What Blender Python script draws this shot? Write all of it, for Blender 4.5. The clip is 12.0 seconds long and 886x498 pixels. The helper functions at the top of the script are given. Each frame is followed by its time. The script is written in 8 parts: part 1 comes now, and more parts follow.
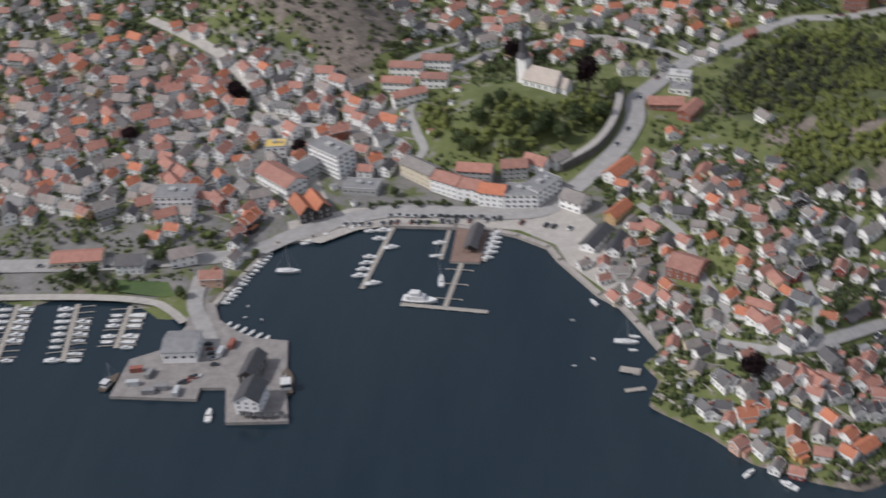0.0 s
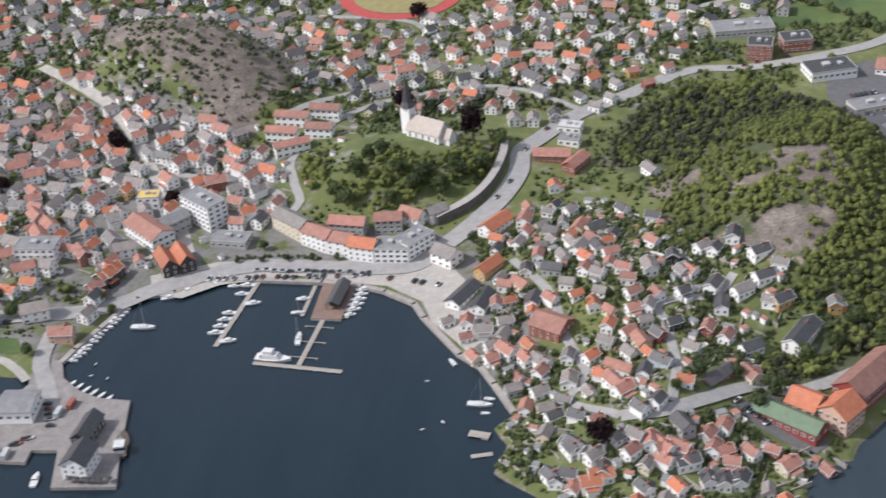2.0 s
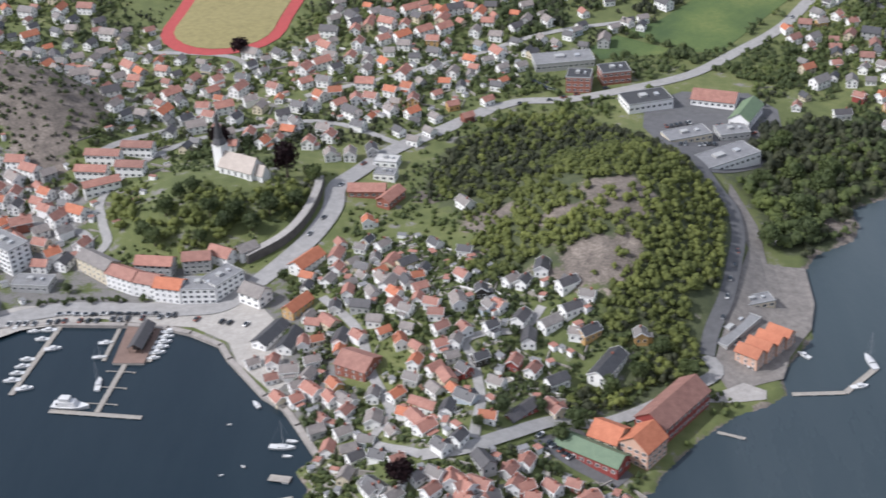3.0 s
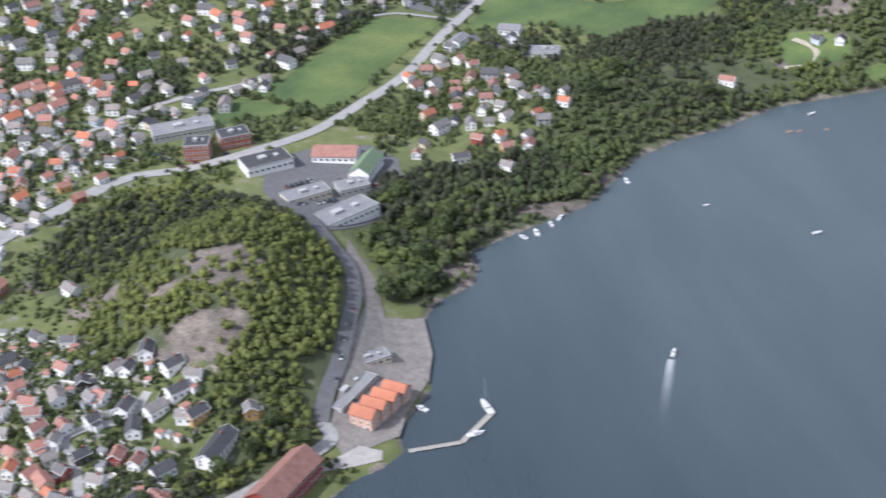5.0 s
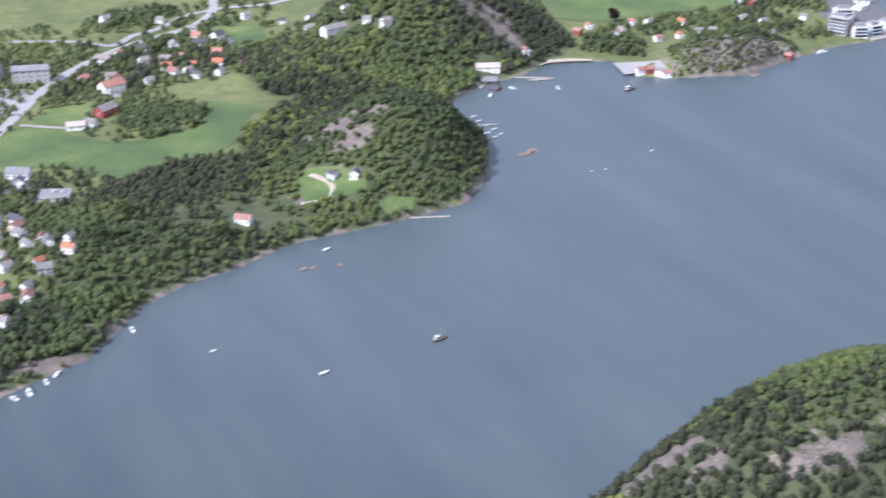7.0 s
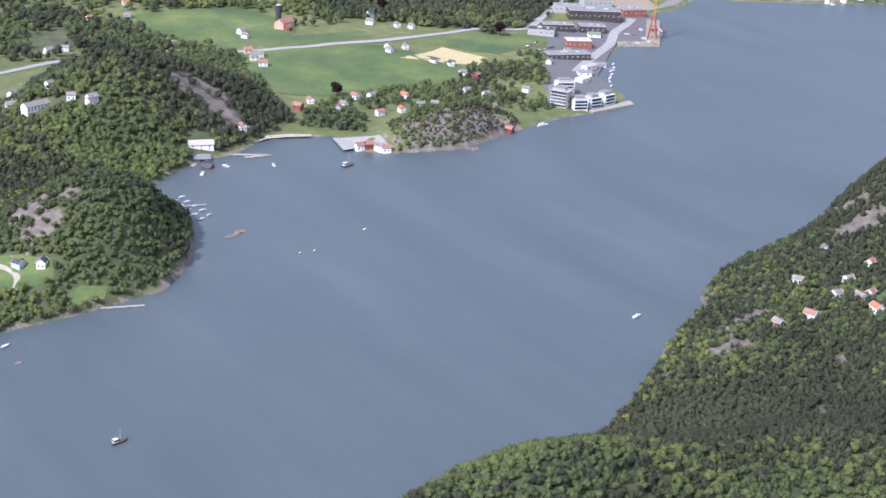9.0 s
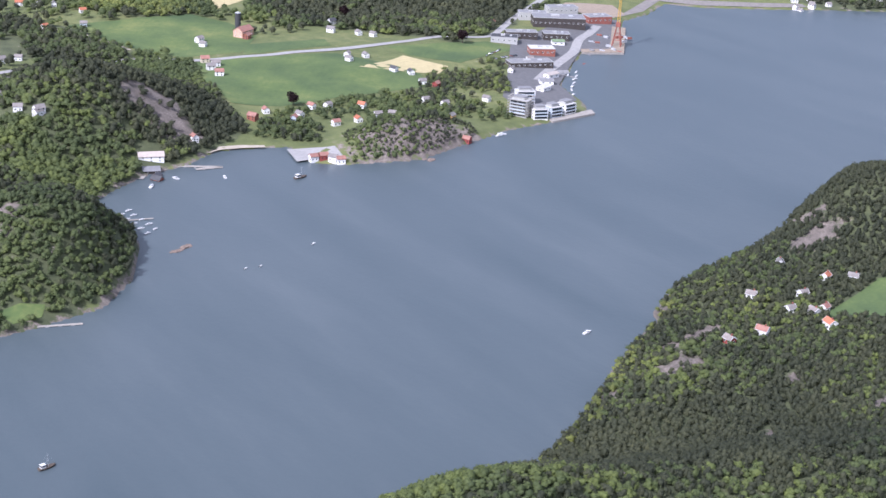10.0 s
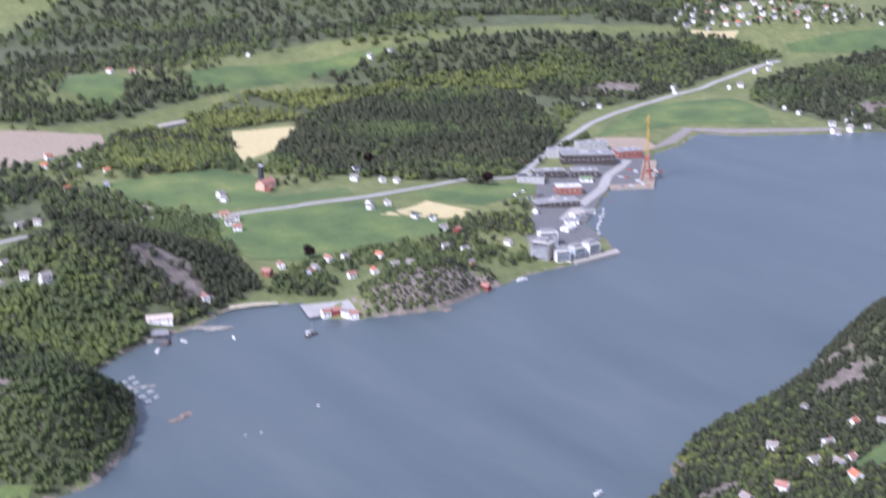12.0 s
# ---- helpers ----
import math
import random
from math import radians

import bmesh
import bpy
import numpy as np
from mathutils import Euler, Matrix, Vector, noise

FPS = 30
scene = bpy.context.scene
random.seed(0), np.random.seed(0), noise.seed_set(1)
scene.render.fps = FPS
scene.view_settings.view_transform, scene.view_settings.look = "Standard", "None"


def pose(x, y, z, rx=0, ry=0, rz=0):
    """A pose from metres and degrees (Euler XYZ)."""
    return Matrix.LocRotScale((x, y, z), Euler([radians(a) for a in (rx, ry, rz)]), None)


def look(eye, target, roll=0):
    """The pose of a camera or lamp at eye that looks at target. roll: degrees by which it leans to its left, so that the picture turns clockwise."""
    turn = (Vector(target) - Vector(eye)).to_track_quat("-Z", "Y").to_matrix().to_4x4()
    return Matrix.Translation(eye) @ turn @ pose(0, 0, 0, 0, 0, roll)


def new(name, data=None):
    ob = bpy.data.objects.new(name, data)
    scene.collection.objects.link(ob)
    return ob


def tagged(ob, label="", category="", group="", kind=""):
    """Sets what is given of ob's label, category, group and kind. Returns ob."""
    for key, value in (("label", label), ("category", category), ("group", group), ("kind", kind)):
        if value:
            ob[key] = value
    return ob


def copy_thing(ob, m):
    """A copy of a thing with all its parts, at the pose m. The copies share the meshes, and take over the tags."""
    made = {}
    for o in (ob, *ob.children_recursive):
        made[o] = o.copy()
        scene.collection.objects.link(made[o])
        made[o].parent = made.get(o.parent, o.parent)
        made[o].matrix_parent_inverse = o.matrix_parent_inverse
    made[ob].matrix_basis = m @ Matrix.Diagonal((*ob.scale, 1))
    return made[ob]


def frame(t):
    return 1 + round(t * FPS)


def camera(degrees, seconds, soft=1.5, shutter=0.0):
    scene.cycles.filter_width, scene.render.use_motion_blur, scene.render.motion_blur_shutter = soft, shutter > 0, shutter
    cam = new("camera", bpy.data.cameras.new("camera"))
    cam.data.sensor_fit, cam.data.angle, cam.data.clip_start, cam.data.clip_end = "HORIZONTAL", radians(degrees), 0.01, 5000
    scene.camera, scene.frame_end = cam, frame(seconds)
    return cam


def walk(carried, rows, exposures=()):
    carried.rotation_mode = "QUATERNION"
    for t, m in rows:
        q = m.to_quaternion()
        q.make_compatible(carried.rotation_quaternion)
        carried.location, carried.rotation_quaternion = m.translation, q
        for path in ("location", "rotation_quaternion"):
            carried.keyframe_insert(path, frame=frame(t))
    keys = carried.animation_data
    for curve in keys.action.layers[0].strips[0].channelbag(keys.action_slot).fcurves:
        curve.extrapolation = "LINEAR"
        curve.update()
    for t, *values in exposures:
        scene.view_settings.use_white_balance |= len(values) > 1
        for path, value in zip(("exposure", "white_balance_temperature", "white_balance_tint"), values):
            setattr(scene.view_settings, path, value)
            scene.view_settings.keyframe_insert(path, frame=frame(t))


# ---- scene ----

cam = camera(34.408, 12.0, soft=1.5, shutter=0.5)
PATH = [
    (0, look((7.98, -87.16, 402.88), (-40.13, 243.08, 182.36), -5.29)),
    (0.1, look((11.32, -85.53, 401.94), (-33.19, 243.84, 179.37), -5.99)),
    (0.2, look((14.66, -83.90, 400.99), (-28.52, 243.62, 175.46), -6.17)),
    (0.4, look((21.34, -80.64, 399.11), (-16.88, 246.61, 172.29), -5.30)),
    (0.5, look((24.68, -79.01, 398.17), (-14.41, 248.21, 171.45), -5.30)),
    (1, look((41.38, -70.85, 393.46), (-11.08, 259.59, 174.24), -5.98)),
    (1.5, look((57.91, -62.77, 388.81), (-0.67, 270.76, 175.90), -5.95)),
    (2, look((74.29, -55.38, 384.51), (24.64, 282.31, 175.94), -5.04)),
    (2.5, look((90.53, -48.64, 380.58), (52.24, 292.71, 175.60), -4.34)),
    (3, look((106.64, -42.52, 377.00), (91.16, 302.16, 174.63), -3.25)),
    (3.2, look((113.05, -40.24, 375.67), (100.49, 304.50, 173.19), -2.97)),
    (4.8, look((163.62, -25.04, 367.00), (214.56, 322.59, 175.79), -3.66)),
    (5, look((169.86, -23.48, 366.16), (228.32, 322.32, 173.80), -3.64)),
    (5.5, look((185.40, -19.90, 364.29), (267.37, 321.11, 171.97), -2.27)),
    (6, look((200.85, -16.72, 362.75), (313.84, 320.26, 179.24), -0.81)),
    (6.5, look((216.22, -13.91, 361.53), (356.04, 317.90, 187.30), 0.00)),
    (7, look((231.51, -11.42, 360.63), (398.38, 313.57, 197.72), 0.91)),
    (7.5, look((246.73, -9.22, 360.03), (432.48, 307.87, 202.06), 1.14)),
    (7.7, look((252.80, -8.41, 359.88), (447.80, 303.92, 203.60), 1.73)),
    (9.3, look((301.05, -3.14, 360.41), (525.12, 295.60, 217.06), 3.14)),
    (9.5, look((307.06, -2.60, 360.69), (531.58, 295.94, 217.63), 3.26)),
    (10, look((322.04, -1.31, 361.58), (548.76, 295.54, 218.47), 3.11)),
    (10.5, look((336.99, -0.09, 362.76), (565.74, 295.37, 220.01), 3.43)),
    (11, look((351.93, 1.09, 364.21), (582.10, 296.32, 223.29), 3.67)),
    (11.5, look((366.86, 2.27, 365.94), (592.76, 305.17, 234.72), 2.50)),
    (12, look((381.78, 3.49, 367.93), (597.92, 321.84, 258.68), -0.30)),
]
walk(cam, PATH, [(0, -0.8, 6000, 14), (0.5, -0.44, 6000, 14), (1.5, -0.29, 6000, 14), (2.5, -0.36, 5850, 14), (3.2, -0.3, 5750, 14), (4.8, -0.08, 5600, 15), (5.5, 0.1, 5520, 17), (7.5, 0.26, 5350, 21), (9.5, 0.2, 5420, 23), (12, 0.18, 5320, 27)])

# ---- daylight ----
SUN_ELEVATION, SUN_FROM = 44.0, 256.0   # degrees above the horizon; compass bearing with +y as north
world = bpy.data.worlds.new("sky")
scene.world = world
world.use_nodes = True
sky = world.node_tree.nodes.new("ShaderNodeTexSky")
sky.sky_type, sky.sun_disc = "NISHITA", False
sky.sun_elevation, sky.sun_rotation = radians(SUN_ELEVATION), radians(SUN_FROM)
sky.air_density, sky.dust_density = 1.0, 6.0
tree = world.node_tree
where = tree.nodes.new("ShaderNodeTexCoord").outputs["Generated"]
flat = tree.nodes.new("ShaderNodeMapping")
flat.inputs["Scale"].default_value = (1.0, 1.0, 3.5)
tree.links.new(where, flat.inputs["Vector"])
puffs = tree.nodes.new("ShaderNodeTexNoise")
puffs.inputs["Scale"].default_value, puffs.inputs["Detail"].default_value, puffs.inputs["Roughness"].default_value = 2.6, 6.0, 0.6
tree.links.new(flat.outputs[0], puffs.inputs["Vector"])
cover = tree.nodes.new("ShaderNodeMapRange")
cover.inputs["From Min"].default_value, cover.inputs["From Max"].default_value = 0.34, 0.62
tree.links.new(puffs.outputs["Fac"], cover.inputs["Value"])
clouds = tree.nodes.new("ShaderNodeMix")
clouds.data_type = "RGBA"
clouds.inputs[7].default_value = (6.6, 6.8, 7.2, 1)
tree.links.new(cover.outputs[0], clouds.inputs[0])
tree.links.new(sky.outputs[0], clouds.inputs[6])
tree.links.new(clouds.outputs[2], tree.nodes["Background"].inputs[0])
tree.nodes["Background"].inputs[1].default_value = 0.15
sun = new("sun", bpy.data.lights.new("sun", "SUN"))
sun.data.energy, sun.data.angle, sun.data.color = 5.0, radians(0.6), (1.0, 0.95, 0.87)
bearing = radians(SUN_FROM)
to_sun = Vector((math.sin(bearing) * math.cos(radians(SUN_ELEVATION)), math.cos(bearing) * math.cos(radians(SUN_ELEVATION)), math.sin(radians(SUN_ELEVATION))))
sun.matrix_world = look(to_sun * 1000, (0, 0, 0))


# ---- materials ----
class Nodes:
    """A short hand for building a node material."""

    def __init__(self, name):
        self.mat = bpy.data.materials.new(name)
        self.mat.use_nodes = True
        self.tree = self.mat.node_tree
        self.bsdf = self.tree.nodes["Principled BSDF"]

    def add(self, kind, **sockets):
        node = self.tree.nodes.new(kind)
        for key, value in sockets.items():
            self.put(node.inputs[key.replace("_", " ")], value)
        return node

    def put(self, socket, value):
        if isinstance(value, bpy.types.NodeSocket):
            self.tree.links.new(value, socket)
        else:
            socket.default_value = value

    def noise(self, scale, detail=4, rough=0.6, space="Object"):
        coords = self.add("ShaderNodeNewGeometry").outputs["Position"] if space == "World" else self.add("ShaderNodeTexCoord").outputs["Object"]
        return self.add("ShaderNodeTexNoise", Vector=coords, Scale=scale, Detail=detail, Roughness=rough).outputs["Fac"]

    def ramp(self, value, *stops):
        node = self.add("ShaderNodeValToRGB", Fac=value)
        while len(node.color_ramp.elements) < len(stops):
            node.color_ramp.elements.new(0.5)
        for element, (at, colour) in zip(node.color_ramp.elements, stops):
            element.position, element.color = at, (*colour, 1)
        return node.outputs["Color"]

    def mix(self, factor, a, b, how="MIX"):
        node = self.tree.nodes.new("ShaderNodeMix")
        node.data_type, node.blend_type = "RGBA", how
        for socket, value in ((node.inputs[0], factor), (node.inputs[6], a), (node.inputs[7], b)):
            self.put(socket, (*value, 1) if isinstance(value, tuple) and len(value) == 3 else value)
        return node.outputs[2]

    def math(self, how, a, b=0.0, clamp=False):
        node = self.tree.nodes.new("ShaderNodeMath")
        node.operation, node.use_clamp = how, clamp
        self.put(node.inputs[0], a)
        self.put(node.inputs[1], b)
        return node.outputs[0]

    def attr(self, name):
        node = self.tree.nodes.new("ShaderNodeAttribute")
        node.attribute_name = name
        return node.outputs["Fac"]

    def finish(self, colour, rough=0.8, metal=0.0, bump=None, strength=0.3, distance=0.1):
        self.put(self.bsdf.inputs["Base Color"], (*colour, 1) if isinstance(colour, tuple) else colour)
        self.put(self.bsdf.inputs["Roughness"], rough)
        self.bsdf.inputs["Metallic"].default_value = metal
        if bump is not None:
            node = self.add("ShaderNodeBump", Strength=strength, Distance=distance, Height=bump)
            self.put(self.bsdf.inputs["Normal"], node.outputs["Normal"])
        return self.mat


def painted(name, colour, spread=0.12, rough=0.7, grain=3.0, bump=0.25):
    """Paint, plaster or planks: a colour with stains, a grain and a shift from thing to thing."""
    n = Nodes(name)
    stain = n.ramp(n.noise(0.25, 5, 0.65), (0.3, tuple(c * (1 - spread) for c in colour)), (0.7, tuple(min(1, c * (1 + spread * 0.4)) for c in colour)))
    fine = n.ramp(n.noise(grain, 3, 0.7), (0.35, (0.90, 0.90, 0.89)), (0.65, (1, 1, 1)))
    each = n.add("ShaderNodeObjectInfo").outputs["Random"]
    shift = n.ramp(each, (0.0, (0.92, 0.92, 0.93)), (1.0, (1.0, 1.0, 0.98)))
    return n.finish(n.mix(0.9, n.mix(1.0, stain, fine, "MULTIPLY"), shift, "MULTIPLY"), rough, 0, n.noise(grain * 2, 3), bump, 0.03)


def tiled(name, dark, light, rough=0.75):
    """Roofing in courses, with lichen and single tiles off colour."""
    n = Nodes(name)
    coords = n.add("ShaderNodeTexCoord").outputs["Object"]
    rows = n.add("ShaderNodeTexWave", Vector=coords, Scale=1.1, Distortion=0.4, Detail=1.0)
    rows.bands_direction = "Z"
    patch = n.ramp(n.noise(0.35, 5, 0.7), (0.28, dark), (0.72, light))
    single = n.ramp(n.noise(2.6, 2, 0.8), (0.3, (0.72, 0.7, 0.68)), (0.7, (1.1, 1.08, 1.06)))
    each = n.ramp(n.add("ShaderNodeObjectInfo").outputs["Random"], (0.0, (0.72, 0.74, 0.76)), (0.5, (0.95, 0.93, 0.92)), (1.0, (1.12, 1.04, 1.0)))
    colour = n.mix(0.9, n.mix(0.85, patch, single, "MULTIPLY"), each, "MULTIPLY")
    return n.finish(colour, rough, 0, rows.outputs["Fac"], 0.35, 0.06)


def leafy(name, stops, rough=0.6):
    """Foliage: a tint for each tree, a finer one for each clump of leaves, and broad patches of other kinds."""
    n = Nodes(name)
    clump = n.add("ShaderNodeNewGeometry").outputs["Random Per Island"]
    each = n.attr("tint")
    thing = n.add("ShaderNodeObjectInfo").outputs["Random"]
    broad = n.noise(0.012, 4, 0.6, "World")
    value = n.math("ADD", n.math("MULTIPLY", each, 0.2), n.math("ADD", n.math("MULTIPLY", thing, 0.12), n.math("MULTIPLY", n.math("SUBTRACT", broad, 0.32), 1.35)))
    colour = n.ramp(value, *stops)
    fine = n.ramp(clump, (0.0, (0.80, 0.82, 0.80)), (0.5, (1, 1, 1)), (1.0, (1.2, 1.17, 1.08)))
    leaves = n.noise(1.3, 4, 0.75, "World")
    sprays = n.ramp(leaves, (0.3, (0.76, 0.78, 0.76)), (0.5, (1, 1, 1)), (0.7, (1.28, 1.25, 1.15)))
    n.bsdf.inputs["Specular IOR Level"].default_value = 0.2
    tint = n.mix(1.0, n.mix(0.9, colour, fine, "MULTIPLY"), sprays, "MULTIPLY")
    n.finish(tint, rough, 0, n.noise(0.8, 4, 0.7, "World"), 0.7, 0.4)
    glow_through = n.add("ShaderNodeBsdfTranslucent", Color=tint)
    both = n.add("ShaderNodeMixShader", Fac=0.4)
    n.tree.links.new(n.bsdf.outputs[0], both.inputs[1])
    n.tree.links.new(glow_through.outputs[0], both.inputs[2])
    n.tree.links.new(both.outputs[0], n.tree.nodes["Material Output"].inputs["Surface"])
    return n.mat


M = {
    "white": painted("white_wood_paint", (0.90, 0.89, 0.87), 0.06), "cream": painted("cream_wood_paint", (0.68, 0.60, 0.45)),
    "red": painted("red_wood_paint", (0.29, 0.06, 0.05)), "ochre": painted("ochre_wood_paint", (0.58, 0.36, 0.14)),
    "grey": painted("grey_plaster", (0.42, 0.42, 0.41)), "brick": painted("red_brick", (0.30, 0.11, 0.075), 0.2, 0.85, 6.0),
    # wall_stone: shade on the retaining wall is put into its dark colour.
    "pink": painted("salmon_plaster", (0.62, 0.40, 0.30)), "blue": painted("pale_blue_paint", (0.50, 0.56, 0.62)), "wall_stone": painted("shade_dark_wall_stone", (0.13, 0.12, 0.11), 0.35, 0.95, 1.2, 0.8), "dark": painted("dark_stained_wood", (0.06, 0.05, 0.045), 0.3),
    "roof_orange": tiled("orange_clay_tiles", (0.36, 0.125, 0.065), (0.50, 0.20, 0.11)),
    "roof_red": tiled("weathered_red_tiles", (0.26, 0.125, 0.098), (0.42, 0.225, 0.175)),
    "roof_grey": tiled("grey_slate_tiles", (0.175, 0.163, 0.155), (0.30, 0.282, 0.265)),
    "roof_black": tiled("black_glazed_tiles", (0.055, 0.056, 0.06), (0.10, 0.10, 0.105), 0.5),
    "roof_green": tiled("green_copper_sheet", (0.12, 0.19, 0.11), (0.18, 0.26, 0.15), 0.6),
    "roof_white": painted("pale_roofing_felt", (0.55, 0.54, 0.52), 0.2, 0.9), "roof_yellow": painted("yellow_roofing_sheet", (0.62, 0.44, 0.13), 0.15, 0.8),
    "felt": painted("grey_roofing_felt", (0.24, 0.24, 0.245), 0.25, 0.9), "felt_dark": painted("black_roofing_felt", (0.06, 0.062, 0.066), 0.25, 0.9),
    "glass": painted("window_glass", (0.035, 0.045, 0.055), 0.3, 0.12, 1.0, 0.0), "trim": painted("white_trim_paint", (0.8, 0.8, 0.78)),
    "shore_rock": painted("bare_shore_rock", (0.25, 0.19, 0.15), 0.4, 0.95, 0.8, 0.8),
    "stone": painted("quay_granite", (0.36, 0.33, 0.30), 0.25, 0.9, 1.5, 0.5), "paving": painted("pale_paving", (0.40, 0.375, 0.345), 0.2, 0.9, 1.0, 0.2),
    "quay_paving": painted("worn_quay_paving", (0.27, 0.25, 0.235), 0.28, 0.9, 0.8, 0.3), "pier_planks": painted("brown_pier_planks", (0.23, 0.155, 0.125), 0.25, 0.85, 1.5, 0.4), "deck": painted("weathered_decking", (0.36, 0.33, 0.29), 0.25, 0.85, 2.0, 0.4), "metal": painted("galvanised_steel", (0.45, 0.46, 0.47), 0.15, 0.45),
    "hull": painted("white_gelcoat", (0.66, 0.66, 0.65), 0.12, 0.25, 1.0, 0.0), "bark": painted("bark", (0.11, 0.085, 0.065), 0.3, 0.95, 4.0, 0.8),
    "crane_paint": painted("yellow_red_crane_paint", (0.62, 0.40, 0.08), 0.25, 0.6), "rust": painted("red_lead_paint", (0.31, 0.11, 0.08), 0.3, 0.8),
    "asphalt": painted("asphalt", (0.13, 0.129, 0.132), 0.22, 0.92, 0.8, 0.2), "roof_pale": tiled("pale_slate", (0.36, 0.335, 0.30), (0.48, 0.45, 0.41)), "asphalt_old": painted("pale_old_asphalt", (0.34, 0.33, 0.315), 0.2, 0.92, 0.6, 0.2),
    "gravel": painted("grey_gravel", (0.245, 0.222, 0.20), 0.3, 0.95, 0.5, 0.15), "marking": painted("white_road_paint", (0.72, 0.72, 0.70), 0.25, 0.8),
    "track_red": painted("red_running_track", (0.42, 0.075, 0.07), 0.12, 0.9), "infield": painted("worn_grass_pitch", (0.30, 0.26, 0.11), 0.2, 0.95, 0.2),
    "straw": painted("dry_stubble", (0.47, 0.40, 0.21), 0.15, 0.95, 0.3, 0.4), "soil": painted("ploughed_soil", (0.31, 0.25, 0.185), 0.2, 0.95, 0.3, 0.5), "sand": painted("pale_sand", (0.42, 0.37, 0.29), 0.2, 0.95, 0.4),
    "leaf": leafy("broad_leaves", ((0.12, (0.064, 0.084, 0.041)), (0.42, (0.105, 0.134, 0.055)), (0.72, (0.165, 0.20, 0.060)), (0.95, (0.26, 0.28, 0.085)))),
    # Lighter leaves: sunshine on the woods is painted into this leaf colour.
    "sunlit_leaf": leafy("sunlit_leaves", ((0.12, (0.11, 0.132, 0.046)), (0.42, (0.18, 0.205, 0.064)), (0.72, (0.25, 0.275, 0.082)), (0.95, (0.33, 0.34, 0.11)))),
    "pine": leafy("pine_needles", ((0.2, (0.050, 0.058, 0.037)), (0.6, (0.082, 0.090, 0.052)), (0.95, (0.125, 0.130, 0.062)))),
    "copper": leafy("copper_beech_leaves", ((0.2, (0.02, 0.010, 0.012)), (0.9, (0.045, 0.02, 0.022)))),
}


def ground_material():
    """Meadow, gardens, bare rock and town ground, told apart by what the land there is, with ragged edges."""
    n = Nodes("ground")
    broad, mid, fine = n.noise(0.012, 4, 0.6, "World"), n.noise(0.09, 5, 0.65, "World"), n.noise(0.9, 4, 0.7, "World")
    grass = n.ramp(n.math("ADD", n.math("MULTIPLY", broad, 0.5), n.math("MULTIPLY", mid, 0.5)), (0.32, (0.068, 0.086, 0.028)), (0.5, (0.115, 0.135, 0.044)), (0.68, (0.19, 0.192, 0.072)))
    rock = n.ramp(n.math("ADD", n.math("MULTIPLY", mid, 0.5), n.math("MULTIPLY", fine, 0.5)), (0.35, (0.062, 0.053, 0.045)), (0.52, (0.160, 0.135, 0.113)), (0.7, (0.34, 0.288, 0.24)))
    town = n.ramp(n.math("ADD", n.math("MULTIPLY", mid, 0.6), n.math("MULTIPLY", fine, 0.4)), (0.34, (0.10, 0.098, 0.094)), (0.66, (0.22, 0.21, 0.196)))
    ragged = n.math("ADD", n.math("MULTIPLY", n.math("SUBTRACT", mid, 0.5), 2.2), n.math("MULTIPLY", n.math("SUBTRACT", fine, 0.5), 0.7))

    def edge(value):
        return n.math("MULTIPLY", n.math("SUBTRACT", n.math("ADD", value, ragged), 0.4), 5.0, clamp=True)

    floor = n.ramp(mid, (0.35, (0.054, 0.066, 0.030)), (0.65, (0.092, 0.104, 0.045)))
    colour = n.mix(edge(n.attr("wood")), grass, floor)
    colour = n.mix(edge(n.attr("town")), colour, town)
    colour = n.mix(edge(n.attr("rock")), colour, rock)
    return n.finish(colour, 0.95, 0, n.math("ADD", mid, fine), 0.7, 0.6)


def turf_material():
    """Hay meadow: broad drifts of other grasses, wheel lines and a fine tuft grain."""
    n = Nodes("mown_turf")
    coords = n.add("ShaderNodeNewGeometry").outputs["Position"]
    drift = n.noise(0.016, 5, 0.6, "World")
    lines = n.add("ShaderNodeTexWave", Vector=n.add("ShaderNodeMapping", Vector=coords, Rotation=(0, 0, 0.75)).outputs[0], Scale=0.045, Distortion=2.5, Detail=2.0, Detail_Scale=0.6).outputs["Fac"]
    fine = n.noise(0.35, 4, 0.7, "World")
    tone = n.math("ADD", n.math("MULTIPLY", drift, 0.7), n.math("ADD", n.math("MULTIPLY", lines, 0.01), n.math("MULTIPLY", fine, 0.22)))
    colour = n.ramp(tone, (0.36, (0.052, 0.086, 0.028)), (0.5, (0.088, 0.128, 0.036)), (0.64, (0.165, 0.185, 0.055)))
    return n.finish(colour, 0.95, 0, fine, 0.5, 0.4)


def foam_material():
    """Churned foam that breaks up into open water towards its edges and its end."""
    n = Nodes("wake_foam")
    churn = n.noise(0.9, 5, 0.7, "World")
    cover = n.math("ADD", n.attr("foam"), n.math("MULTIPLY", n.math("SUBTRACT", churn, 0.5), 0.9), clamp=True)
    n.put(n.bsdf.inputs["Alpha"], n.math("MULTIPLY", cover, n.attr("foam"), clamp=True))
    return n.finish((0.72, 0.74, 0.75), 0.7, 0, churn, 0.5, 0.2)


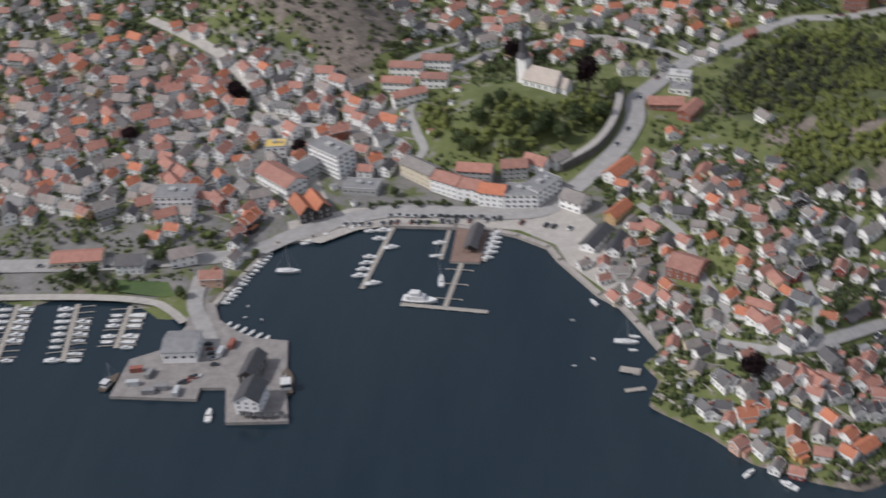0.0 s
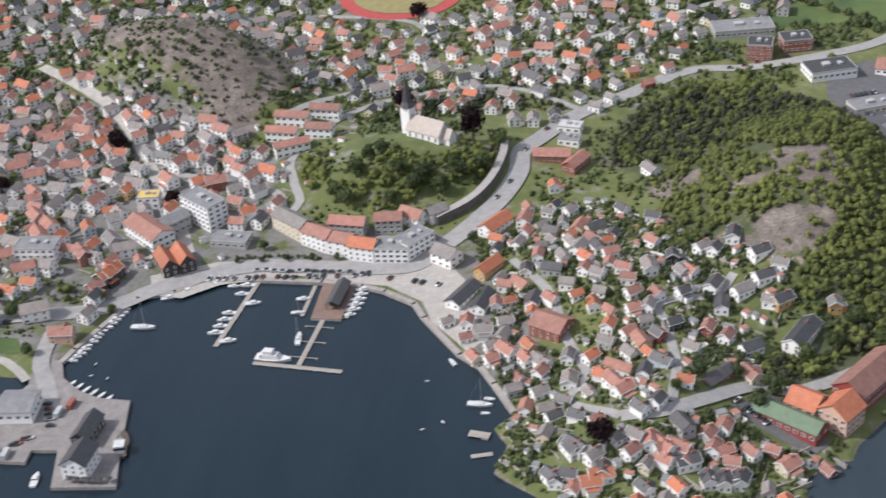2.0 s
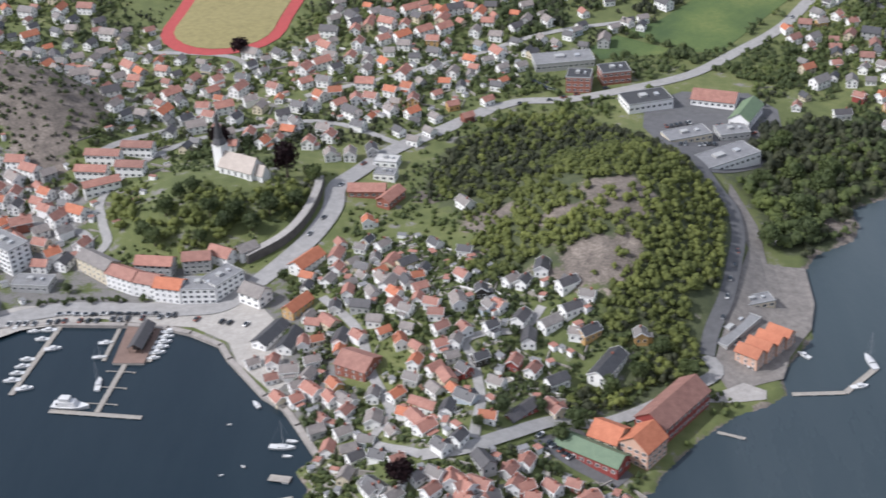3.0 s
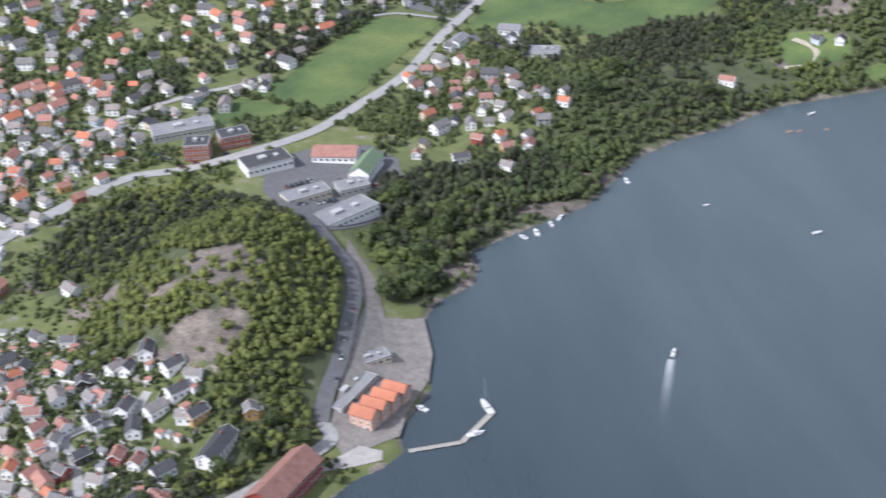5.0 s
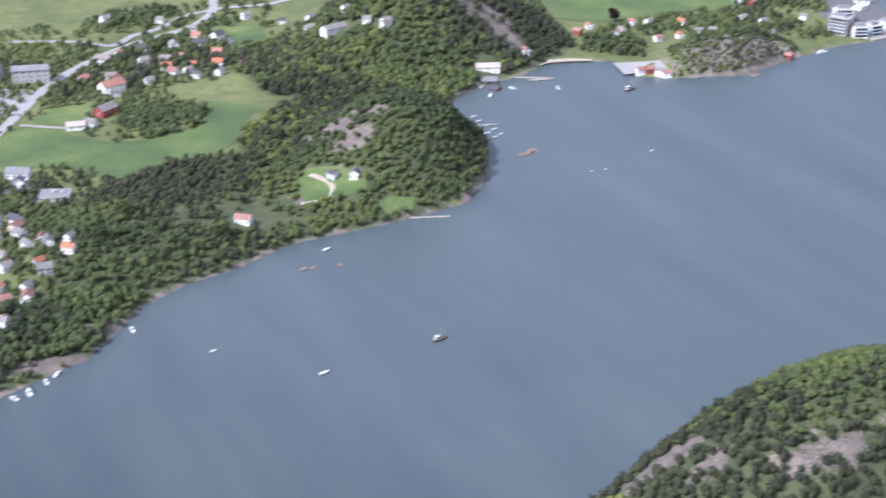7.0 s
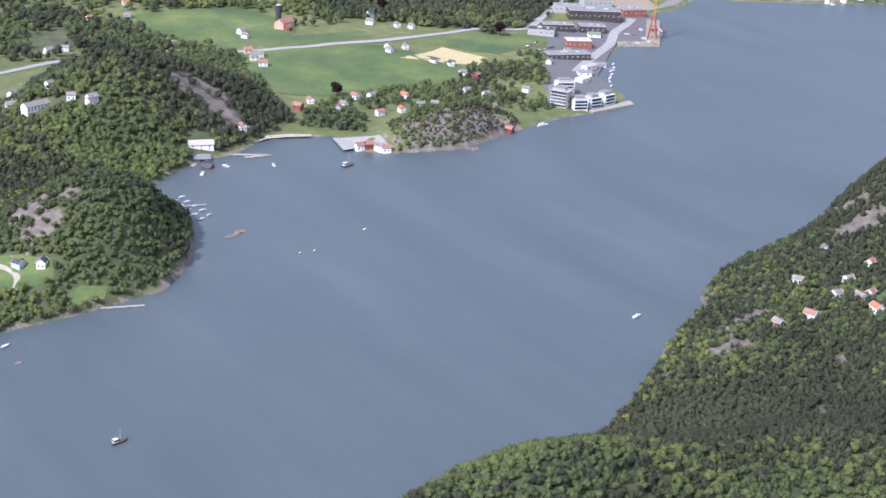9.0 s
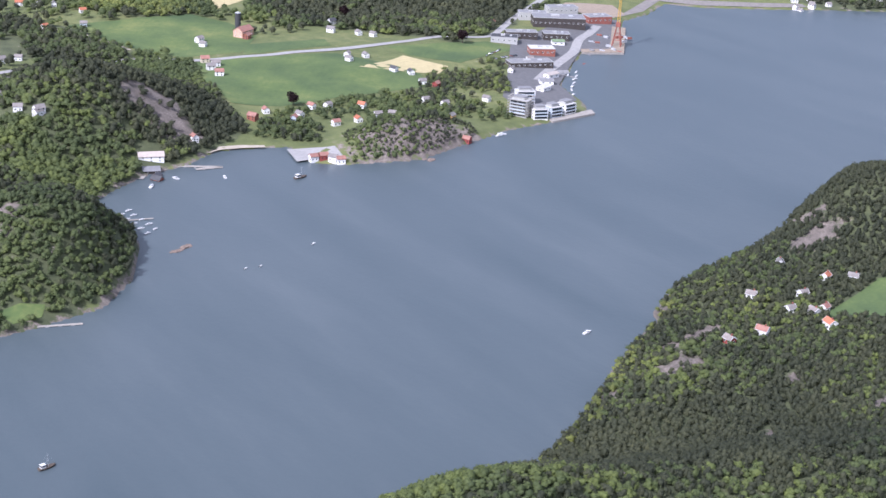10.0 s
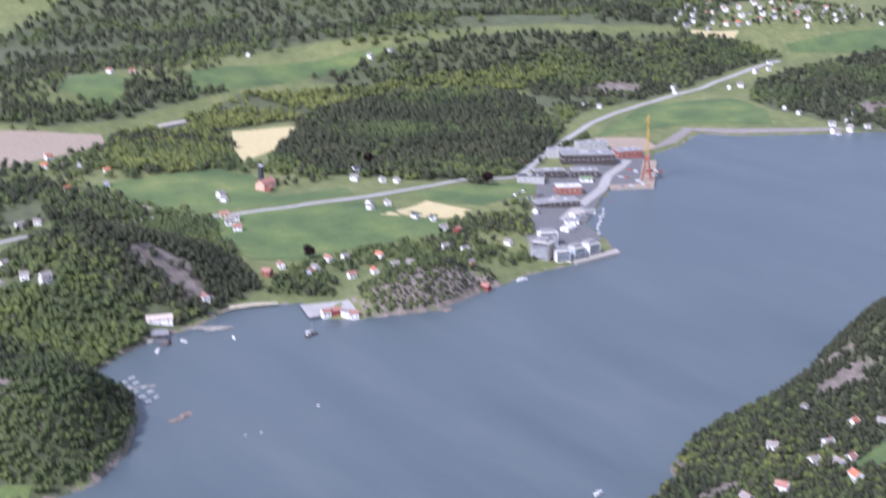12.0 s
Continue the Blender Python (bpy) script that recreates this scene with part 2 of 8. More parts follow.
def water_material():
    """Dark, deep water in the sheltered basin; paler, wind-ruffled water out in the fjord, with sky reflection painted
    into its colour.
    """
    n = Nodes("sea_water")
    coords = n.add("ShaderNodeNewGeometry").outputs["Position"]
    swell_map = n.add("ShaderNodeMapping", Vector=coords, Scale=(0.8, 0.35, 1.0), Rotation=(0, 0, 0.6))
    small = n.add("ShaderNodeTexNoise", Vector=swell_map.outputs[0], Scale=0.45, Detail=4, Roughness=0.6).outputs["Fac"]
    streak_map = n.add("ShaderNodeMapping", Vector=coords, Scale=(1.0, 0.22, 1.0), Rotation=(0, 0, -0.9))
    streak = n.add("ShaderNodeTexNoise", Vector=streak_map.outputs[0], Scale=0.017, Detail=6, Roughness=0.68).outputs["Fac"]
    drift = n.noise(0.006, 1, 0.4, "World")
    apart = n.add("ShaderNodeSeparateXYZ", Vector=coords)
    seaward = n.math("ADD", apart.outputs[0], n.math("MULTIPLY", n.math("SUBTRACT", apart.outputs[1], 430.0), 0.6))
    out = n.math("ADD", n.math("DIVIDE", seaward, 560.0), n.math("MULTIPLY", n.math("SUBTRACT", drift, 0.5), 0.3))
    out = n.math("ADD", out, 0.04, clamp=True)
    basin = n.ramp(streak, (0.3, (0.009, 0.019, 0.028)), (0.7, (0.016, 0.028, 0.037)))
    # Pale base colour carries the sky sheen of the ruffled open water.
    open_sea_sheen = n.ramp(streak, (0.3, (0.062, 0.083, 0.091)), (0.5, (0.074, 0.095, 0.103)), (0.7, (0.090, 0.111, 0.118)))
    n.bsdf.inputs["IOR"].default_value = 1.36
    rough = n.math("ADD", 0.13, n.math("ADD", n.math("MULTIPLY", streak, 0.1), n.math("MULTIPLY", out, 0.2)))
    return n.finish(n.mix(out, basin, open_sea_sheen), rough, 0, small, 0.5, 0.25)


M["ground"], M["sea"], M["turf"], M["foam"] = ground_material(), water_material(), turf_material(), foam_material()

# ---- the lie of the land ----
COAST_TOWN = [(-1500, 455), (-420, 468), (-258, 470), (-221, 466), (-208, 459), (-197, 450), (-186, 450), (-189, 466), (-186, 478),
              (-179, 495), (-173, 511), (-168, 522), (-149, 527), (-137, 536), (-113, 538), (-75, 535), (-54, 531), (-42, 526),
              (-26, 515), (-20, 503), (0, 473), (10, 464), (17, 451), (27, 431), (18, 421), (25, 409), (20, 391), (44, 373),
              (61, 355), (85, 344), (103, 339), (128, 352), (146, 374)]
COAST_EAST = [(147, 390), (156, 397), (166, 401), (170, 411), (188, 433), (207, 450), (220, 455), (231, 464), (231, 478), (238, 489),
              (251, 507), (254, 534), (258, 564), (267, 580), (289, 593), (296, 609), (294, 625), (313, 635), (338, 646), (367, 658),
              (391, 684), (412, 708), (442, 725), (474, 733), (520, 754), (568, 757), (601, 760), (649, 769), (686, 805), (709, 846),
              (722, 881), (720, 915), (718, 950), (753, 975), (790, 996)]
COAST_NORTH = [(820, 1000), (862, 1025), (897, 1016), (922, 1008), (913, 965), (938, 944), (961, 938), (999, 928), (1060, 945),
               (1098, 955), (1123, 962), (1181, 964), (1230, 968), (1255, 1005), (1277, 1065), (1354, 1133), (1395, 1166), (1436, 1148),
               (1559, 1277), (1623, 1296), (1692, 1338), (1728, 1296), (1809, 1250), (1860, 1228), (1939, 1183), (2300, 1020), (3000, 700), (4900, 400),
               (4900, 4900), (-4900, 4900), (-4900, 455)]
ISLAND = [(440, 330), (447, 365), (452, 393), (486, 414), (560, 436), (620, 452), (670, 466), (748, 474), (800, 500), (847, 528), (873, 546),
          (919, 570), (936, 575), (945, 589), (981, 611), (1027, 625), (1110, 640), (1230, 690), (1400, 740), (1700, 760), (2100, 700),
          (2600, 420), (2600, -600), (700, -600), (480, 100)]
MAINLAND = COAST_TOWN + COAST_EAST + COAST_NORTH
# centre x, y, height, radius along, radius across, turn of the long axis in degrees
HILLS = [(165, 600, 34, 75, 50, 70), (185, 540, 14, 50, 40, 60), (-45, 640, 13, 60, 45, 20), (-192, 752, 36, 85, 46, -36),
         (640, 852, 44, 72, 55, 40), (770, 1110, 48, 110, 75, 20), (1022, 964, 16, 66, 37, 4), (430, 790, 10, 90, 50, 30),
         (1101, 361, 16, 159, 57, 4), (1211, 560, 38, 79, 145, 20), (580, 350, 44, 105, 69, 22), (715, 344, 36, 160, 69, -4),
         (1700, 1900, 75, 420, 160, -15), (1150, 1850, 35, 260, 130, 10), (2300, 1900, 60, 420, 200, -30), (700, 1900, 40, 400, 160, 10),
         (1500, 3000, 95, 900, 300, -20), (2700, 2700, 95, 800, 300, -30), (85, 420, 12, 45, 30, 40), (70, 520, 9, 40, 50, 20)]


# craggy ground: centre x, y, radius along, radius across, height of the crags
CRAGS = [(1020, 965, 70, 32, 3.2), (832, 1084, 40, 30, 2.6), (-195, 750, 70, 60, 2.2), (600, 940, 26, 20, 2.0), (876, 499, 28, 15, 2.2), (157, 536, 20, 12, 1.5)]


def shore_distance(x, y, ring):
    """Signed distance to the shore line, positive on land."""
    d = np.full(x.shape, 1e9)
    inside = np.zeros(x.shape, bool)
    for (ax, ay), (bx, by) in zip(ring, ring[1:] + ring[:1]):
        ex, ey = bx - ax, by - ay
        k = np.clip(((x - ax) * ex + (y - ay) * ey) / (ex * ex + ey * ey), 0, 1)
        d = np.minimum(d, (x - ax - k * ex) ** 2 + (y - ay - k * ey) ** 2)
        if ay != by:
            inside ^= ((ay > y) != (by > y)) & (x < ax + (y - ay) * ex / ey)
    return np.where(inside, 1, -1) * np.sqrt(d)


def swell(x, y, size, seed=0):
    """Smooth uneven ground between -1 and 1, from sines of odd lengths."""
    a, b = x / size + seed * 1.7, y / size - seed * 2.3
    return (np.sin(a + 1.3 * np.sin(0.7 * b)) + np.sin(1.31 * b + 1.1 * np.sin(0.83 * a + 2)) + np.sin(0.77 * (a + b) + 1.7 * np.sin(0.59 * (a - b)))) / 3


def land(x, y):
    """Height of the ground, and the distance to the shore."""
    x, y = np.asarray(x, float), np.asarray(y, float)
    main, isle = shore_distance(x, y, MAINLAND), shore_distance(x, y, ISLAND)
    d = np.maximum(main, isle)
    h = 1.3 + 4 * np.clip(d / 60, 0, 1) + 17 * np.clip((d - 60) / 500, 0, 1) ** 0.8
    shelf = np.clip((d + 5) / 34, 0.15, 1) ** 0.8
    for cx, cy, top, ra, rb, turn in HILLS:
        c, s = math.cos(math.radians(turn)), math.sin(math.radians(turn))
        u, v = ((x - cx) * c + (y - cy) * s) / ra, ((y - cy) * c - (x - cx) * s) / rb
        h = h + top * np.exp(-((u * u + v * v) ** 1.2)) * shelf
    h = h + np.where(isle > main, 14 * np.clip(isle / 40, 0, 1), 0)
    rough = np.clip((d - 25) / 120, 0, 1)
    h = h + rough * (3.0 * swell(x, y, 60) + 1.2 * swell(x, y, 19, 3)) + np.clip((d - 900) / 1500, 0, 1) * 14 * swell(x, y, 330, 5)
    for cx, cy, ra, rb, top in CRAGS:
        crag = 1 - np.abs(swell(x, y, 5.5, 8)) * 1.6 - 0.8 * np.abs(swell(x, y, 2.6, 4))
        h = h + top * crag * np.exp(-((((x - cx) / ra) ** 2 + ((y - cy) / rb) ** 2) ** 2)) * np.clip(d / 4, 0, 1)
    bank = np.clip(d / 3.0, 0, 1)
    bank = bank * bank * (3 - 2 * bank)
    return np.where(d > 0, -0.6 + bank * (np.maximum(h, 1.2) + 0.6), np.maximum(-7, -0.6 + d * 0.22)), d


RASTER = 6.0
RASTER_X, RASTER_Y = np.arange(-480, 2520, RASTER), np.arange(60, 2040, RASTER)
RASTER_Z = land(*np.meshgrid(RASTER_X, RASTER_Y))[0]


def ground(x, y):
    """Height of the ground at one place, read between the corners of a fine raster."""
    u, v = (x - RASTER_X[0]) / RASTER, (y - RASTER_Y[0]) / RASTER
    i, j = int(u), int(v)
    if not (0 <= i < len(RASTER_X) - 1 and 0 <= j < len(RASTER_Y) - 1):
        return float(land(np.array([x]), np.array([y]))[0][0])
    u, v = u - i, v - j
    return float((RASTER_Z[j, i] * (1 - u) + RASTER_Z[j, i + 1] * u) * (1 - v) + (RASTER_Z[j + 1, i] * (1 - u) + RASTER_Z[j + 1, i + 1] * u) * v)


def within(x, y, ring):
    """Whether one place lies inside a plan."""
    odd = False
    for (ax, ay), (bx, by) in zip(ring, ring[1:] + ring[:1]):
        if (ay > y) != (by > y) and x < ax + (y - ay) * (bx - ax) / (by - ay):
            odd = not odd
    return odd


# ---- mesh helpers ----
def part(name, bm, material, parent=None, label=""):
    """Links a bmesh as one mesh object, under a thing or a part."""
    mesh = bpy.data.meshes.new(name)
    bm.to_mesh(mesh)
    bm.free()
    return share(name, mesh, material, parent, label)


def share(name, mesh, material, parent=None, label="", m=None):
    if material and not mesh.materials:
        mesh.materials.append(M[material] if isinstance(material, str) else material)
    ob = new(name, mesh)
    if parent:
        ob.parent = parent
    if m:
        ob.matrix_basis = m
    return tagged(ob, label) if label else ob


def from_arrays(name, verts, faces, material, smooth=False):
    """A mesh from arrays of corners and of equal-sided faces."""
    mesh = bpy.data.meshes.new(name)
    verts, faces = np.asarray(verts, np.float32), np.asarray(faces, np.int32)
    mesh.vertices.add(len(verts))
    mesh.vertices.foreach_set("co", verts.ravel())
    mesh.loops.add(faces.size)
    mesh.loops.foreach_set("vertex_index", faces.ravel())
    mesh.polygons.add(len(faces))
    mesh.polygons.foreach_set("loop_start", np.arange(0, faces.size, faces.shape[1], dtype=np.int32))
    mesh.polygons.foreach_set("use_smooth", np.full(len(faces), smooth))
    mesh.update(calc_edges=True)
    mesh.materials.append(M[material])
    return mesh


def box(bm, x0, x1, y0, y1, z0, z1, m=None):
    made = bmesh.ops.create_cube(bm, size=1)["verts"]
    fit = Matrix.Translation(((x0 + x1) / 2, (y0 + y1) / 2, (z0 + z1) / 2)) @ Matrix.Diagonal((x1 - x0, y1 - y0, z1 - z0, 1))
    bmesh.ops.transform(bm, matrix=(m or Matrix()) @ fit, verts=made)
    return made


def rod(bm, a, b, r, sides=6, r2=None):
    a, b = Vector(a), Vector(b)
    made = bmesh.ops.create_cone(bm, cap_ends=True, segments=sides, radius1=r, radius2=r if r2 is None else r2, depth=(b - a).length)["verts"]
    bmesh.ops.transform(bm, matrix=Matrix.Translation((a + b) / 2) @ (b - a).to_track_quat("Z", "Y").to_matrix().to_4x4(), verts=made)
    return made


def slab(bm, ring, z0, z1):
    """An upright-sided block over a plan."""
    low, high = [bm.verts.new((x, y, z0)) for x, y in ring], [bm.verts.new((x, y, z1)) for x, y in ring]
    bm.faces.new(high), bm.faces.new(low[::-1])
    for i in range(len(ring)):
        j = (i + 1) % len(ring)
        bm.faces.new((low[i], low[j], high[j], high[i]))
    bmesh.ops.recalc_face_normals(bm, faces=bm.faces)


def inside(x, y, ring):
    return shore_distance(np.asarray(x, float), np.asarray(y, float), ring) > 0


def soft_inside(x, y, ring, width=8.0):
    return np.clip(0.5 + shore_distance(x, y, ring) / (2 * width), 0, 1)


HILL_WOOD = [(66, 640), (80, 690), (116, 730), (152, 735), (190, 690), (214, 640), (228, 610), (228, 580), (220, 548), (208, 505), (196, 475), (165, 440), (142, 444), (128, 455), (165, 482),
             (152, 500), (154, 523), (128, 536), (93, 530), (80, 560), (98, 587), (84, 620)]
CHURCH_WOOD = [(-104, 623), (-96, 649), (-58, 643), (-46, 646), (-25, 623), (-10, 650), (8, 648), (15, 622), (-5, 598), (-21, 583), (-46, 592), (-41, 577), (-62, 579), (-90, 588)]
ROAD_WOOD = [(250, 706), (287, 710), (300, 650), (295, 622), (268, 585), (250, 578), (244, 610), (239, 638), (232, 652), (250, 680)]
COAST_WOOD = [(240, 660), (261, 703), (306, 701), (358, 723), (388, 790), (420, 860), (478, 896), (534, 887), (558, 821), (577, 790), (630, 775), (640, 755), (577, 750), (507, 740), (463, 722), (395, 680), (375, 645), (308, 625), (290, 600), (262, 560)]
TIP_WOOD = [(534, 887), (578, 948), (600, 985), (652, 1001), (696, 989), (735, 955), (735, 846), (700, 800), (660, 770), (625, 775), (590, 785), (568, 805), (555, 833)]
COVE_WOOD = [(600, 1010), (664, 980), (702, 965), (710, 940), (740, 950), (763, 975), (800, 1000), (829, 1013), (870, 1030), (905, 1050), (915, 1120), (950, 1200), (958, 1270), (926, 1319), (849, 1335), (770, 1260), (690, 1130)]
FAR_WOOD = [(1118, 1437), (1187, 1539), (1270, 1640), (1352, 1684), (1456, 1704), (1579, 1683), (1623, 1633), (1540, 1430), (1399, 1294), (1265, 1231), (1249, 1263), (1157, 1350)]
NORTH_WOOD = [(1000, 1950), (1188, 1885), (1297, 1920), (1443, 1905), (1552, 1870), (1929, 1800), (2150, 1780), (2500, 2000), (2700, 2500), (2300, 2900), (1500, 2900), (1050, 2500)]
HEAD_WOOD = [(1890, 1440), (1990, 1520), (2078, 1540), (2350, 1590), (2600, 1500), (2400, 1120), (1980, 1170), (1875, 1215), (1870, 1356)]
SHORE_WOOD = [(255, 690), (297, 652), (320, 655), (367, 668), (400, 708), (395, 724), (357, 722), (293, 718)]
FIELD_HEDGE = [(243, 938), (307, 985), (310, 970), (249, 916), (215, 880), (205, 885)]
SUBURB_GROVE = [(102, 899), (117, 934), (159, 912), (160, 862), (127, 856)]
FIELD_GROVE = [(470, 985), (493, 992), (530, 1010), (541, 988), (537, 971), (520, 950), (499, 936), (480, 943)]
COVE_GARDENS = [(898, 1045), (961, 1085), (1040, 1090), (1100, 1095), (1180, 1150), (1231, 1162), (1277, 1151), (1188, 1041), (1150, 985), (1098, 975), (1084, 968), (1001, 972), (964, 978), (933, 1008)]
PASTURE = [(860, 1290), (1000, 1300), (1080, 1420), (1150, 1300), (1330, 1260), (1100, 1600), (800, 1700), (640, 1500), (700, 1300)]
VALLEY_WOOD = [(541, 1189), (587, 1178), (611, 1130), (628, 1133), (673, 1103), (720, 1060), (720, 985), (678, 993), (628, 1017), (598, 1023), (605, 1098), (555, 1151)]
TIP_SUNLIT = [(534, 887), (547, 930), (588, 971), (653, 1006), (640, 960), (600, 930), (575, 900), (560, 855)]
ISLAND_WOOD = [(508, 352), (512, 385), (508, 424), (560, 440), (620, 456), (670, 470), (748, 480), (800, 505)] + ISLAND[9:17] + [(1260, 695), (1250, 470), (1060, 390), (940, 345), (800, 290), (700, 262), (600, 262), (570, 295), (530, 326)]
ISLAND_BACK = [(1260, 695), (1400, 735), (1680, 750), (1900, 500), (1400, 200), (1000, 120), (800, 260), (940, 270), (1060, 330), (1250, 450)]
ISLAND_SHORE = [(500, 418), (560, 438), (620, 456), (670, 470), (748, 480), (800, 505), (847, 532), (919, 574), (945, 592), (981, 613), (960, 585), (900, 550), (850, 515), (800, 480), (740, 455), (670, 440), (600, 415), (540, 395)]
ROCK_SHRUB = [(942, 940), (970, 1000), (1028, 1011), (1068, 1006), (1090, 975), (1085, 955), (1047, 935), (973, 930)]
SUBURB = [(-420, 560), (-260, 560), (-100, 680), (70, 700), (190, 730), (120, 900), (40, 920), (60, 1080), (-200, 1150), (-420, 1080)]
SLOPE = [(20, 440), (18, 392), (60, 355), (103, 338), (140, 362), (165, 410), (190, 470), (120, 540), (60, 600), (0, 560)]
VALLEY = [(290, 760), (380, 760), (560, 900), (480, 1250), (250, 1200), (100, 900)]
WEST_HILL = [(-330, 740), (-250, 770), (-120, 740), (-100, 690), (-150, 690), (-230, 720)]
VILLA_WOOD = [(279, 838), (323, 898), (363, 914), (411, 883), (388, 790), (358, 723), (261, 703), (262, 760)]
RIDGE_WOOD = [(1361, 1795), (1539, 1833), (1731, 1805), (1921, 1755), (2106, 1751), (2172, 1633), (2002, 1590), (1772, 1525), (1643, 1510), (1560, 1450), (1656, 1661), (1584, 1748), (1483, 1745)]
SUNLIT_WOOD = [(952, 1494), (1024, 1657), (1165, 1697), (1232, 1750), (1395, 1757), (1483, 1745), (1584, 1748), (1694, 1726), (1752, 1689), (1645, 1661), (1579, 1690), (1456, 1710), (1352, 1690), (1261, 1630), (1152, 1623), (1061, 1435), (993, 1436)]
BELT_WOOD = [(906, 1743), (927, 1803), (1017, 1760), (1104, 1811), (1234, 1790), (1217, 1760), (1054, 1712), (964, 1708)]
FARM_WOOD = [(740, 1340), (760, 1500), (826, 1496), (875, 1461), (914, 1401), (923, 1335), (896, 1312), (842, 1337)]
BARE_HILL = [(-252, 762), (-273, 831), (-243, 836), (-204, 809), (-159, 779), (-136, 774), (-121, 723), (-137, 690), (-136, 668), (-159, 686), (-183, 706), (-220, 738)]
ISLAND_GLADE = [(436, 320), (440, 365), (450, 395), (486, 420), (512, 427), (512, 385), (505, 352), (530, 325), (560, 300), (600, 290), (560, 270), (450, 300)]
UPPER_VALLEY = [(430, 1060), (560, 1060), (640, 1010), (700, 1130), (680, 1330), (520, 1260)]


# ---- ground: one sheet, finer where the camera passes ----
TOWN = [(-420, 470), (-190, 470), (-168, 525), (-110, 540), (-40, 528), (20, 430), (20, 385), (90, 342), (140, 360), (170, 405), (210, 455), (190, 480),
        (150, 500), (120, 545), (80, 560), (62, 640), (70, 690), (180, 720), (270, 735), (262, 672), (225, 640), (235, 560), (255, 510), (262, 600), (300, 760), (100, 880),
        (-420, 900)]
OLD_TOWN = [(-420, 470), (-190, 470), (-168, 525), (-110, 540), (-40, 528), (0, 475), (25, 430), (40, 470), (20, 530), (0, 575), (-30, 575), (-100, 590), (-120, 660), (-200, 720), (-420, 740)]
ROCKS = [(526, 380, 14, 9), (532, 352, 12, 7), (560, 330, 12, 6), (166, 579, 21, 14), (152, 533, 28, 13), (103, 600, 15, 11), (70, 637, 11, 8), (167, 563, 12, 7), (135, 573, 12, 6), (838, 1058, 27, 22), (590, 935, 14, 10), (574, 877, 14, 12), (921, 524, 20, 9), (901, 527, 12, 9), (1124, 640, 18, 10), (1108, 590, 18, 12), (1125, 614, 14, 10), (915, 448, 14, 6), (-150, 728, 30, 28), (-190, 758, 38, 28), (-236, 800, 30, 34), (-150, 692, 16, 24), (165, 585, 16, 11), (150, 538, 25, 11), (100, 602, 10, 9), (141, 572, 11, 6), (94, 564, 11, 7), (598, 862, 15, 24), (592, 830, 18, 12), (618, 842, 12, 10), (545, 800, 9, 7),
         (832, 1084, 34, 25), (1015, 955, 68, 36), (1780, 1600, 55, 40), (2000, 1300, 60, 30), (800, 985, 30, 12), (575, 326, 15, 7), (535, 374, 16, 8), (1090, 590, 20, 11), (876, 499, 22, 11), (832, 508, 10, 8), (947, 586, 12, 8), (704, 379, 22, 9), (839, 403, 16, 6), (923, 393, 14, 8),
         (280, 605, 14, 10), (110, 345, 18, 10), (350, 660, 30, 8), (380, 690, 14, 10)]


def build_ground():
    fine = np.radians(np.concatenate([np.arange(-38, 70, 0.22), np.arange(70, 322, 4.0)]))
    radii = np.concatenate([[1.0, 200], 340 * 1.0052 ** np.arange(0, 515)])
    a, r = np.meshgrid(fine, radii)
    x, y = 200 + r * np.sin(a), -60 + r * np.cos(a)
    z, d = land(x, y)
    n = len(fine)
    i, j = np.meshgrid(np.arange(len(radii) - 1), np.arange(n), indexing="ij")
    k = (j + 1) % n
    faces = np.stack([i * n + j, i * n + k, (i + 1) * n + k, (i + 1) * n + j], -1).reshape(-1, 4)[:, ::-1]
    mesh = from_arrays("ground", np.stack([x, y, z], -1).reshape(-1, 3), faces, "ground", True)
    rock = np.clip(1.15 - d / np.where(x > 250, 4.8, 3.5), 0, 1) * (d > -3) * 0.75
    wood = np.zeros(x.shape)
    for plan in (HILL_WOOD, ROAD_WOOD, COAST_WOOD, TIP_WOOD, COVE_WOOD, FAR_WOOD, NORTH_WOOD, HEAD_WOOD, SHORE_WOOD, VALLEY_WOOD, ISLAND_WOOD, RIDGE_WOOD, SUNLIT_WOOD, BELT_WOOD, FARM_WOOD):
        wood = np.maximum(wood, soft_inside(x, y, plan, 10.0))
    for cx, cy, ra, rb in ROCKS:
        rock = np.maximum(rock, 1.1 * np.exp(-(((x - cx) / ra) ** 2 + ((y - cy) / rb) ** 2)))
    bare = soft_inside(x, y, BARE_HILL, 9.0)
    rock = np.maximum(rock, bare)
    for name, value in (("town", (1 - bare) * np.maximum(soft_inside(x, y, TOWN) * 0.24, soft_inside(x, y, OLD_TOWN) * 0.66)), ("rock", rock), ("wood", wood * 1.3)):
        layer = mesh.attributes.new(name, "FLOAT", "POINT")
        layer.data.foreach_set("value", value.astype(np.float32).ravel())
    tagged(share("ground", mesh, None), "rolling coastal land with grass, bare rock and town ground", "ground", kind="structure")


def build_water():
    fan = np.radians(np.arange(0, 360, 6))
    rings = [0, 400, 1000, 2200, 4700]
    verts = [(200 + r * math.sin(a), -60 + r * math.cos(a), 0.0) for r in rings[1:] for a in fan]
    bm = bmesh.new()
    vs = [bm.verts.new(v) for v in verts]
    n = len(fan)
    bm.faces.new(vs[:n][::-1])
    for i in range(len(rings) - 2):
        for j in range(n):
            k = (j + 1) % n
            bm.faces.new((vs[i * n + j], vs[(i + 1) * n + j], vs[(i + 1) * n + k], vs[i * n + k]))
    bmesh.ops.recalc_face_normals(bm, faces=bm.faces)
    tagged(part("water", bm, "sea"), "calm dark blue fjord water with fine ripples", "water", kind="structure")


build_ground()
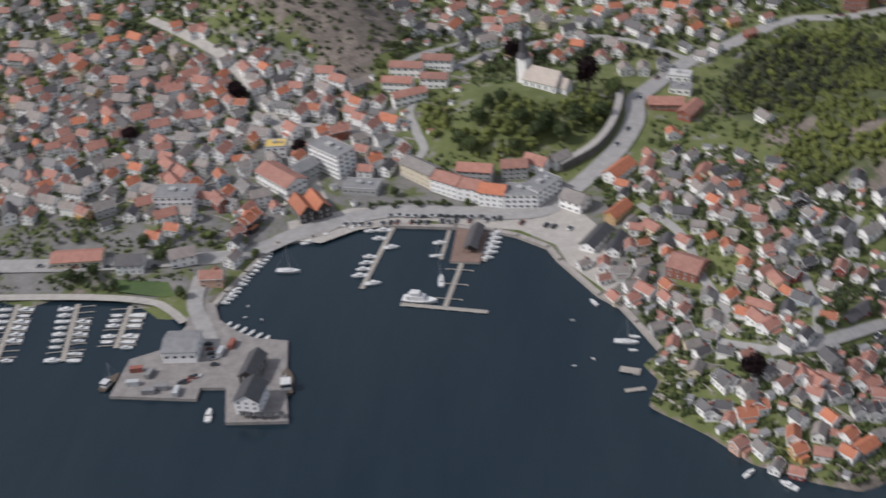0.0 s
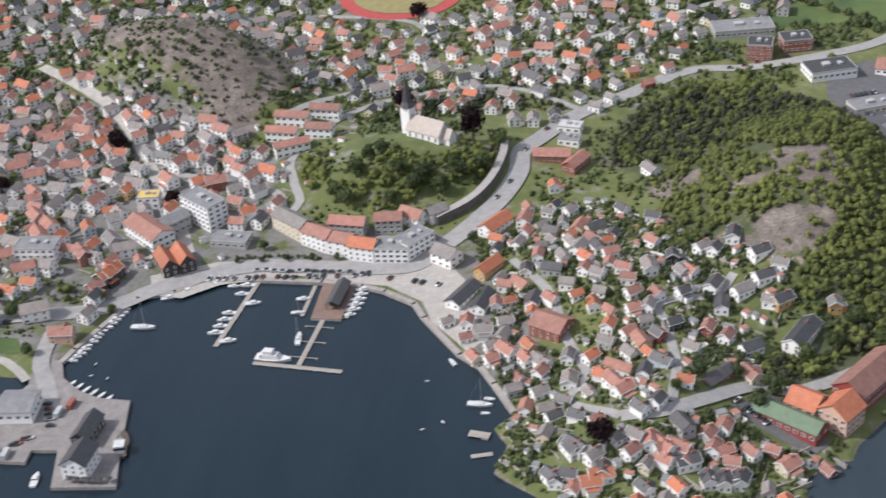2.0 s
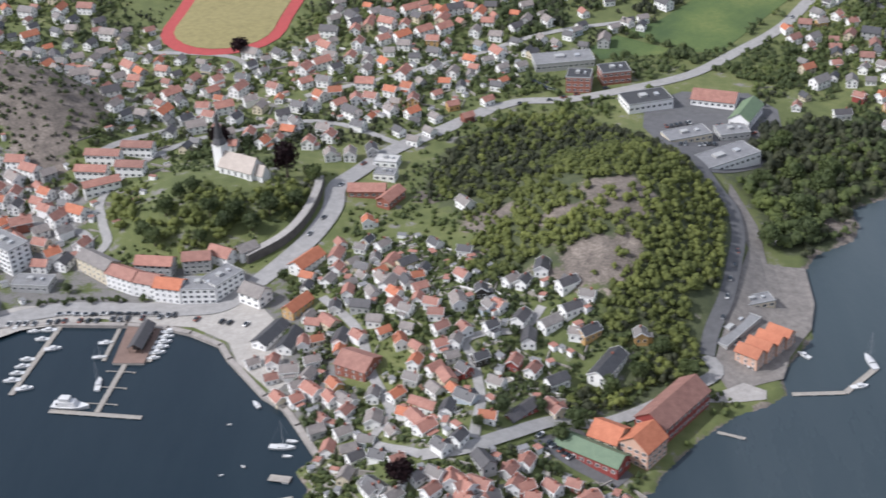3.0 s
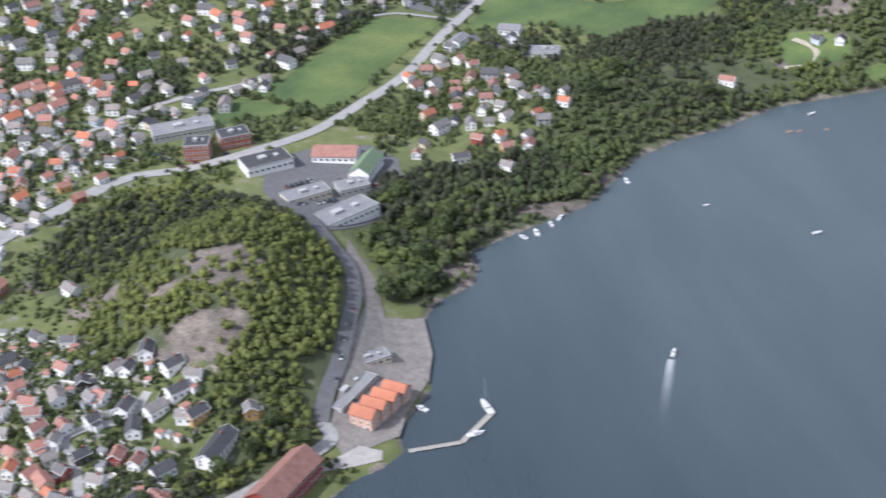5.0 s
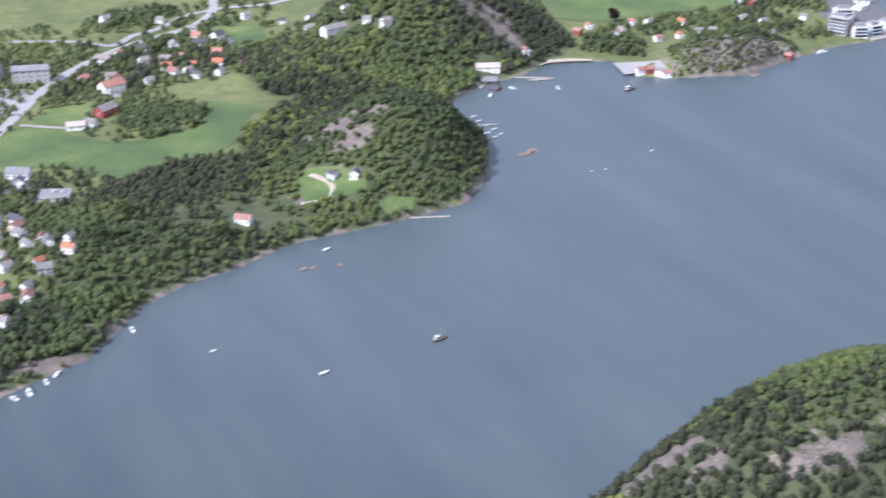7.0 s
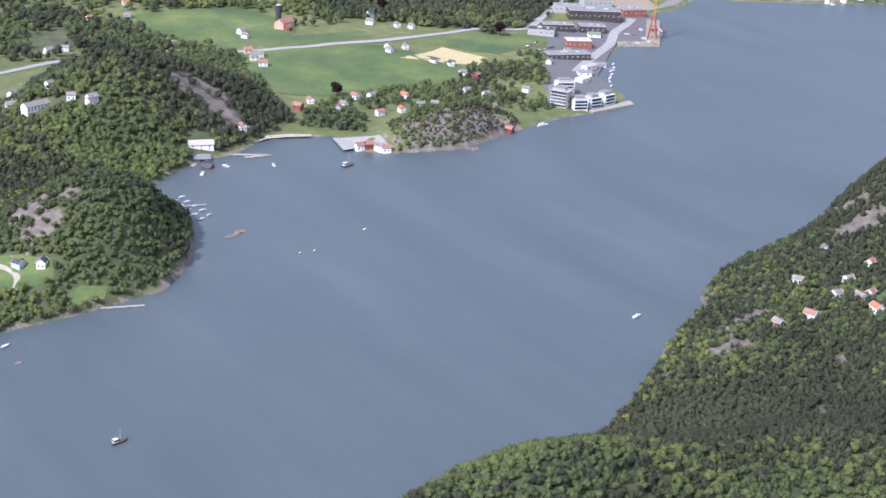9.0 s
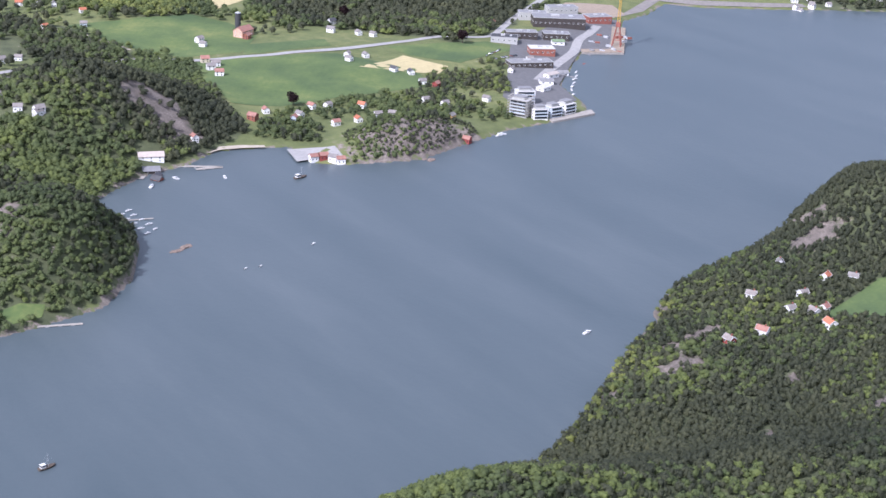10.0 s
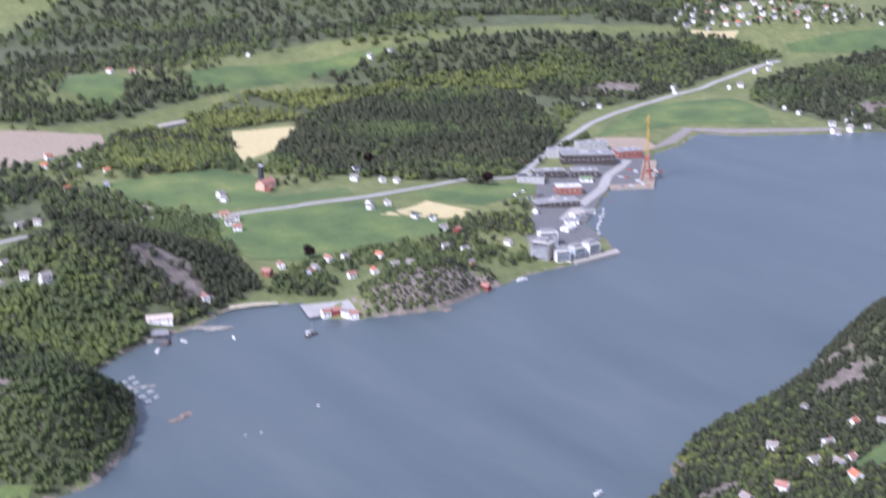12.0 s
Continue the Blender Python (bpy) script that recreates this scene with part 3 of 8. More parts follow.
build_water()


def drape(name, ring, material, label, category, lift=0.25, step=7.0, kind="structure"):
    """A patch of other ground laid over the land inside a plan."""
    xs, ys = [p[0] for p in ring], [p[1] for p in ring]
    bm = bmesh.new()
    face = bm.faces.new([bm.verts.new((px, py, 0)) for px, py in ring])
    for axis, low, high in ((0, min(xs), max(xs)), (1, min(ys), max(ys))):
        for at in np.arange(low + step, high, step):
            place, way = ((at, 0, 0), (1, 0, 0)) if axis == 0 else ((0, at, 0), (0, 1, 0))
            bmesh.ops.bisect_plane(bm, geom=bm.verts[:] + bm.edges[:] + bm.faces[:], plane_co=place, plane_no=way)
    z = land([v.co.x for v in bm.verts], [v.co.y for v in bm.verts])[0]
    for v, h in zip(bm.verts, z):
        v.co.z = max(h, 1.2) + lift
    bmesh.ops.recalc_face_normals(bm, faces=bm.faces)
    if sum(f.normal.z for f in bm.faces) < 0:
        bmesh.ops.reverse_faces(bm, faces=bm.faces)
    return tagged(part(name, bm, material), label, category, kind=kind)


def smooth_line(points, step=5.0):
    """Catmull-Rom through the points, at even steps."""
    p = [Vector(q) for q in points]
    p = [p[0] * 2 - p[1]] + p + [p[-1] * 2 - p[-2]]
    line = []
    for a, b, c, d in zip(p, p[1:], p[2:], p[3:]):
        for s in np.arange(0, 1, min(0.5, step / max((c - b).length, 0.1))):
            line.append(0.5 * (2 * b + (c - a) * s + (2 * a - 5 * b + 4 * c - d) * s * s + (3 * b - a - 3 * c + d) * s ** 3))
    return line + [p[-2]]


def ribbon(name, points, width, material, label, category="road", lift=0.35, level=None):
    """A road, path or wall top along a line over the land."""
    line = smooth_line(points, 3.5)
    bm = bmesh.new()
    rows = []
    for i, p in enumerate(line):
        way = (line[min(i + 1, len(line) - 1)] - line[max(i - 1, 0)]).normalized()
        side = Vector((-way.y, way.x)) * width / 2
        cross = [p + side * s for s in (-1, -0.5, 0, 0.5, 1)]
        high = [max(ground(q.x, q.y), 1.2) for q in cross]
        rows.append([bm.verts.new((q.x, q.y, (0.7 * h + 0.3 * max(high)) + lift if level is None else level)) for q, h in zip(cross, high)])
    for a, b in zip(rows, rows[1:]):
        for k in range(4):
            bm.faces.new((a[k], a[k + 1], b[k + 1], b[k]))
    bmesh.ops.recalc_face_normals(bm, faces=bm.faces)
    if sum(f.normal.z for f in bm.faces) < 0:
        bmesh.ops.reverse_faces(bm, faces=bm.faces)
    return tagged(part(name, bm, material), label, category, kind="structure")


# ---- roads, paving, fields ----
ROAD_LINES = {
    "main": ([(103, 743), (82, 722), (50, 693), (29, 660), (20, 645), (19, 624), (11, 601), (-1, 582), (-17, 561), (-29, 547), (-46, 545), (-79, 547), (-109, 549), (-135, 542), (-160, 528), (-190, 508), (-260, 500), (-420, 500)], 11, "asphalt_old", "pale worn asphalt main road along the harbour"),
    "north": ([(103, 743), (125, 756), (154, 757), (186, 764), (222, 781), (252, 808), (299, 858), (328, 905), (376, 979), (420, 1047), (461, 1106), (514, 1157), (557, 1194), (599, 1216), (632, 1250), (648, 1290), (671, 1354), (700, 1440)], 8.5, "asphalt_old", "straight pale asphalt road past the fields"),
    # Grey asphalt, darker than bay_low: the hill's shade is put into the road colour.
    "bay": ([(215, 660), (222, 628), (228, 610), (227, 582), (220, 551), (212, 523), (202, 500), (198, 486)], 7, "asphalt", "grey asphalt road below the wooded hill"),
    "bay_low": ([(198, 486), (201, 476), (187, 465), (161, 448), (144, 440), (130, 440), (106, 422), (90, 412), (73, 410)], 6.5, "asphalt_old", "pale worn road past the red hall"),
    "hill": ([(94, 418), (97, 447), (94, 481), (90, 493), (98, 499), (116, 502), (126, 515)], 4.5, "asphalt_old", "narrow pale lane winding up the slope"),
    "lane": ([(73, 410), (59, 421), (51, 434), (58, 452), (48, 480), (40, 510), (20, 545)], 4.5, "asphalt_old", "narrow pale lane between white houses"),
    "street": ([(-300, 770), (-257, 730), (-236, 710), (-213, 680), (-196, 651), (-179, 618), (-163, 590), (-150, 560)], 7, "paving", "pale paved shopping street"),
    "alley": ([(-290, 620), (-240, 625), (-196, 640), (-150, 630), (-112, 612), (-105, 580)], 5, "asphalt_old", "narrow grey town street"),
    "rise": ([(-105, 590), (-98, 602), (-104, 620), (-110, 650), (-90, 690), (-60, 720), (0, 735), (50, 700)], 5, "asphalt_old", "narrow pale street round the church knoll"),
    "park": ([(-22, 581), (-5, 595), (5, 612), (10, 632), (11, 648)], 4.0, "paving", "pale walkway along the top of a wall"),
    "suburb": ([(-120, 690), (-60, 770), (-60, 830), (-130, 850)], 5, "asphalt_old", "pale suburban street"),
    "terrace": ([(-10, 770), (60, 800), (130, 850), (200, 870)], 5, "asphalt_old", "pale suburban street"),
    "farm": ([(940, 1290), (957, 1272), (1005, 1254), (1060, 1249), (1132, 1244), (1211, 1255), (1274, 1258), (1326, 1252), (1379, 1289), (1440, 1335), (1620, 1453), (1771, 1508), (1907, 1544), (2135, 1611)], 9, "asphalt_old", "pale country road along the fields"),
    "drive": ([(542, 797), (560, 793), (567, 805), (560, 825)], 4, "sand", "curved gravel drive"),
    "track": ([(860, 1440), (892, 1412), (915, 1364), (925, 1330)], 5, "sand", "pale farm track"),
    "quay": ([(-200, 490), (-198, 467), (-190, 451), (-178, 425)], 8, "asphalt_old", "pale asphalt way out to the quay"),
    "promenade": ([(-420, 474), (-330, 474), (-258, 474), (-223, 470), (-210, 463), (-200, 453)], 4.5, "paving", "pale promenade along the marina edge"),
    "slip": ([(440, 1215), (495, 1194), (519, 1176), (546, 1206), (576, 1223), (612, 1257), (641, 1262)], 7, "asphalt_old", "pale slip road of the junction"),
    "cross": ([(641, 1262), (690, 1256), (746, 1279), (795, 1294), (860, 1300), (940, 1290)], 8, "asphalt_old", "pale country road behind the wooded hill"),
    "hedge_lane": ([(280, 975), (296, 970), (315, 972), (337, 959), (356, 949)], 4, "asphalt_old", "narrow pale lane beside the car park"),
    "farm_lane": ([(407, 1009), (425, 995), (440, 988), (455, 996)], 4, "asphalt_old", "narrow pale lane to the farm"),
    "yard": ([(1500, 1258), (1460, 1228), (1423, 1204), (1385, 1170), (1350, 1146), (1300, 1112), (1262, 1084)], 11, "asphalt_old", "pale concrete way into the yard"),
}
for way, (line, wide, stuff, words) in ROAD_LINES.items():
    ribbon("road", line, wide, stuff, words, lift=4.75 if way == "park" else 0.35 + 0.012 * len(words) % 0.1)

FIELDS = [("field", [(195, 855), (238, 822), (254, 820), (318, 912), (345, 946), (297, 966), (219, 870)], "turf", "lush green hay field"),
          ("field", [(170, 831), (190, 849), (224, 828), (216, 819), (176, 812)], "turf", "small rough green field"),
          ("field", [(358, 926), (383, 981), (402, 1002), (425, 994), (435, 975), (459, 946), (484, 943), (520, 950), (555, 1000), (574, 975), (543, 915), (519, 895), (486, 895), (446, 870), (430, 899), (404, 922)], "turf", "lush green field beside the wood"),
          ("field", [(419, 1015), (435, 1036), (471, 1036), (460, 1012), (451, 995), (428, 999)], "turf", "small green paddock by the farm"),
          ("field", [(617, 1208), (664, 1204), (649, 1148), (622, 1147), (610, 1187)], "turf", "small green field by the road junction"),
          ("field", [(545, 1020), (575, 990), (590, 975), (560, 960), (541, 990)], "turf", "green meadow strip under the headland"),
          ("field", [(2076, 1765), (2170, 1738), (2139, 1718), (2071, 1742)], "straw", "dry yellow strip of field"),
          ("shore_flat", [(1560, 1290), (1623, 1306), (1692, 1349), (1728, 1304), (1809, 1258), (1860, 1237), (1866, 1252), (1810, 1282), (1742, 1325), (1695, 1368), (1618, 1322)], "gravel", "grey-brown stony shore flat of the bay"),
          ("field", [(962, 1262), (1017, 1248), (1111, 1232), (1159, 1158), (1136, 1096), (1054, 1099), (969, 1100), (926, 1117), (935, 1191)], "turf", "lush green sloping field"),
          ("field", [(900, 1432), (1048, 1440), (1075, 1399), (1073, 1331), (1020, 1271), (962, 1285), (930, 1339)], "turf", "sunlit green pasture"),
          ("field", [(1102, 1176), (1177, 1205), (1198, 1153), (1170, 1133)], "straw", "dry yellow stubble field"),
          ("field", [(1043, 1301), (1133, 1291), (1121, 1258), (1017, 1262)], "turf", "green strip of field"),
          ("field", [(1179, 1240), (1309, 1230), (1319, 1193), (1217, 1158), (1183, 1203)], "turf", "green field by the yard"),
          ("field", [(1198, 1836), (1269, 1858), (1545, 1843), (1442, 1805), (1355, 1799), (1241, 1767), (1172, 1763)], "turf", "distant green field"),
          ("field", [(899, 1724), (1006, 1668), (990, 1610), (848, 1567), (780, 1640)], "soil", "bare brown ploughed field"),
          ("field", [(1543, 1372), (1631, 1376), (1716, 1380), (1802, 1310), (1862, 1383), (1871, 1458), (1788, 1500), (1720, 1484)], "turf", "mown striped green field by the bay"),
          ("field", [(2210, 1669), (2460, 1664), (2344, 1568), (2192, 1639)], "turf", "distant green field"),
          ("lawn", [(-246, 488), (-216, 485), (-210, 474), (-216, 473), (-240, 478)], "turf", "small clipped green lawn"),
          ("lawn", [(545, 797), (560, 790), (584, 787), (590, 800), (575, 820), (562, 835), (548, 822)], "turf", "rough lawn round the shore villas"),
          ("quay_ground", [(915, 1000), (905, 966), (923, 964), (942, 952), (947, 975), (932, 990)], "asphalt_old", "pale boat yard ground on the cove spit"),
          ("lawn", [(584, 777), (600, 779), (614, 775), (608, 766), (590, 765)], "turf", "green lawn by the shore"),
          ("field", [(1153, 1608), (1245, 1601), (1182, 1514), (1084, 1455)], "straw", "dry yellow meadow in a forest clearing"),
          ("field", [(1006, 1818), (1060, 1900), (1121, 1831), (1051, 1741)], "turf", "distant green field"),
          ("beach", [(850, 1019), (866, 1028), (885, 1025), (903, 1017), (902, 1012), (884, 1019), (865, 1023)], "sand", "pale sandy beach at the head of the cove"),
          ("lawn", [(1000, 500), (1080, 520), (1120, 500), (1040, 470)], "turf", "green clearing among island woods")]
for name, ring, stuff, words in FIELDS:
    drape(name, ring, stuff, words, "field", step=14.0)


def rounded(cx, cy, length, width, turn, steps=10):
    """The outline of a running track: two straights and two half circles."""
    r, ring = width / 2, []
    for side, start in ((1, -90), (-1, 90)):
        ring += [Vector((side * (length / 2 - r) + r * math.cos(radians(start + 180 * i / steps)), r * math.sin(radians(start + 180 * i / steps)))) for i in range(steps + 1)]
    c, s = math.cos(radians(turn)), math.sin(radians(turn))
    return [(cx + p.x * c - p.y * s, cy + p.x * s + p.y * c) for p in ring]


drape("running_track", rounded(-72, 922, 168, 88, 83), "track_red", "red rubber running track round a pitch", "sports ground", 0.5, 10.0)
drape("pitch", rounded(-72, 922, 148, 70, 83), "infield", "worn yellow-green grass pitch", "sports ground", 0.75, 10.0)
drape("pavement", [(-160, 524), (-144, 521), (-127, 533), (-91, 541), (-41, 530), (-22, 516), (-16, 500), (4, 474), (10, 482), (-1, 530), (-15, 552), (-30, 554), (-46, 552), (-132, 553), (-165, 540)], "paving", "pale paved harbour front with parking bays", "pavement", 0.22, 6.0)
drape("car_park", [(193, 712), (197, 745), (222, 762), (262, 760), (275, 735), (272, 700), (256, 668), (222, 646), (203, 660)], "asphalt", "grey asphalt car park round the shops", "pavement", 0.3, 5.0)
drape("works_ground", [(232, 640), (240, 600), (239, 565), (258, 566), (256, 534), (250, 512), (236, 490), (230, 474), (205, 463), (200, 480), (206, 497), (217, 532), (231, 573), (228, 621)], "gravel", "grey gravel building site by the bay", "pavement", 0.28, 6.0)
drape("works_ground", [(1250, 1010), (1275, 1066), (1352, 1134), (1393, 1168), (1436, 1150), (1555, 1276), (1500, 1310), (1420, 1262), (1330, 1215), (1255, 1125), (1180, 1040), (1170, 970)], "asphalt", "grey concrete ground of a boat yard", "pavement", 0.3, 12.0)
drape("car_park", [(118, 424), (136, 438), (142, 433), (158, 410), (150, 402), (132, 414)], "asphalt", "grey asphalt yard beside the red hall", "pavement", 0.3, 5.0)
drape("works_ground", [(1505, 1343), (1543, 1368), (1600, 1340), (1585, 1300), (1556, 1290), (1538, 1302)], "soil", "rusty brown storage ground of the yard", "pavement", 0.3, 12.0)
drape("car_park", [(187, 457), (212, 470), (221, 465), (220, 459), (206, 457)], "paving", "pale parking ground beside the red hall", "pavement", 0.3, 5.0)
drape("car_park", [(325, 983), (329, 1009), (366, 1034), (391, 1023), (392, 1010), (362, 968), (345, 962)], "asphalt", "grey asphalt car park between hedges", "pavement", 0.3, 6.0)
drape("car_park", [(390, 1037), (396, 1077), (403, 1094), (432, 1076), (412, 1034)], "asphalt_old", "pale car park before the flats", "pavement", 0.3, 6.0)
drape("car_park", [(353, 921), (378, 912), (405, 879), (408, 861), (390, 863), (361, 903)], "asphalt", "grey asphalt yard beside the field", "pavement", 0.3, 6.0)


# ---- houses ----
SIZES = {"s": (6.0, 4.8, 3.1, 1.9), "m": (8.3, 6.4, 4.5, 2.4), "l": (11.4, 7.4, 5.3, 2.8), "x": (22.0, 9.0, 4.2, 2.6), "c": (7.0, 5.4, 3.9, 2.0), "d": (9.6, 6.4, 3.9, 2.1)}
ROOF_WORDS = {"orange": "bright orange tile roof", "red": "weathered red tile roof", "grey": "grey slate roof", "black": "black tile roof"}
WALL_WORDS = {"white": "white wooden", "grey": "grey plastered", "brick": "red brick", "dark": "dark stained wooden", "ochre": "ochre wooden", "red": "red wooden",
              "cream": "cream wooden", "pink": "salmon plastered", "blue": "pale blue wooden"}


def gable_walls(bm, length, width, height, rise, m=Matrix(), skirt=4.0):
    """Walls with two gables, on a foot that goes down into sloping ground."""
    x, y = length / 2, width / 2
    points = [(-x, -y, -skirt), (x, -y, -skirt), (x, y, -skirt), (-x, y, -skirt), (-x, -y, height), (x, -y, height), (x, y, height), (-x, y, height), (-x, 0, height + rise), (x, 0, height + rise)]
    v = [bm.verts.new(m @ Vector(p)) for p in points]
    for f in ((0, 1, 5, 4), (1, 2, 6, 9, 5), (2, 3, 7, 6), (3, 0, 4, 8, 7), (3, 2, 1, 0), (4, 5, 9, 8), (8, 9, 6, 7)):
        bm.faces.new([v[i] for i in f])


def gable_roof(bm, length, width, height, rise, m=Matrix(), over=0.45, thick=0.22):
    """Two thick slopes that meet at a ridge and stand out over the walls."""
    x, y = length / 2 + over, width / 2
    drop = rise * over / y
    outline = [(-y - over, height - drop), (0, height + rise), (y + over, height - drop), (y + over, height - drop + thick), (0, height + rise + thick * 1.25), (-y - over, height - drop + thick)]
    a, b = ([bm.verts.new(m @ Vector((s * x, p, q + 0.02))) for p, q in outline] for s in (-1, 1))
    for i in range(6):
        j = (i + 1) % 6
        bm.faces.new((a[i], b[i], b[j], a[j]))
    for side in (a, b):
        bm.faces.new((side[0], side[1], side[4], side[5])), bm.faces.new((side[1], side[2], side[3], side[4]))
    bmesh.ops.recalc_face_normals(bm, faces=bm.faces)


def window_mesh(w=1.0, h=1.35):
    """A casement: a white frame that stands a little out of the wall along +y, with two dark panes let into it."""
    bm = bmesh.new()
    xs, zs = (-w / 2 - 0.14, -w / 2, -0.05, 0.05, w / 2, w / 2 + 0.14), (-h / 2 - 0.14, -h / 2, h / 2, h / 2 + 0.14)
    front = [[bm.verts.new((x, 0.09, z)) for z in zs] for x in xs]
    panes = []
    for i in range(5):
        for k in range(3):
            face = bm.faces.new((front[i][k], front[i][k + 1], front[i + 1][k + 1], front[i + 1][k]))
            if k == 1 and i in (1, 3):
                panes.append(face)
    rim = [front[i][0] for i in range(6)] + [front[5][k] for k in (1, 2, 3)] + [front[i][3] for i in (4, 3, 2, 1, 0)] + [front[0][k] for k in (2, 1)]
    back = [bm.verts.new((v.co.x, -0.02, v.co.z)) for v in rim]
    for a in range(len(rim)):
        b = (a + 1) % len(rim)
        bm.faces.new((rim[a], rim[b], back[b], back[a]))
    for face in panes:
        inner = bmesh.ops.inset_individual(bm, faces=[face], thickness=0.01)
        for v in face.verts:
            v.co.y = 0.04
        face.material_index = 1
    bmesh.ops.recalc_face_normals(bm, faces=bm.faces)
    mesh = bpy.data.meshes.new("window")
    bm.to_mesh(mesh)
    bm.free()
    mesh.materials.append(M["trim"])
    mesh.materials.append(M["glass"])
    return mesh


WINDOW, WIDE_WINDOW = window_mesh(), window_mesh(1.9, 1.3)


def window_places(length, width, height, rise):
    """Poses of the windows of a house: rows along both long sides, and pairs in the gables."""
    places = []
    floors = [1.5] if height < 4 else [1.4, min(4.0, height - 1.1)]
    for z in floors:
        n = max(2, int(length / 3.0))
        for i in range(n):
            x = -length / 2 + (i + 0.5) * length / n
            places += [pose(x, width / 2, z), pose(x, -width / 2, z, 0, 0, 180)]
        for y in (-width / 4, width / 4):
            places += [pose(length / 2, y, z, 0, 0, -90), pose(-length / 2, y, z, 0, 0, 90)]
    if rise > 2.8:
        places += [pose(length / 2, 0, height + rise * 0.35, 0, 0, -90), pose(-length / 2, 0, height + rise * 0.35, 0, 0, 90)]
    return places


HOUSE_PROTOTYPES = {}


def house(x, y, turn, size, roof, wall, near, group, variant):
    key = (size, roof, wall, near, variant)
    z = min(ground(x + 3, y), ground(x - 3, y), ground(x, y)) + 0.2
    where = pose(x, y, z, 0, 0, turn)
    if key in HOUSE_PROTOTYPES:
        made = copy_thing(HOUSE_PROTOTYPES[key], where)
        return tagged(made, group=group)
    length, width, height, rise = SIZES[size]
    if variant == 2:
        length, width = length * 0.86, width * 1.06
    top = new("house")
    top.matrix_basis = where
    kind = ("", "cross-gabled ", "annexed ")[variant]
    words = f"{kind}{WALL_WORDS[wall]} house with a {ROOF_WORDS[roof]}"
    tagged(top, words, "house", group)
    walls, tiles = bmesh.new(), bmesh.new()
    gable_walls(walls, length, width, height, rise)
    gable_roof(tiles, length, width, height, rise)
    if variant == 1:
        turned = pose(length * 0.12, width * 0.2, 0, 0, 0, 90)
        gable_walls(walls, width * 0.75, length * 0.34, height, rise * 0.8, turned)
        gable_roof(tiles, width * 0.75, length * 0.34, height, rise * 0.8, turned)
    if variant == 2:
        box(walls, -length * 0.3, length * 0.3, -width / 2 - 2.4, -width / 2 + 0.1, -4, 2.5)
        box(tiles, -length * 0.3 - 0.2, length * 0.3 + 0.2, -width / 2 - 2.6, -width / 2 + 0.05, 2.5, 2.72)
    part("wall", walls, wall, top)
    part("roof", tiles, "roof_" + roof, top)
    stack = bmesh.new()
    box(stack, length * 0.18, length * 0.18 + 0.75, -0.35, 0.35, height + rise - 0.6, height + rise + 1.0)
    box(stack, length * 0.18 - 0.08, length * 0.18 + 0.83, -0.43, 0.43, height + rise + 1.0, height + rise + 1.14)
    part("chimney", stack, "brick", top)
    boards = bmesh.new()
    for end in (-1, 1):
        for side in (-1, 1):
            slope = math.atan2(rise, width / 2)
            run = (width / 2 + 0.45) / math.cos(slope)
            tilt = pose(end * (length / 2 + 0.47), 0, height + rise + 0.04, math.degrees(-side * slope))
            box(boards, -0.05, 0.05, min(0, side * run), max(0, side * run), -0.14, 0.3, tilt)
    for side in (-1, 1):
        eave = height - rise * 0.45 / (width / 2)
        box(boards, -length / 2 - 0.5, length / 2 + 0.5, min(side * (width / 2 + 0.42), side * (width / 2 + 0.52)), max(side * (width / 2 + 0.42), side * (width / 2 + 0.52)), eave - 0.08, eave + 0.2)
    part("roof_trim", boards, "trim", top)
    places = [p for p in window_places(length, width, height, rise) if not (variant and abs(p.translation.y) > width * 0.45 and abs(p.translation.x) < length * 0.32)]
    if near:
        for p in places:
            share("window", WINDOW, None, top, m=p)
    else:
        joined = bmesh.new()
        for p in places:
            box(joined, -0.62, 0.62, -0.02, 0.05, -0.8, 0.8, p)
        pale = len(joined.faces)
        for p in places:
            box(joined, -0.48, 0.48, -0.02, 0.08, -0.66, 0.66, p)
        for k, f in enumerate(joined.faces):
            f.material_index = int(k >= pale)
        mesh = bpy.data.meshes.new("glazing")
        joined.to_mesh(mesh)
        joined.free()
        mesh.materials.append(M["trim"])
        mesh.materials.append(M["glass"])
        tagged(share("glazing", mesh, None, top), kind="stuff")
    HOUSE_PROTOTYPES[key] = top
    return top


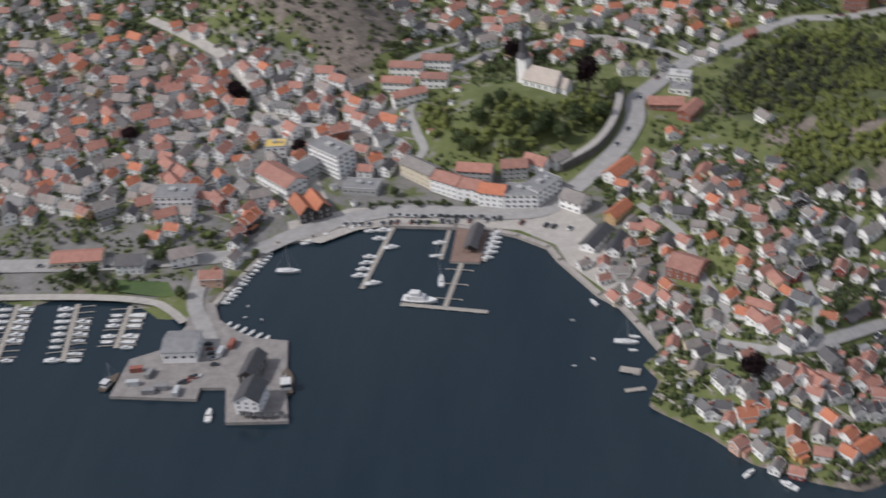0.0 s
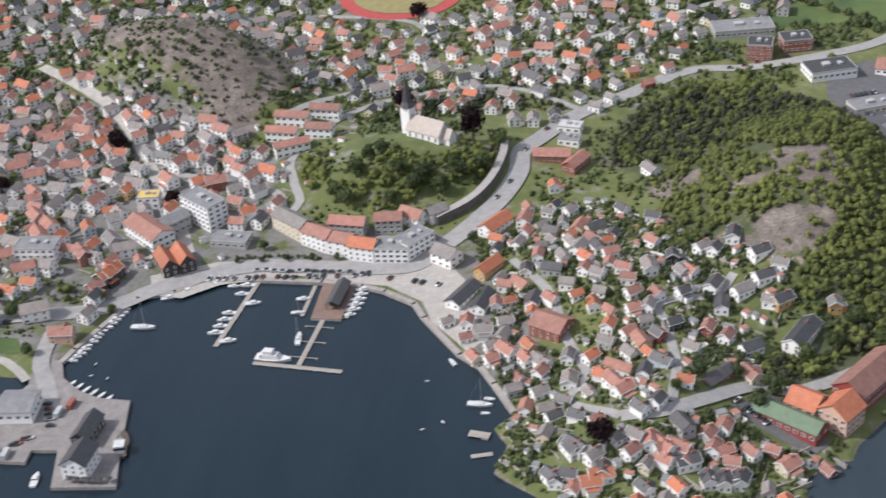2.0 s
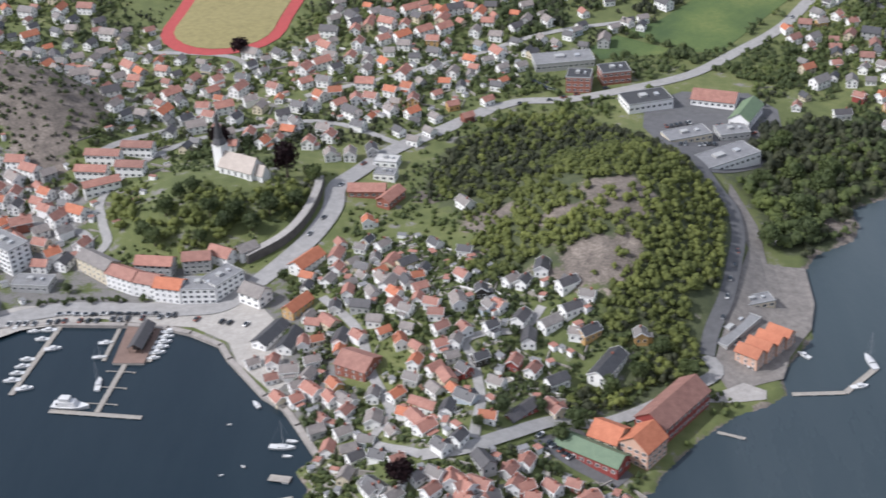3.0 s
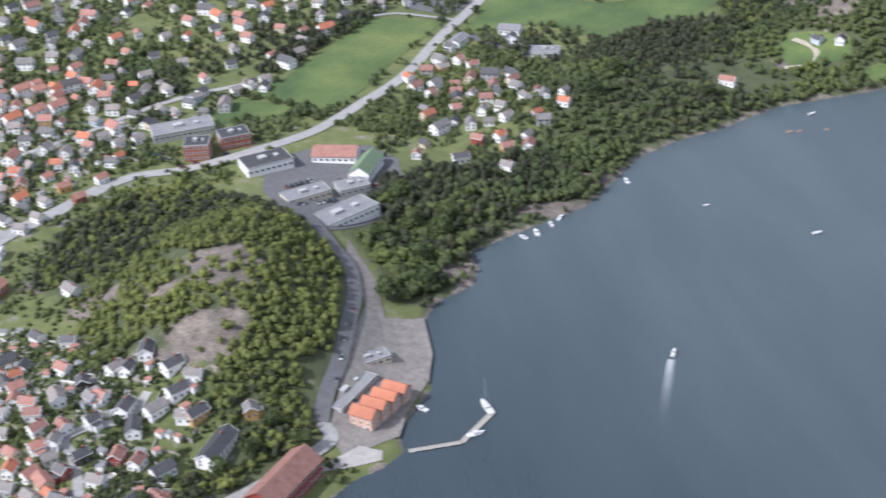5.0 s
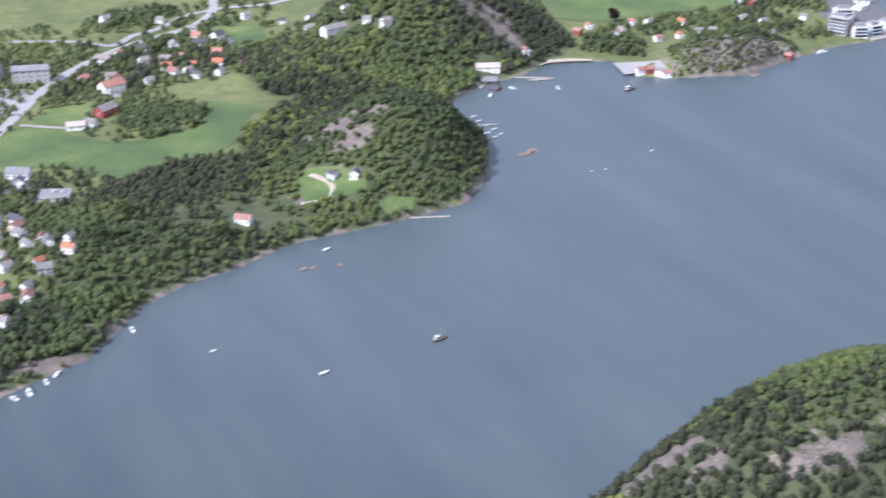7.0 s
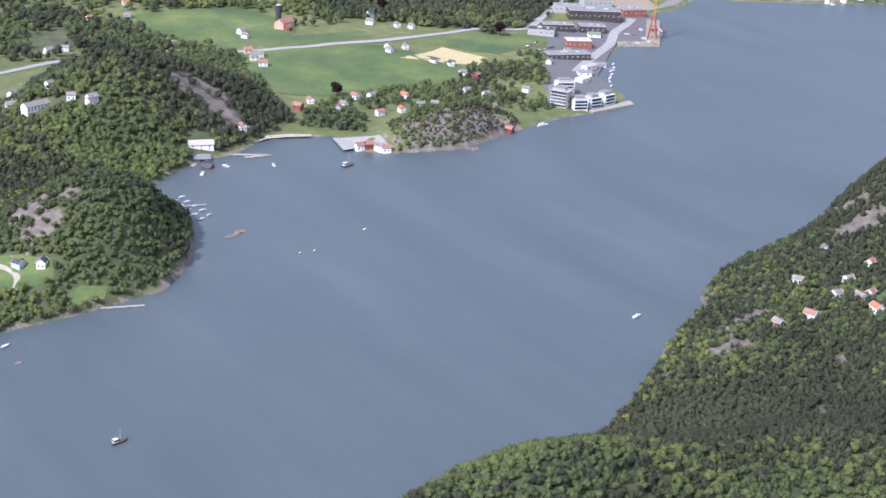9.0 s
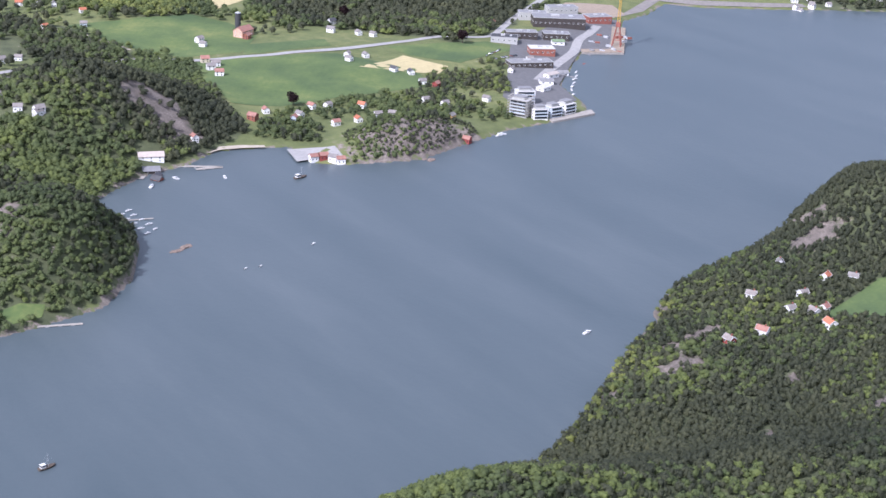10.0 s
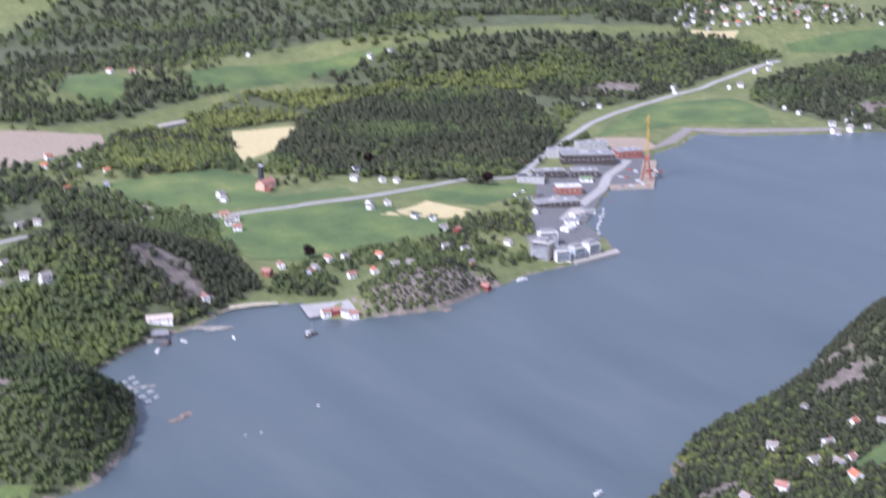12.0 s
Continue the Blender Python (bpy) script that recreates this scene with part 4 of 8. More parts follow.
# ---- houses: x, y, turn of the ridge in degrees, size, roof, walls ----
OLD_TOWN_WEST = [
    (-302, 861, 62, 'l', 'grey', 'white'), (-280, 832, -6, 'l', 'red', 'white'), (-281, 801, 58, 'l', 'red', 'white'), (-268, 763, 43, 'm', 'red', 'white'),
    (-258, 737, 24, 'l', 'red', 'white'), (-251, 708, 62, 'm', 'red', 'white'), (-217, 691, -57, 'l', 'red', 'white'), (-192, 689, 33, 'm', 'red', 'white'),
    (-179, 684, -33, 'm', 'grey', 'white'), (-245, 693, -59, 'm', 'grey', 'white'), (-230, 679, 43, 'm', 'red', 'white'), (-208, 675, 33, 'm', 'red', 'white'),
    (-191, 668, 45, 'm', 'orange', 'white'), (-230, 669, 47, 'm', 'orange', 'white'), (-164, 668, -44, 'l', 'grey', 'white'), (-172, 660, 72, 'm', 'red', 'white'),
    (-233, 655, 48, 'm', 'orange', 'white'), (-228, 641, -56, 'm', 'red', 'white'), (-213, 645, 48, 'm', 'grey', 'grey'), (-198, 640, -35, 'm', 'grey', 'white'),
    (-176, 645, 67, 'l', 'red', 'white'), (-168, 649, -16, 'm', 'orange', 'white'), (-157, 642, 83, 'm', 'black', 'white'), (-160, 624, 41, 'm', 'orange', 'white'),
    (-149, 623, 22, 'l', 'red', 'brick'), (-177, 626, -44, 'l', 'red', 'white'), (-195, 622, -15, 'l', 'grey', 'white'), (-199, 616, 71, 'm', 'orange', 'ochre'),
    (-213, 633, -30, 'm', 'red', 'white'), (-220, 620, -60, 'm', 'red', 'white'),
]
OLD_TOWN_SOUTH = [
    (-206, 613, 35, 'm', 'grey', 'white'), (-213, 603, 69, 'l', 'red', 'white'), (-196, 593, -52, 'm', 'grey', 'white'), (-169, 597, 64, 'm', 'orange', 'white'),
    (-186, 586, -47, 'l', 'red', 'white'), (-198, 588, 27, 'm', 'grey', 'white'), (-133, 603, -22, 'm', 'red', 'cream'), (-125, 593, 38, 'm', 'orange', 'white'),
    (-123, 613, 38, 'm', 'grey', 'white'), (-130, 627, 59, 'l', 'red', 'white'), (-139, 637, -33, 'm', 'red', 'white'), (-117, 565, -57, 's', 'orange', 'white'),
    (-110, 599, 67, 'm', 'red', 'white'), (-209, 578, -59, 'm', 'orange', 'blue'), (-202, 561, 73, 'm', 'orange', 'blue'), (-192, 566, -50, 'l', 'grey', 'grey'),
    (-181, 571, -46, 'm', 'orange', 'white'), (-175, 575, -52, 'm', 'grey', 'white'), (-159, 578, -59, 'l', 'grey', 'grey'), (-199, 552, -21, 'm', 'black', 'white'),
    (-184, 537, 69, 'l', 'orange', 'dark'), (-189, 525, 49, 'm', 'red', 'brick'), (-187, 516, 73, 'm', 'black', 'white'), (-161, 655, 85, 'm', 'red', 'white'),
    (-143, 654, -34, 'm', 'orange', 'white'), (-221, 660, -54, 'm', 'red', 'white'), (-197, 657, -52, 'm', 'grey', 'white'), (-130, 653, 72, 'm', 'red', 'white'),
    (-122, 646, -46, 'm', 'grey', 'white'),
]
HILLSIDE_WEST = [
    (-247, 873, -28, 'm', 'black', 'dark'), (-234, 856, -29, 'm', 'red', 'white'), (-223, 876, 24, 's', 'black', 'white'), (-212, 890, 43, 'm', 'black', 'white'),
    (-193, 881, -33, 'm', 'black', 'white'), (-206, 857, 70, 'm', 'black', 'white'), (-217, 840, -35, 'm', 'black', 'white'), (-197, 846, -25, 'l', 'black', 'white'),
    (-181, 862, 83, 'm', 'grey', 'white'), (-176, 825, -17, 'm', 'grey', 'white'), (-196, 812, 94, 'm', 'black', 'white'), (-161, 796, -26, 'm', 'black', 'white'),
    (-165, 881, 25, 's', 'red', 'white'), (-133, 839, -25, 'm', 'black', 'white'), (-112, 827, 86, 'm', 'orange', 'white'), (-101, 796, -31, 's', 'red', 'white'),
    (-123, 787, -6, 'm', 'red', 'white'), (-107, 769, 81, 'm', 'red', 'white'), (-99, 762, -45, 'm', 'red', 'white'), (-123, 752, 60, 'm', 'red', 'white'),
    (-114, 733, 46, 'm', 'black', 'white'), (-89, 738, -57, 'm', 'black', 'grey'), (-128, 878, 29, 'm', 'red', 'white'), (-120, 854, 43, 'm', 'grey', 'white'),
    (-98, 828, 69, 'm', 'grey', 'white'),
]
CHURCH_SLOPE = [
    (-92, 837, 67, 'm', 'grey', 'white'), (-76, 807, -25, 'm', 'black', 'cream'), (-64, 811, 65, 's', 'grey', 'white'), (-49, 810, 45, 'm', 'black', 'white'),
    (-52, 792, -20, 'm', 'black', 'white'), (-40, 804, 36, 's', 'grey', 'white'), (-41, 823, 23, 's', 'grey', 'white'), (-68, 791, 42, 'm', 'red', 'white'),
    (-84, 784, -30, 's', 'grey', 'white'), (-52, 777, 61, 'l', 'red', 'white'), (-30, 778, -36, 'm', 'red', 'white'), (-63, 767, -22, 's', 'orange', 'white'),
    (-71, 755, -8, 'm', 'red', 'white'), (-43, 762, 27, 'm', 'grey', 'white'), (-65, 742, -27, 'm', 'red', 'white'), (-49, 737, 63, 'm', 'black', 'white'),
    (-79, 738, 40, 'm', 'black', 'grey'), (-59, 726, 87, 's', 'red', 'white'), (-19, 826, -59, 'm', 'grey', 'white'), (-13, 801, 66, 'l', 'red', 'white'),
    (7, 801, 43, 'm', 'black', 'white'), (1, 783, -21, 'm', 'grey', 'white'), (19, 839, 73, 'm', 'red', 'white'), (-12, 751, -26, 'm', 'black', 'white'),
    (-3, 751, -54, 'm', 'black', 'white'),
]
NORTH_STREET = [
    (9, 768, 6, 'm', 'orange', 'white'), (0, 764, -46, 'm', 'orange', 'white'), (23, 757, 93, 'm', 'red', 'white'), (32, 758, -24, 'm', 'red', 'white'),
    (44, 765, -29, 'm', 'orange', 'white'), (54, 769, -28, 'm', 'orange', 'white'), (-11, 727, -61, 'm', 'grey', 'white'), (-25, 728, -57, 's', 'red', 'cream'),
    (-37, 713, 84, 'm', 'red', 'white'), (-27, 699, 62, 'm', 'orange', 'white'), (-19, 706, 78, 's', 'red', 'white'), (0, 695, 80, 'm', 'red', 'white'),
    (7, 715, -28, 'm', 'grey', 'white'), (11, 704, 68, 'm', 'red', 'white'), (14, 677, 100, 'm', 'grey', 'white'), (25, 678, 90, 'm', 'grey', 'white'),
    (37, 684, 100, 'm', 'black', 'grey'), (27, 718, -32, 'm', 'black', 'white'), (33, 732, 63, 's', 'orange', 'white'), (45, 739, -56, 'm', 'grey', 'white'),
    (58, 752, 87, 'm', 'red', 'ochre'), (70, 796, 65, 'm', 'grey', 'white'), (68, 843, -12, 'm', 'red', 'ochre'), (77, 840, 67, 's', 'red', 'white'),
]
SCHOOL_SLOPE = [
    (77, 776, -11, 'm', 'orange', 'white'), (87, 771, 84, 'm', 'black', 'white'), (93, 788, 89, 's', 'grey', 'white'), (99, 836, -48, 'm', 'grey', 'blue'),
    (82, 745, 23, 'm', 'red', 'ochre'), (91, 728, 29, 'm', 'red', 'brick'), (72, 729, -52, 'm', 'grey', 'white'), (69, 710, -47, 'm', 'grey', 'white'),
    (51, 711, -50, 'm', 'black', 'white'), (60, 699, -27, 'm', 'grey', 'white'), (-72, 698, 71, 'm', 'black', 'cream'), (-68, 707, -23, 's', 'black', 'white'),
    (40, 826, -6, 'm', 'grey', 'white'), (27, 827, -45, 'm', 'black', 'white'), (57, 815, -13, 'm', 'black', 'white'), (104, 810, 21, 'm', 'grey', 'white'),
    (113, 798, 29, 'm', 'grey', 'white'), (109, 772, -25, 'm', 'black', 'white'), (113, 780, 43, 's', 'orange', 'white'), (103, 751, 34, 'm', 'red', 'white'),
    (130, 824, 60, 'm', 'black', 'white'), (137, 819, 22, 'm', 'black', 'white'), (125, 801, 30, 'm', 'grey', 'white'), (163, 852, 33, 'm', 'grey', 'blue'),
    (189, 855, 23, 'm', 'grey', 'white'), (149, 837, -55, 's', 'grey', 'white'), (199, 864, 20, 'm', 'black', 'white'), (207, 858, 68, 'm', 'black', 'white'),
]
UNDER_HILL = [
    (-41, 573, 12, 'l', 'red', 'white'), (39, 608, 97, 'm', 'orange', 'white'), (40, 590, 61, 's', 'black', 'cream'), (37, 584, -23, 's', 'grey', 'white'),
    (48, 584, 46, 'm', 'grey', 'white'), (75, 581, -52, 'm', 'black', 'white'), (90, 620, -58, 'l', 'grey', 'white'), (90, 570, -16, 'm', 'black', 'white'),
    (7, 563, 19, 's', 'orange', 'white'), (26, 566, 65, 'm', 'red', 'white'), (40, 554, -53, 's', 'grey', 'white'), (45, 572, 86, 's', 'grey', 'white'),
    (50, 547, -60, 'm', 'grey', 'white'), (60, 548, -50, 'm', 'red', 'white'), (67, 545, 19, 's', 'orange', 'white'), (57, 530, -48, 'm', 'orange', 'white'),
    (57, 520, 64, 'm', 'red', 'white'), (63, 515, -31, 'm', 'grey', 'white'), (75, 518, -23, 'm', 'red', 'white'), (77, 510, -8, 'm', 'red', 'white'),
    (87, 519, 101, 'l', 'grey', 'white'), (89, 542, -46, 'm', 'red', 'white'), (28, 530, 88, 'm', 'black', 'white'), (13, 516, 61, 's', 'grey', 'white'),
    (21, 508, 19, 's', 'orange', 'cream'), (15, 506, 91, 'm', 'red', 'white'), (41, 503, -47, 'm', 'red', 'white'),
]
UPPER_HILL = [
    (61, 494, 100, 'm', 'orange', 'white'), (79, 489, 25, 'm', 'red', 'white'), (86, 491, 73, 'm', 'grey', 'white'), (90, 499, -60, 'm', 'red', 'white'),
    (79, 500, 34, 'm', 'red', 'white'), (98, 527, 92, 'm', 'black', 'dark'), (112, 533, 42, 'm', 'grey', 'white'), (127, 537, 80, 'l', 'black', 'white'),
    (138, 523, 33, 'l', 'black', 'white'), (147, 514, -21, 'm', 'grey', 'white'), (139, 509, 29, 'l', 'black', 'white'), (116, 506, 63, 'l', 'black', 'white'),
    (146, 495, 35, 'l', 'black', 'ochre'), (141, 495, -16, 'm', 'grey', 'white'), (169, 492, 92, 'm', 'grey', 'ochre'), (102, 501, 33, 'm', 'black', 'white'),
    (118, 530, 62, 'm', 'black', 'white'), (106, 515, -47, 'm', 'red', 'white'), (112, 477, 67, 'm', 'red', 'red'), (120, 472, 59, 'm', 'red', 'white'),
    (104, 460, -32, 'm', 'grey', 'white'), (100, 430, -14, 'm', 'orange', 'white'), (153, 475, 59, 'x', 'black', 'white'), (128, 445, -56, 'l', 'red', 'cream'),
    (97, 480, 28, 'm', 'black', 'dark'), (90, 472, -49, 'm', 'black', 'red'), (91, 447, -36, 'l', 'black', 'blue'), (102, 515, -58, 'm', 'grey', 'blue'),
]
EAST_QUAY_UPPER = [
    (10, 487, 7, 'l', 'grey', 'white'), (-8, 496, 29, 's', 'grey', 'white'), (2, 494, 86, 'm', 'red', 'white'), (15, 475, 29, 'm', 'grey', 'white'),
    (32, 473, -55, 'm', 'orange', 'ochre'), (22, 471, -46, 'l', 'red', 'white'), (7, 469, -56, 'm', 'red', 'cream'), (15, 466, 36, 'm', 'red', 'white'),
    (31, 464, -58, 'm', 'red', 'white'), (38, 461, -44, 'l', 'grey', 'white'), (50, 463, 80, 'm', 'grey', 'white'), (46, 472, 42, 'm', 'black', 'white'),
    (49, 476, 43, 'm', 'grey', 'white'), (67, 470, -28, 'm', 'grey', 'grey'), (68, 480, 70, 'm', 'orange', 'white'), (60, 461, 45, 'm', 'orange', 'white'),
    (65, 445, -25, 'm', 'orange', 'white'), (74, 426, 42, 'l', 'red', 'white'), (60, 432, -60, 's', 'grey', 'white'), (51, 446, 84, 'l', 'grey', 'white'),
    (38, 454, 59, 'm', 'red', 'white'), (38, 440, 31, 'm', 'grey', 'white'), (49, 431, -17, 'm', 'grey', 'blue'), (45, 420, 34, 'm', 'black', 'white'),
    (55, 415, -22, 'm', 'black', 'white'), (63, 409, 25, 's', 'red', 'white'), (81, 411, -47, 'm', 'black', 'white'), (88, 415, 58, 'm', 'black', 'white'),
]
EAST_QUAY_LOWER = [
    (55, 397, -44, 'l', 'black', 'white'), (62, 391, 42, 'm', 'grey', 'white'), (85, 396, 89, 'm', 'red', 'white'), (89, 393, 30, 'm', 'red', 'white'),
    (90, 388, -34, 'm', 'red', 'white'), (83, 386, 60, 's', 'grey', 'cream'), (72, 398, 37, 's', 'grey', 'white'), (79, 398, -36, 'm', 'grey', 'white'),
    (52, 384, -12, 'm', 'black', 'cream'), (65, 382, 13, 'l', 'orange', 'white'), (47, 382, 84, 'm', 'black', 'white'), (108, 404, 58, 'm', 'red', 'grey'),
    (115, 410, 65, 'm', 'red', 'white'), (96, 395, -30, 'l', 'red', 'white'), (110, 398, 71, 'm', 'red', 'white'), (99, 389, 22, 'l', 'black', 'white'),
    (117, 392, -10, 'm', 'red', 'white'), (125, 399, -48, 'm', 'red', 'white'), (134, 402, -29, 's', 'red', 'brick'), (139, 393, 40, 'm', 'red', 'ochre'),
    (155, 394, -58, 's', 'red', 'red'), (112, 382, 30, 'm', 'black', 'white'), (120, 383, 65, 'm', 'black', 'white'), (20, 492, 20, 'm', 'grey', 'white'),
    (28, 451, -50, 's', 'red', 'white'), (2, 483, 18, 's', 'red', 'white'),
]
POINT = [
    (45, 384, -51, 'm', 'black', 'white'), (61, 379, 13, 'l', 'orange', 'white'), (82, 375, -53, 'm', 'black', 'white'), (79, 367, 82, 'm', 'orange', 'white'),
    (95, 376, -53, 'm', 'orange', 'white'), (107, 381, 101, 'm', 'black', 'white'), (113, 381, 92, 'm', 'black', 'white'), (119, 382, 94, 'm', 'black', 'white'),
    (101, 367, 47, 'm', 'orange', 'white'), (100, 357, -44, 'm', 'orange', 'white'), (80, 359, 28, 'm', 'orange', 'ochre'), (66, 360, -55, 'm', 'grey', 'white'),
    (57, 364, 41, 'm', 'red', 'pink'), (53, 397, -58, 'l', 'black', 'white'), (139, 393, 40, 'l', 'red', 'cream'), (136, 371, 90, 'm', 'orange', 'white'),
    (77, 391, 46, 'm', 'red', 'white'), (90, 394, -49, 'l', 'red', 'white'), (71, 352, 60, 's', 'grey', 'white'), (79, 349, -20, 's', 'red', 'red'),
    (54, 377, 68, 's', 'red', 'white'), (66, 384, 85, 'm', 'black', 'white'), (114, 397, 28, 'm', 'red', 'red'), (99, 390, 65, 'm', 'red', 'white'),
]
HARBOUR_WEST = [
    (-331, 708, -9, 'm', 'red', 'white'), (-304, 695, 92, 'm', 'grey', 'white'), (-289, 706, -11, 'm', 'red', 'cream'), (-314, 691, 85, 'l', 'red', 'white'),
    (-294, 673, 29, 'm', 'red', 'white'), (-309, 671, -31, 'm', 'grey', 'ochre'), (-318, 643, 68, 'm', 'red', 'white'), (-263, 662, -14, 'm', 'grey', 'white'),
    (-271, 651, 23, 'm', 'red', 'white'), (-259, 673, 19, 'l', 'red', 'white'), (-299, 620, -21, 'm', 'red', 'white'), (-302, 604, 94, 'm', 'red', 'white'),
    (-283, 589, 62, 'm', 'grey', 'white'), (-307, 634, 22, 'm', 'orange', 'white'), (-258, 642, 65, 'm', 'grey', 'white'), (-256, 599, -14, 'm', 'grey', 'white'),
    (-238, 617, -12, 'l', 'grey', 'white'), (-286, 546, -11, 'm', 'grey', 'white'), (-266, 545, 32, 'l', 'grey', 'grey'), (-271, 576, 70, 'm', 'orange', 'white'),
    (-257, 569, 48, 'm', 'orange', 'white'), (-258, 584, -23, 'm', 'orange', 'white'), (-327, 682, 33, 'm', 'red', 'white'), (-223, 526, -14, 'm', 'orange', 'white'),
    (-231, 518, -19, 'm', 'orange', 'white'), (-296, 569, 89, 'm', 'red', 'white'), (-280, 568, -54, 'm', 'grey', 'white'),
]
HARBOUR_WEST_ROW = [
    (-222, 565, 68, 'l', 'orange', 'white'), (-204, 553, -52, 'l', 'red', 'brick'), (-186, 534, 58, 'l', 'orange', 'dark'), (-205, 506, -32, 'm', 'grey', 'cream'),
    (-193, 485, 3, 'l', 'red', 'pink'), (-186, 502, 68, 'm', 'grey', 'white'), (-313, 622, 39, 'm', 'red', 'white'), (-304, 722, 90, 'm', 'red', 'white'),
    (-332, 740, 34, 'm', 'black', 'white'), (-354, 759, 74, 'm', 'red', 'white'), (-322, 756, 86, 'm', 'orange', 'white'), (-285, 734, 48, 'm', 'red', 'white'),
    (-255, 702, 86, 'm', 'red', 'white'), (-233, 703, 44, 'm', 'grey', 'white'), (-254, 735, -33, 'm', 'red', 'white'), (-276, 749, 28, 'm', 'orange', 'white'),
    (-211, 683, -22, 'm', 'grey', 'white'), (-214, 657, -6, 'm', 'orange', 'white'), (-250, 643, 69, 'm', 'red', 'white'), (-249, 606, 24, 'm', 'red', 'white'),
    (-279, 619, 37, 'm', 'red', 'white'), (-280, 647, -46, 'm', 'grey', 'white'), (-224, 602, 80, 'm', 'grey', 'white'), (-299, 588, 66, 'm', 'orange', 'blue'),
    (-276, 541, -33, 'm', 'red', 'ochre'),
]
BAY_VILLAS = [
    (386, 770, -41, 'm', 'orange', 'white'), (383, 896, 73, 'l', 'black', 'white'), (404, 858, 0, 'l', 'black', 'white'), (349, 785, -44, 'm', 'grey', 'white'),
    (339, 895, -50, 'm', 'black', 'white'), (302, 851, -71, 'm', 'orange', 'white'), (322, 794, 7, 'm', 'red', 'white'), (325, 743, -41, 'm', 'red', 'red'),
    (339, 728, 6, 'm', 'red', 'ochre'), (310, 722, 2, 'l', 'black', 'white'), (334, 706, -45, 'm', 'grey', 'white'), (498, 783, -41, 'l', 'red', 'white'),
    (571, 811, -65, 'm', 'black', 'blue'), (583, 802, 51, 'm', 'black', 'white'), (347, 859, 14, 'm', 'red', 'white'), (337, 783, 59, 'm', 'grey', 'white'),
    (327, 861, 19, 'm', 'grey', 'ochre'), (340, 872, 45, 'm', 'red', 'white'), (312, 825, 39, 'm', 'red', 'white'), (348, 767, 29, 'm', 'grey', 'white'),
    (366, 790, -73, 'm', 'grey', 'white'), (337, 817, 53, 's', 'grey', 'white'), (338, 742, 38, 'm', 'orange', 'white'), (286, 734, 70, 's', 'red', 'white'),
]
NORTH_SUBURB = [
    (120, 1020, 53, 'm', 'black', 'white'), (136, 1027, 48, 'm', 'red', 'cream'), (156, 1013, -69, 'm', 'grey', 'white'), (176, 1022, 71, 'm', 'black', 'white'),
    (128, 974, -81, 'm', 'red', 'white'), (147, 961, 27, 'm', 'grey', 'white'), (162, 956, 61, 'm', 'orange', 'white'), (182, 963, 14, 'm', 'black', 'white'),
    (193, 925, -78, 'm', 'grey', 'white'), (120, 943, -51, 'm', 'red', 'white'), (138, 931, 10, 'm', 'black', 'white'), (157, 914, 0, 'm', 'grey', 'white'),
    (170, 880, -67, 'm', 'red', 'white'), (189, 900, 10, 'm', 'black', 'white'), (198, 863, -46, 'm', 'grey', 'white'), (209, 869, 14, 'm', 'grey', 'white'),
    (167, 859, 38, 'm', 'black', 'white'), (185, 948, -80, 'm', 'red', 'white'), (213, 1012, -35, 'm', 'black', 'white'), (240, 995, 18, 'm', 'grey', 'white'),
    (261, 998, -32, 'l', 'grey', 'white'), (282, 1000, 8, 'm', 'black', 'white'), (123, 839, -42, 'm', 'black', 'white'), (140, 843, -66, 'm', 'grey', 'white'),
    (133, 821, 40, 'm', 'black', 'cream'), (158, 846, -35, 'm', 'black', 'white'), (228, 953, -30, 'm', 'red', 'cream'), (116, 907, -77, 'm', 'grey', 'white'),
]
VALLEY_FARMS = [
    (467, 1002, 16, 'l', 'red', 'red'), (487, 1047, 2, 'l', 'grey', 'white'), (453, 985, -44, 'l', 'grey', 'white'), (354, 1050, -1, 'l', 'red', 'white'),
    (367, 1062, 0, 'm', 'red', 'white'), (342, 1123, -56, 'm', 'red', 'white'), (317, 1040, 44, 'm', 'grey', 'white'), (326, 992, -86, 'm', 'grey', 'white'),
    (546, 1087, -49, 'l', 'red', 'white'), (562, 1076, -47, 'm', 'black', 'white'), (521, 1068, 3, 'm', 'grey', 'white'), (583, 1079, 35, 'm', 'grey', 'white'),
    (606, 1087, -85, 'm', 'red', 'white'), (497, 1082, 38, 'm', 'red', 'white'), (328, 823, -9, 'm', 'red', 'white'), (794, 1003, -51, 'l', 'red', 'white'),
    (786, 979, -61, 'l', 'black', 'brick'), (932, 953, -58, 'm', 'grey', 'white'), (919, 963, -6, 'm', 'red', 'white'), (321, 1093, -46, 'm', 'orange', 'white'),
    (364, 1174, 53, 'm', 'grey', 'white'), (386, 1169, -76, 'm', 'red', 'white'), (407, 1156, 31, 'm', 'black', 'blue'), (341, 1175, -56, 'm', 'red', 'cream'),
]
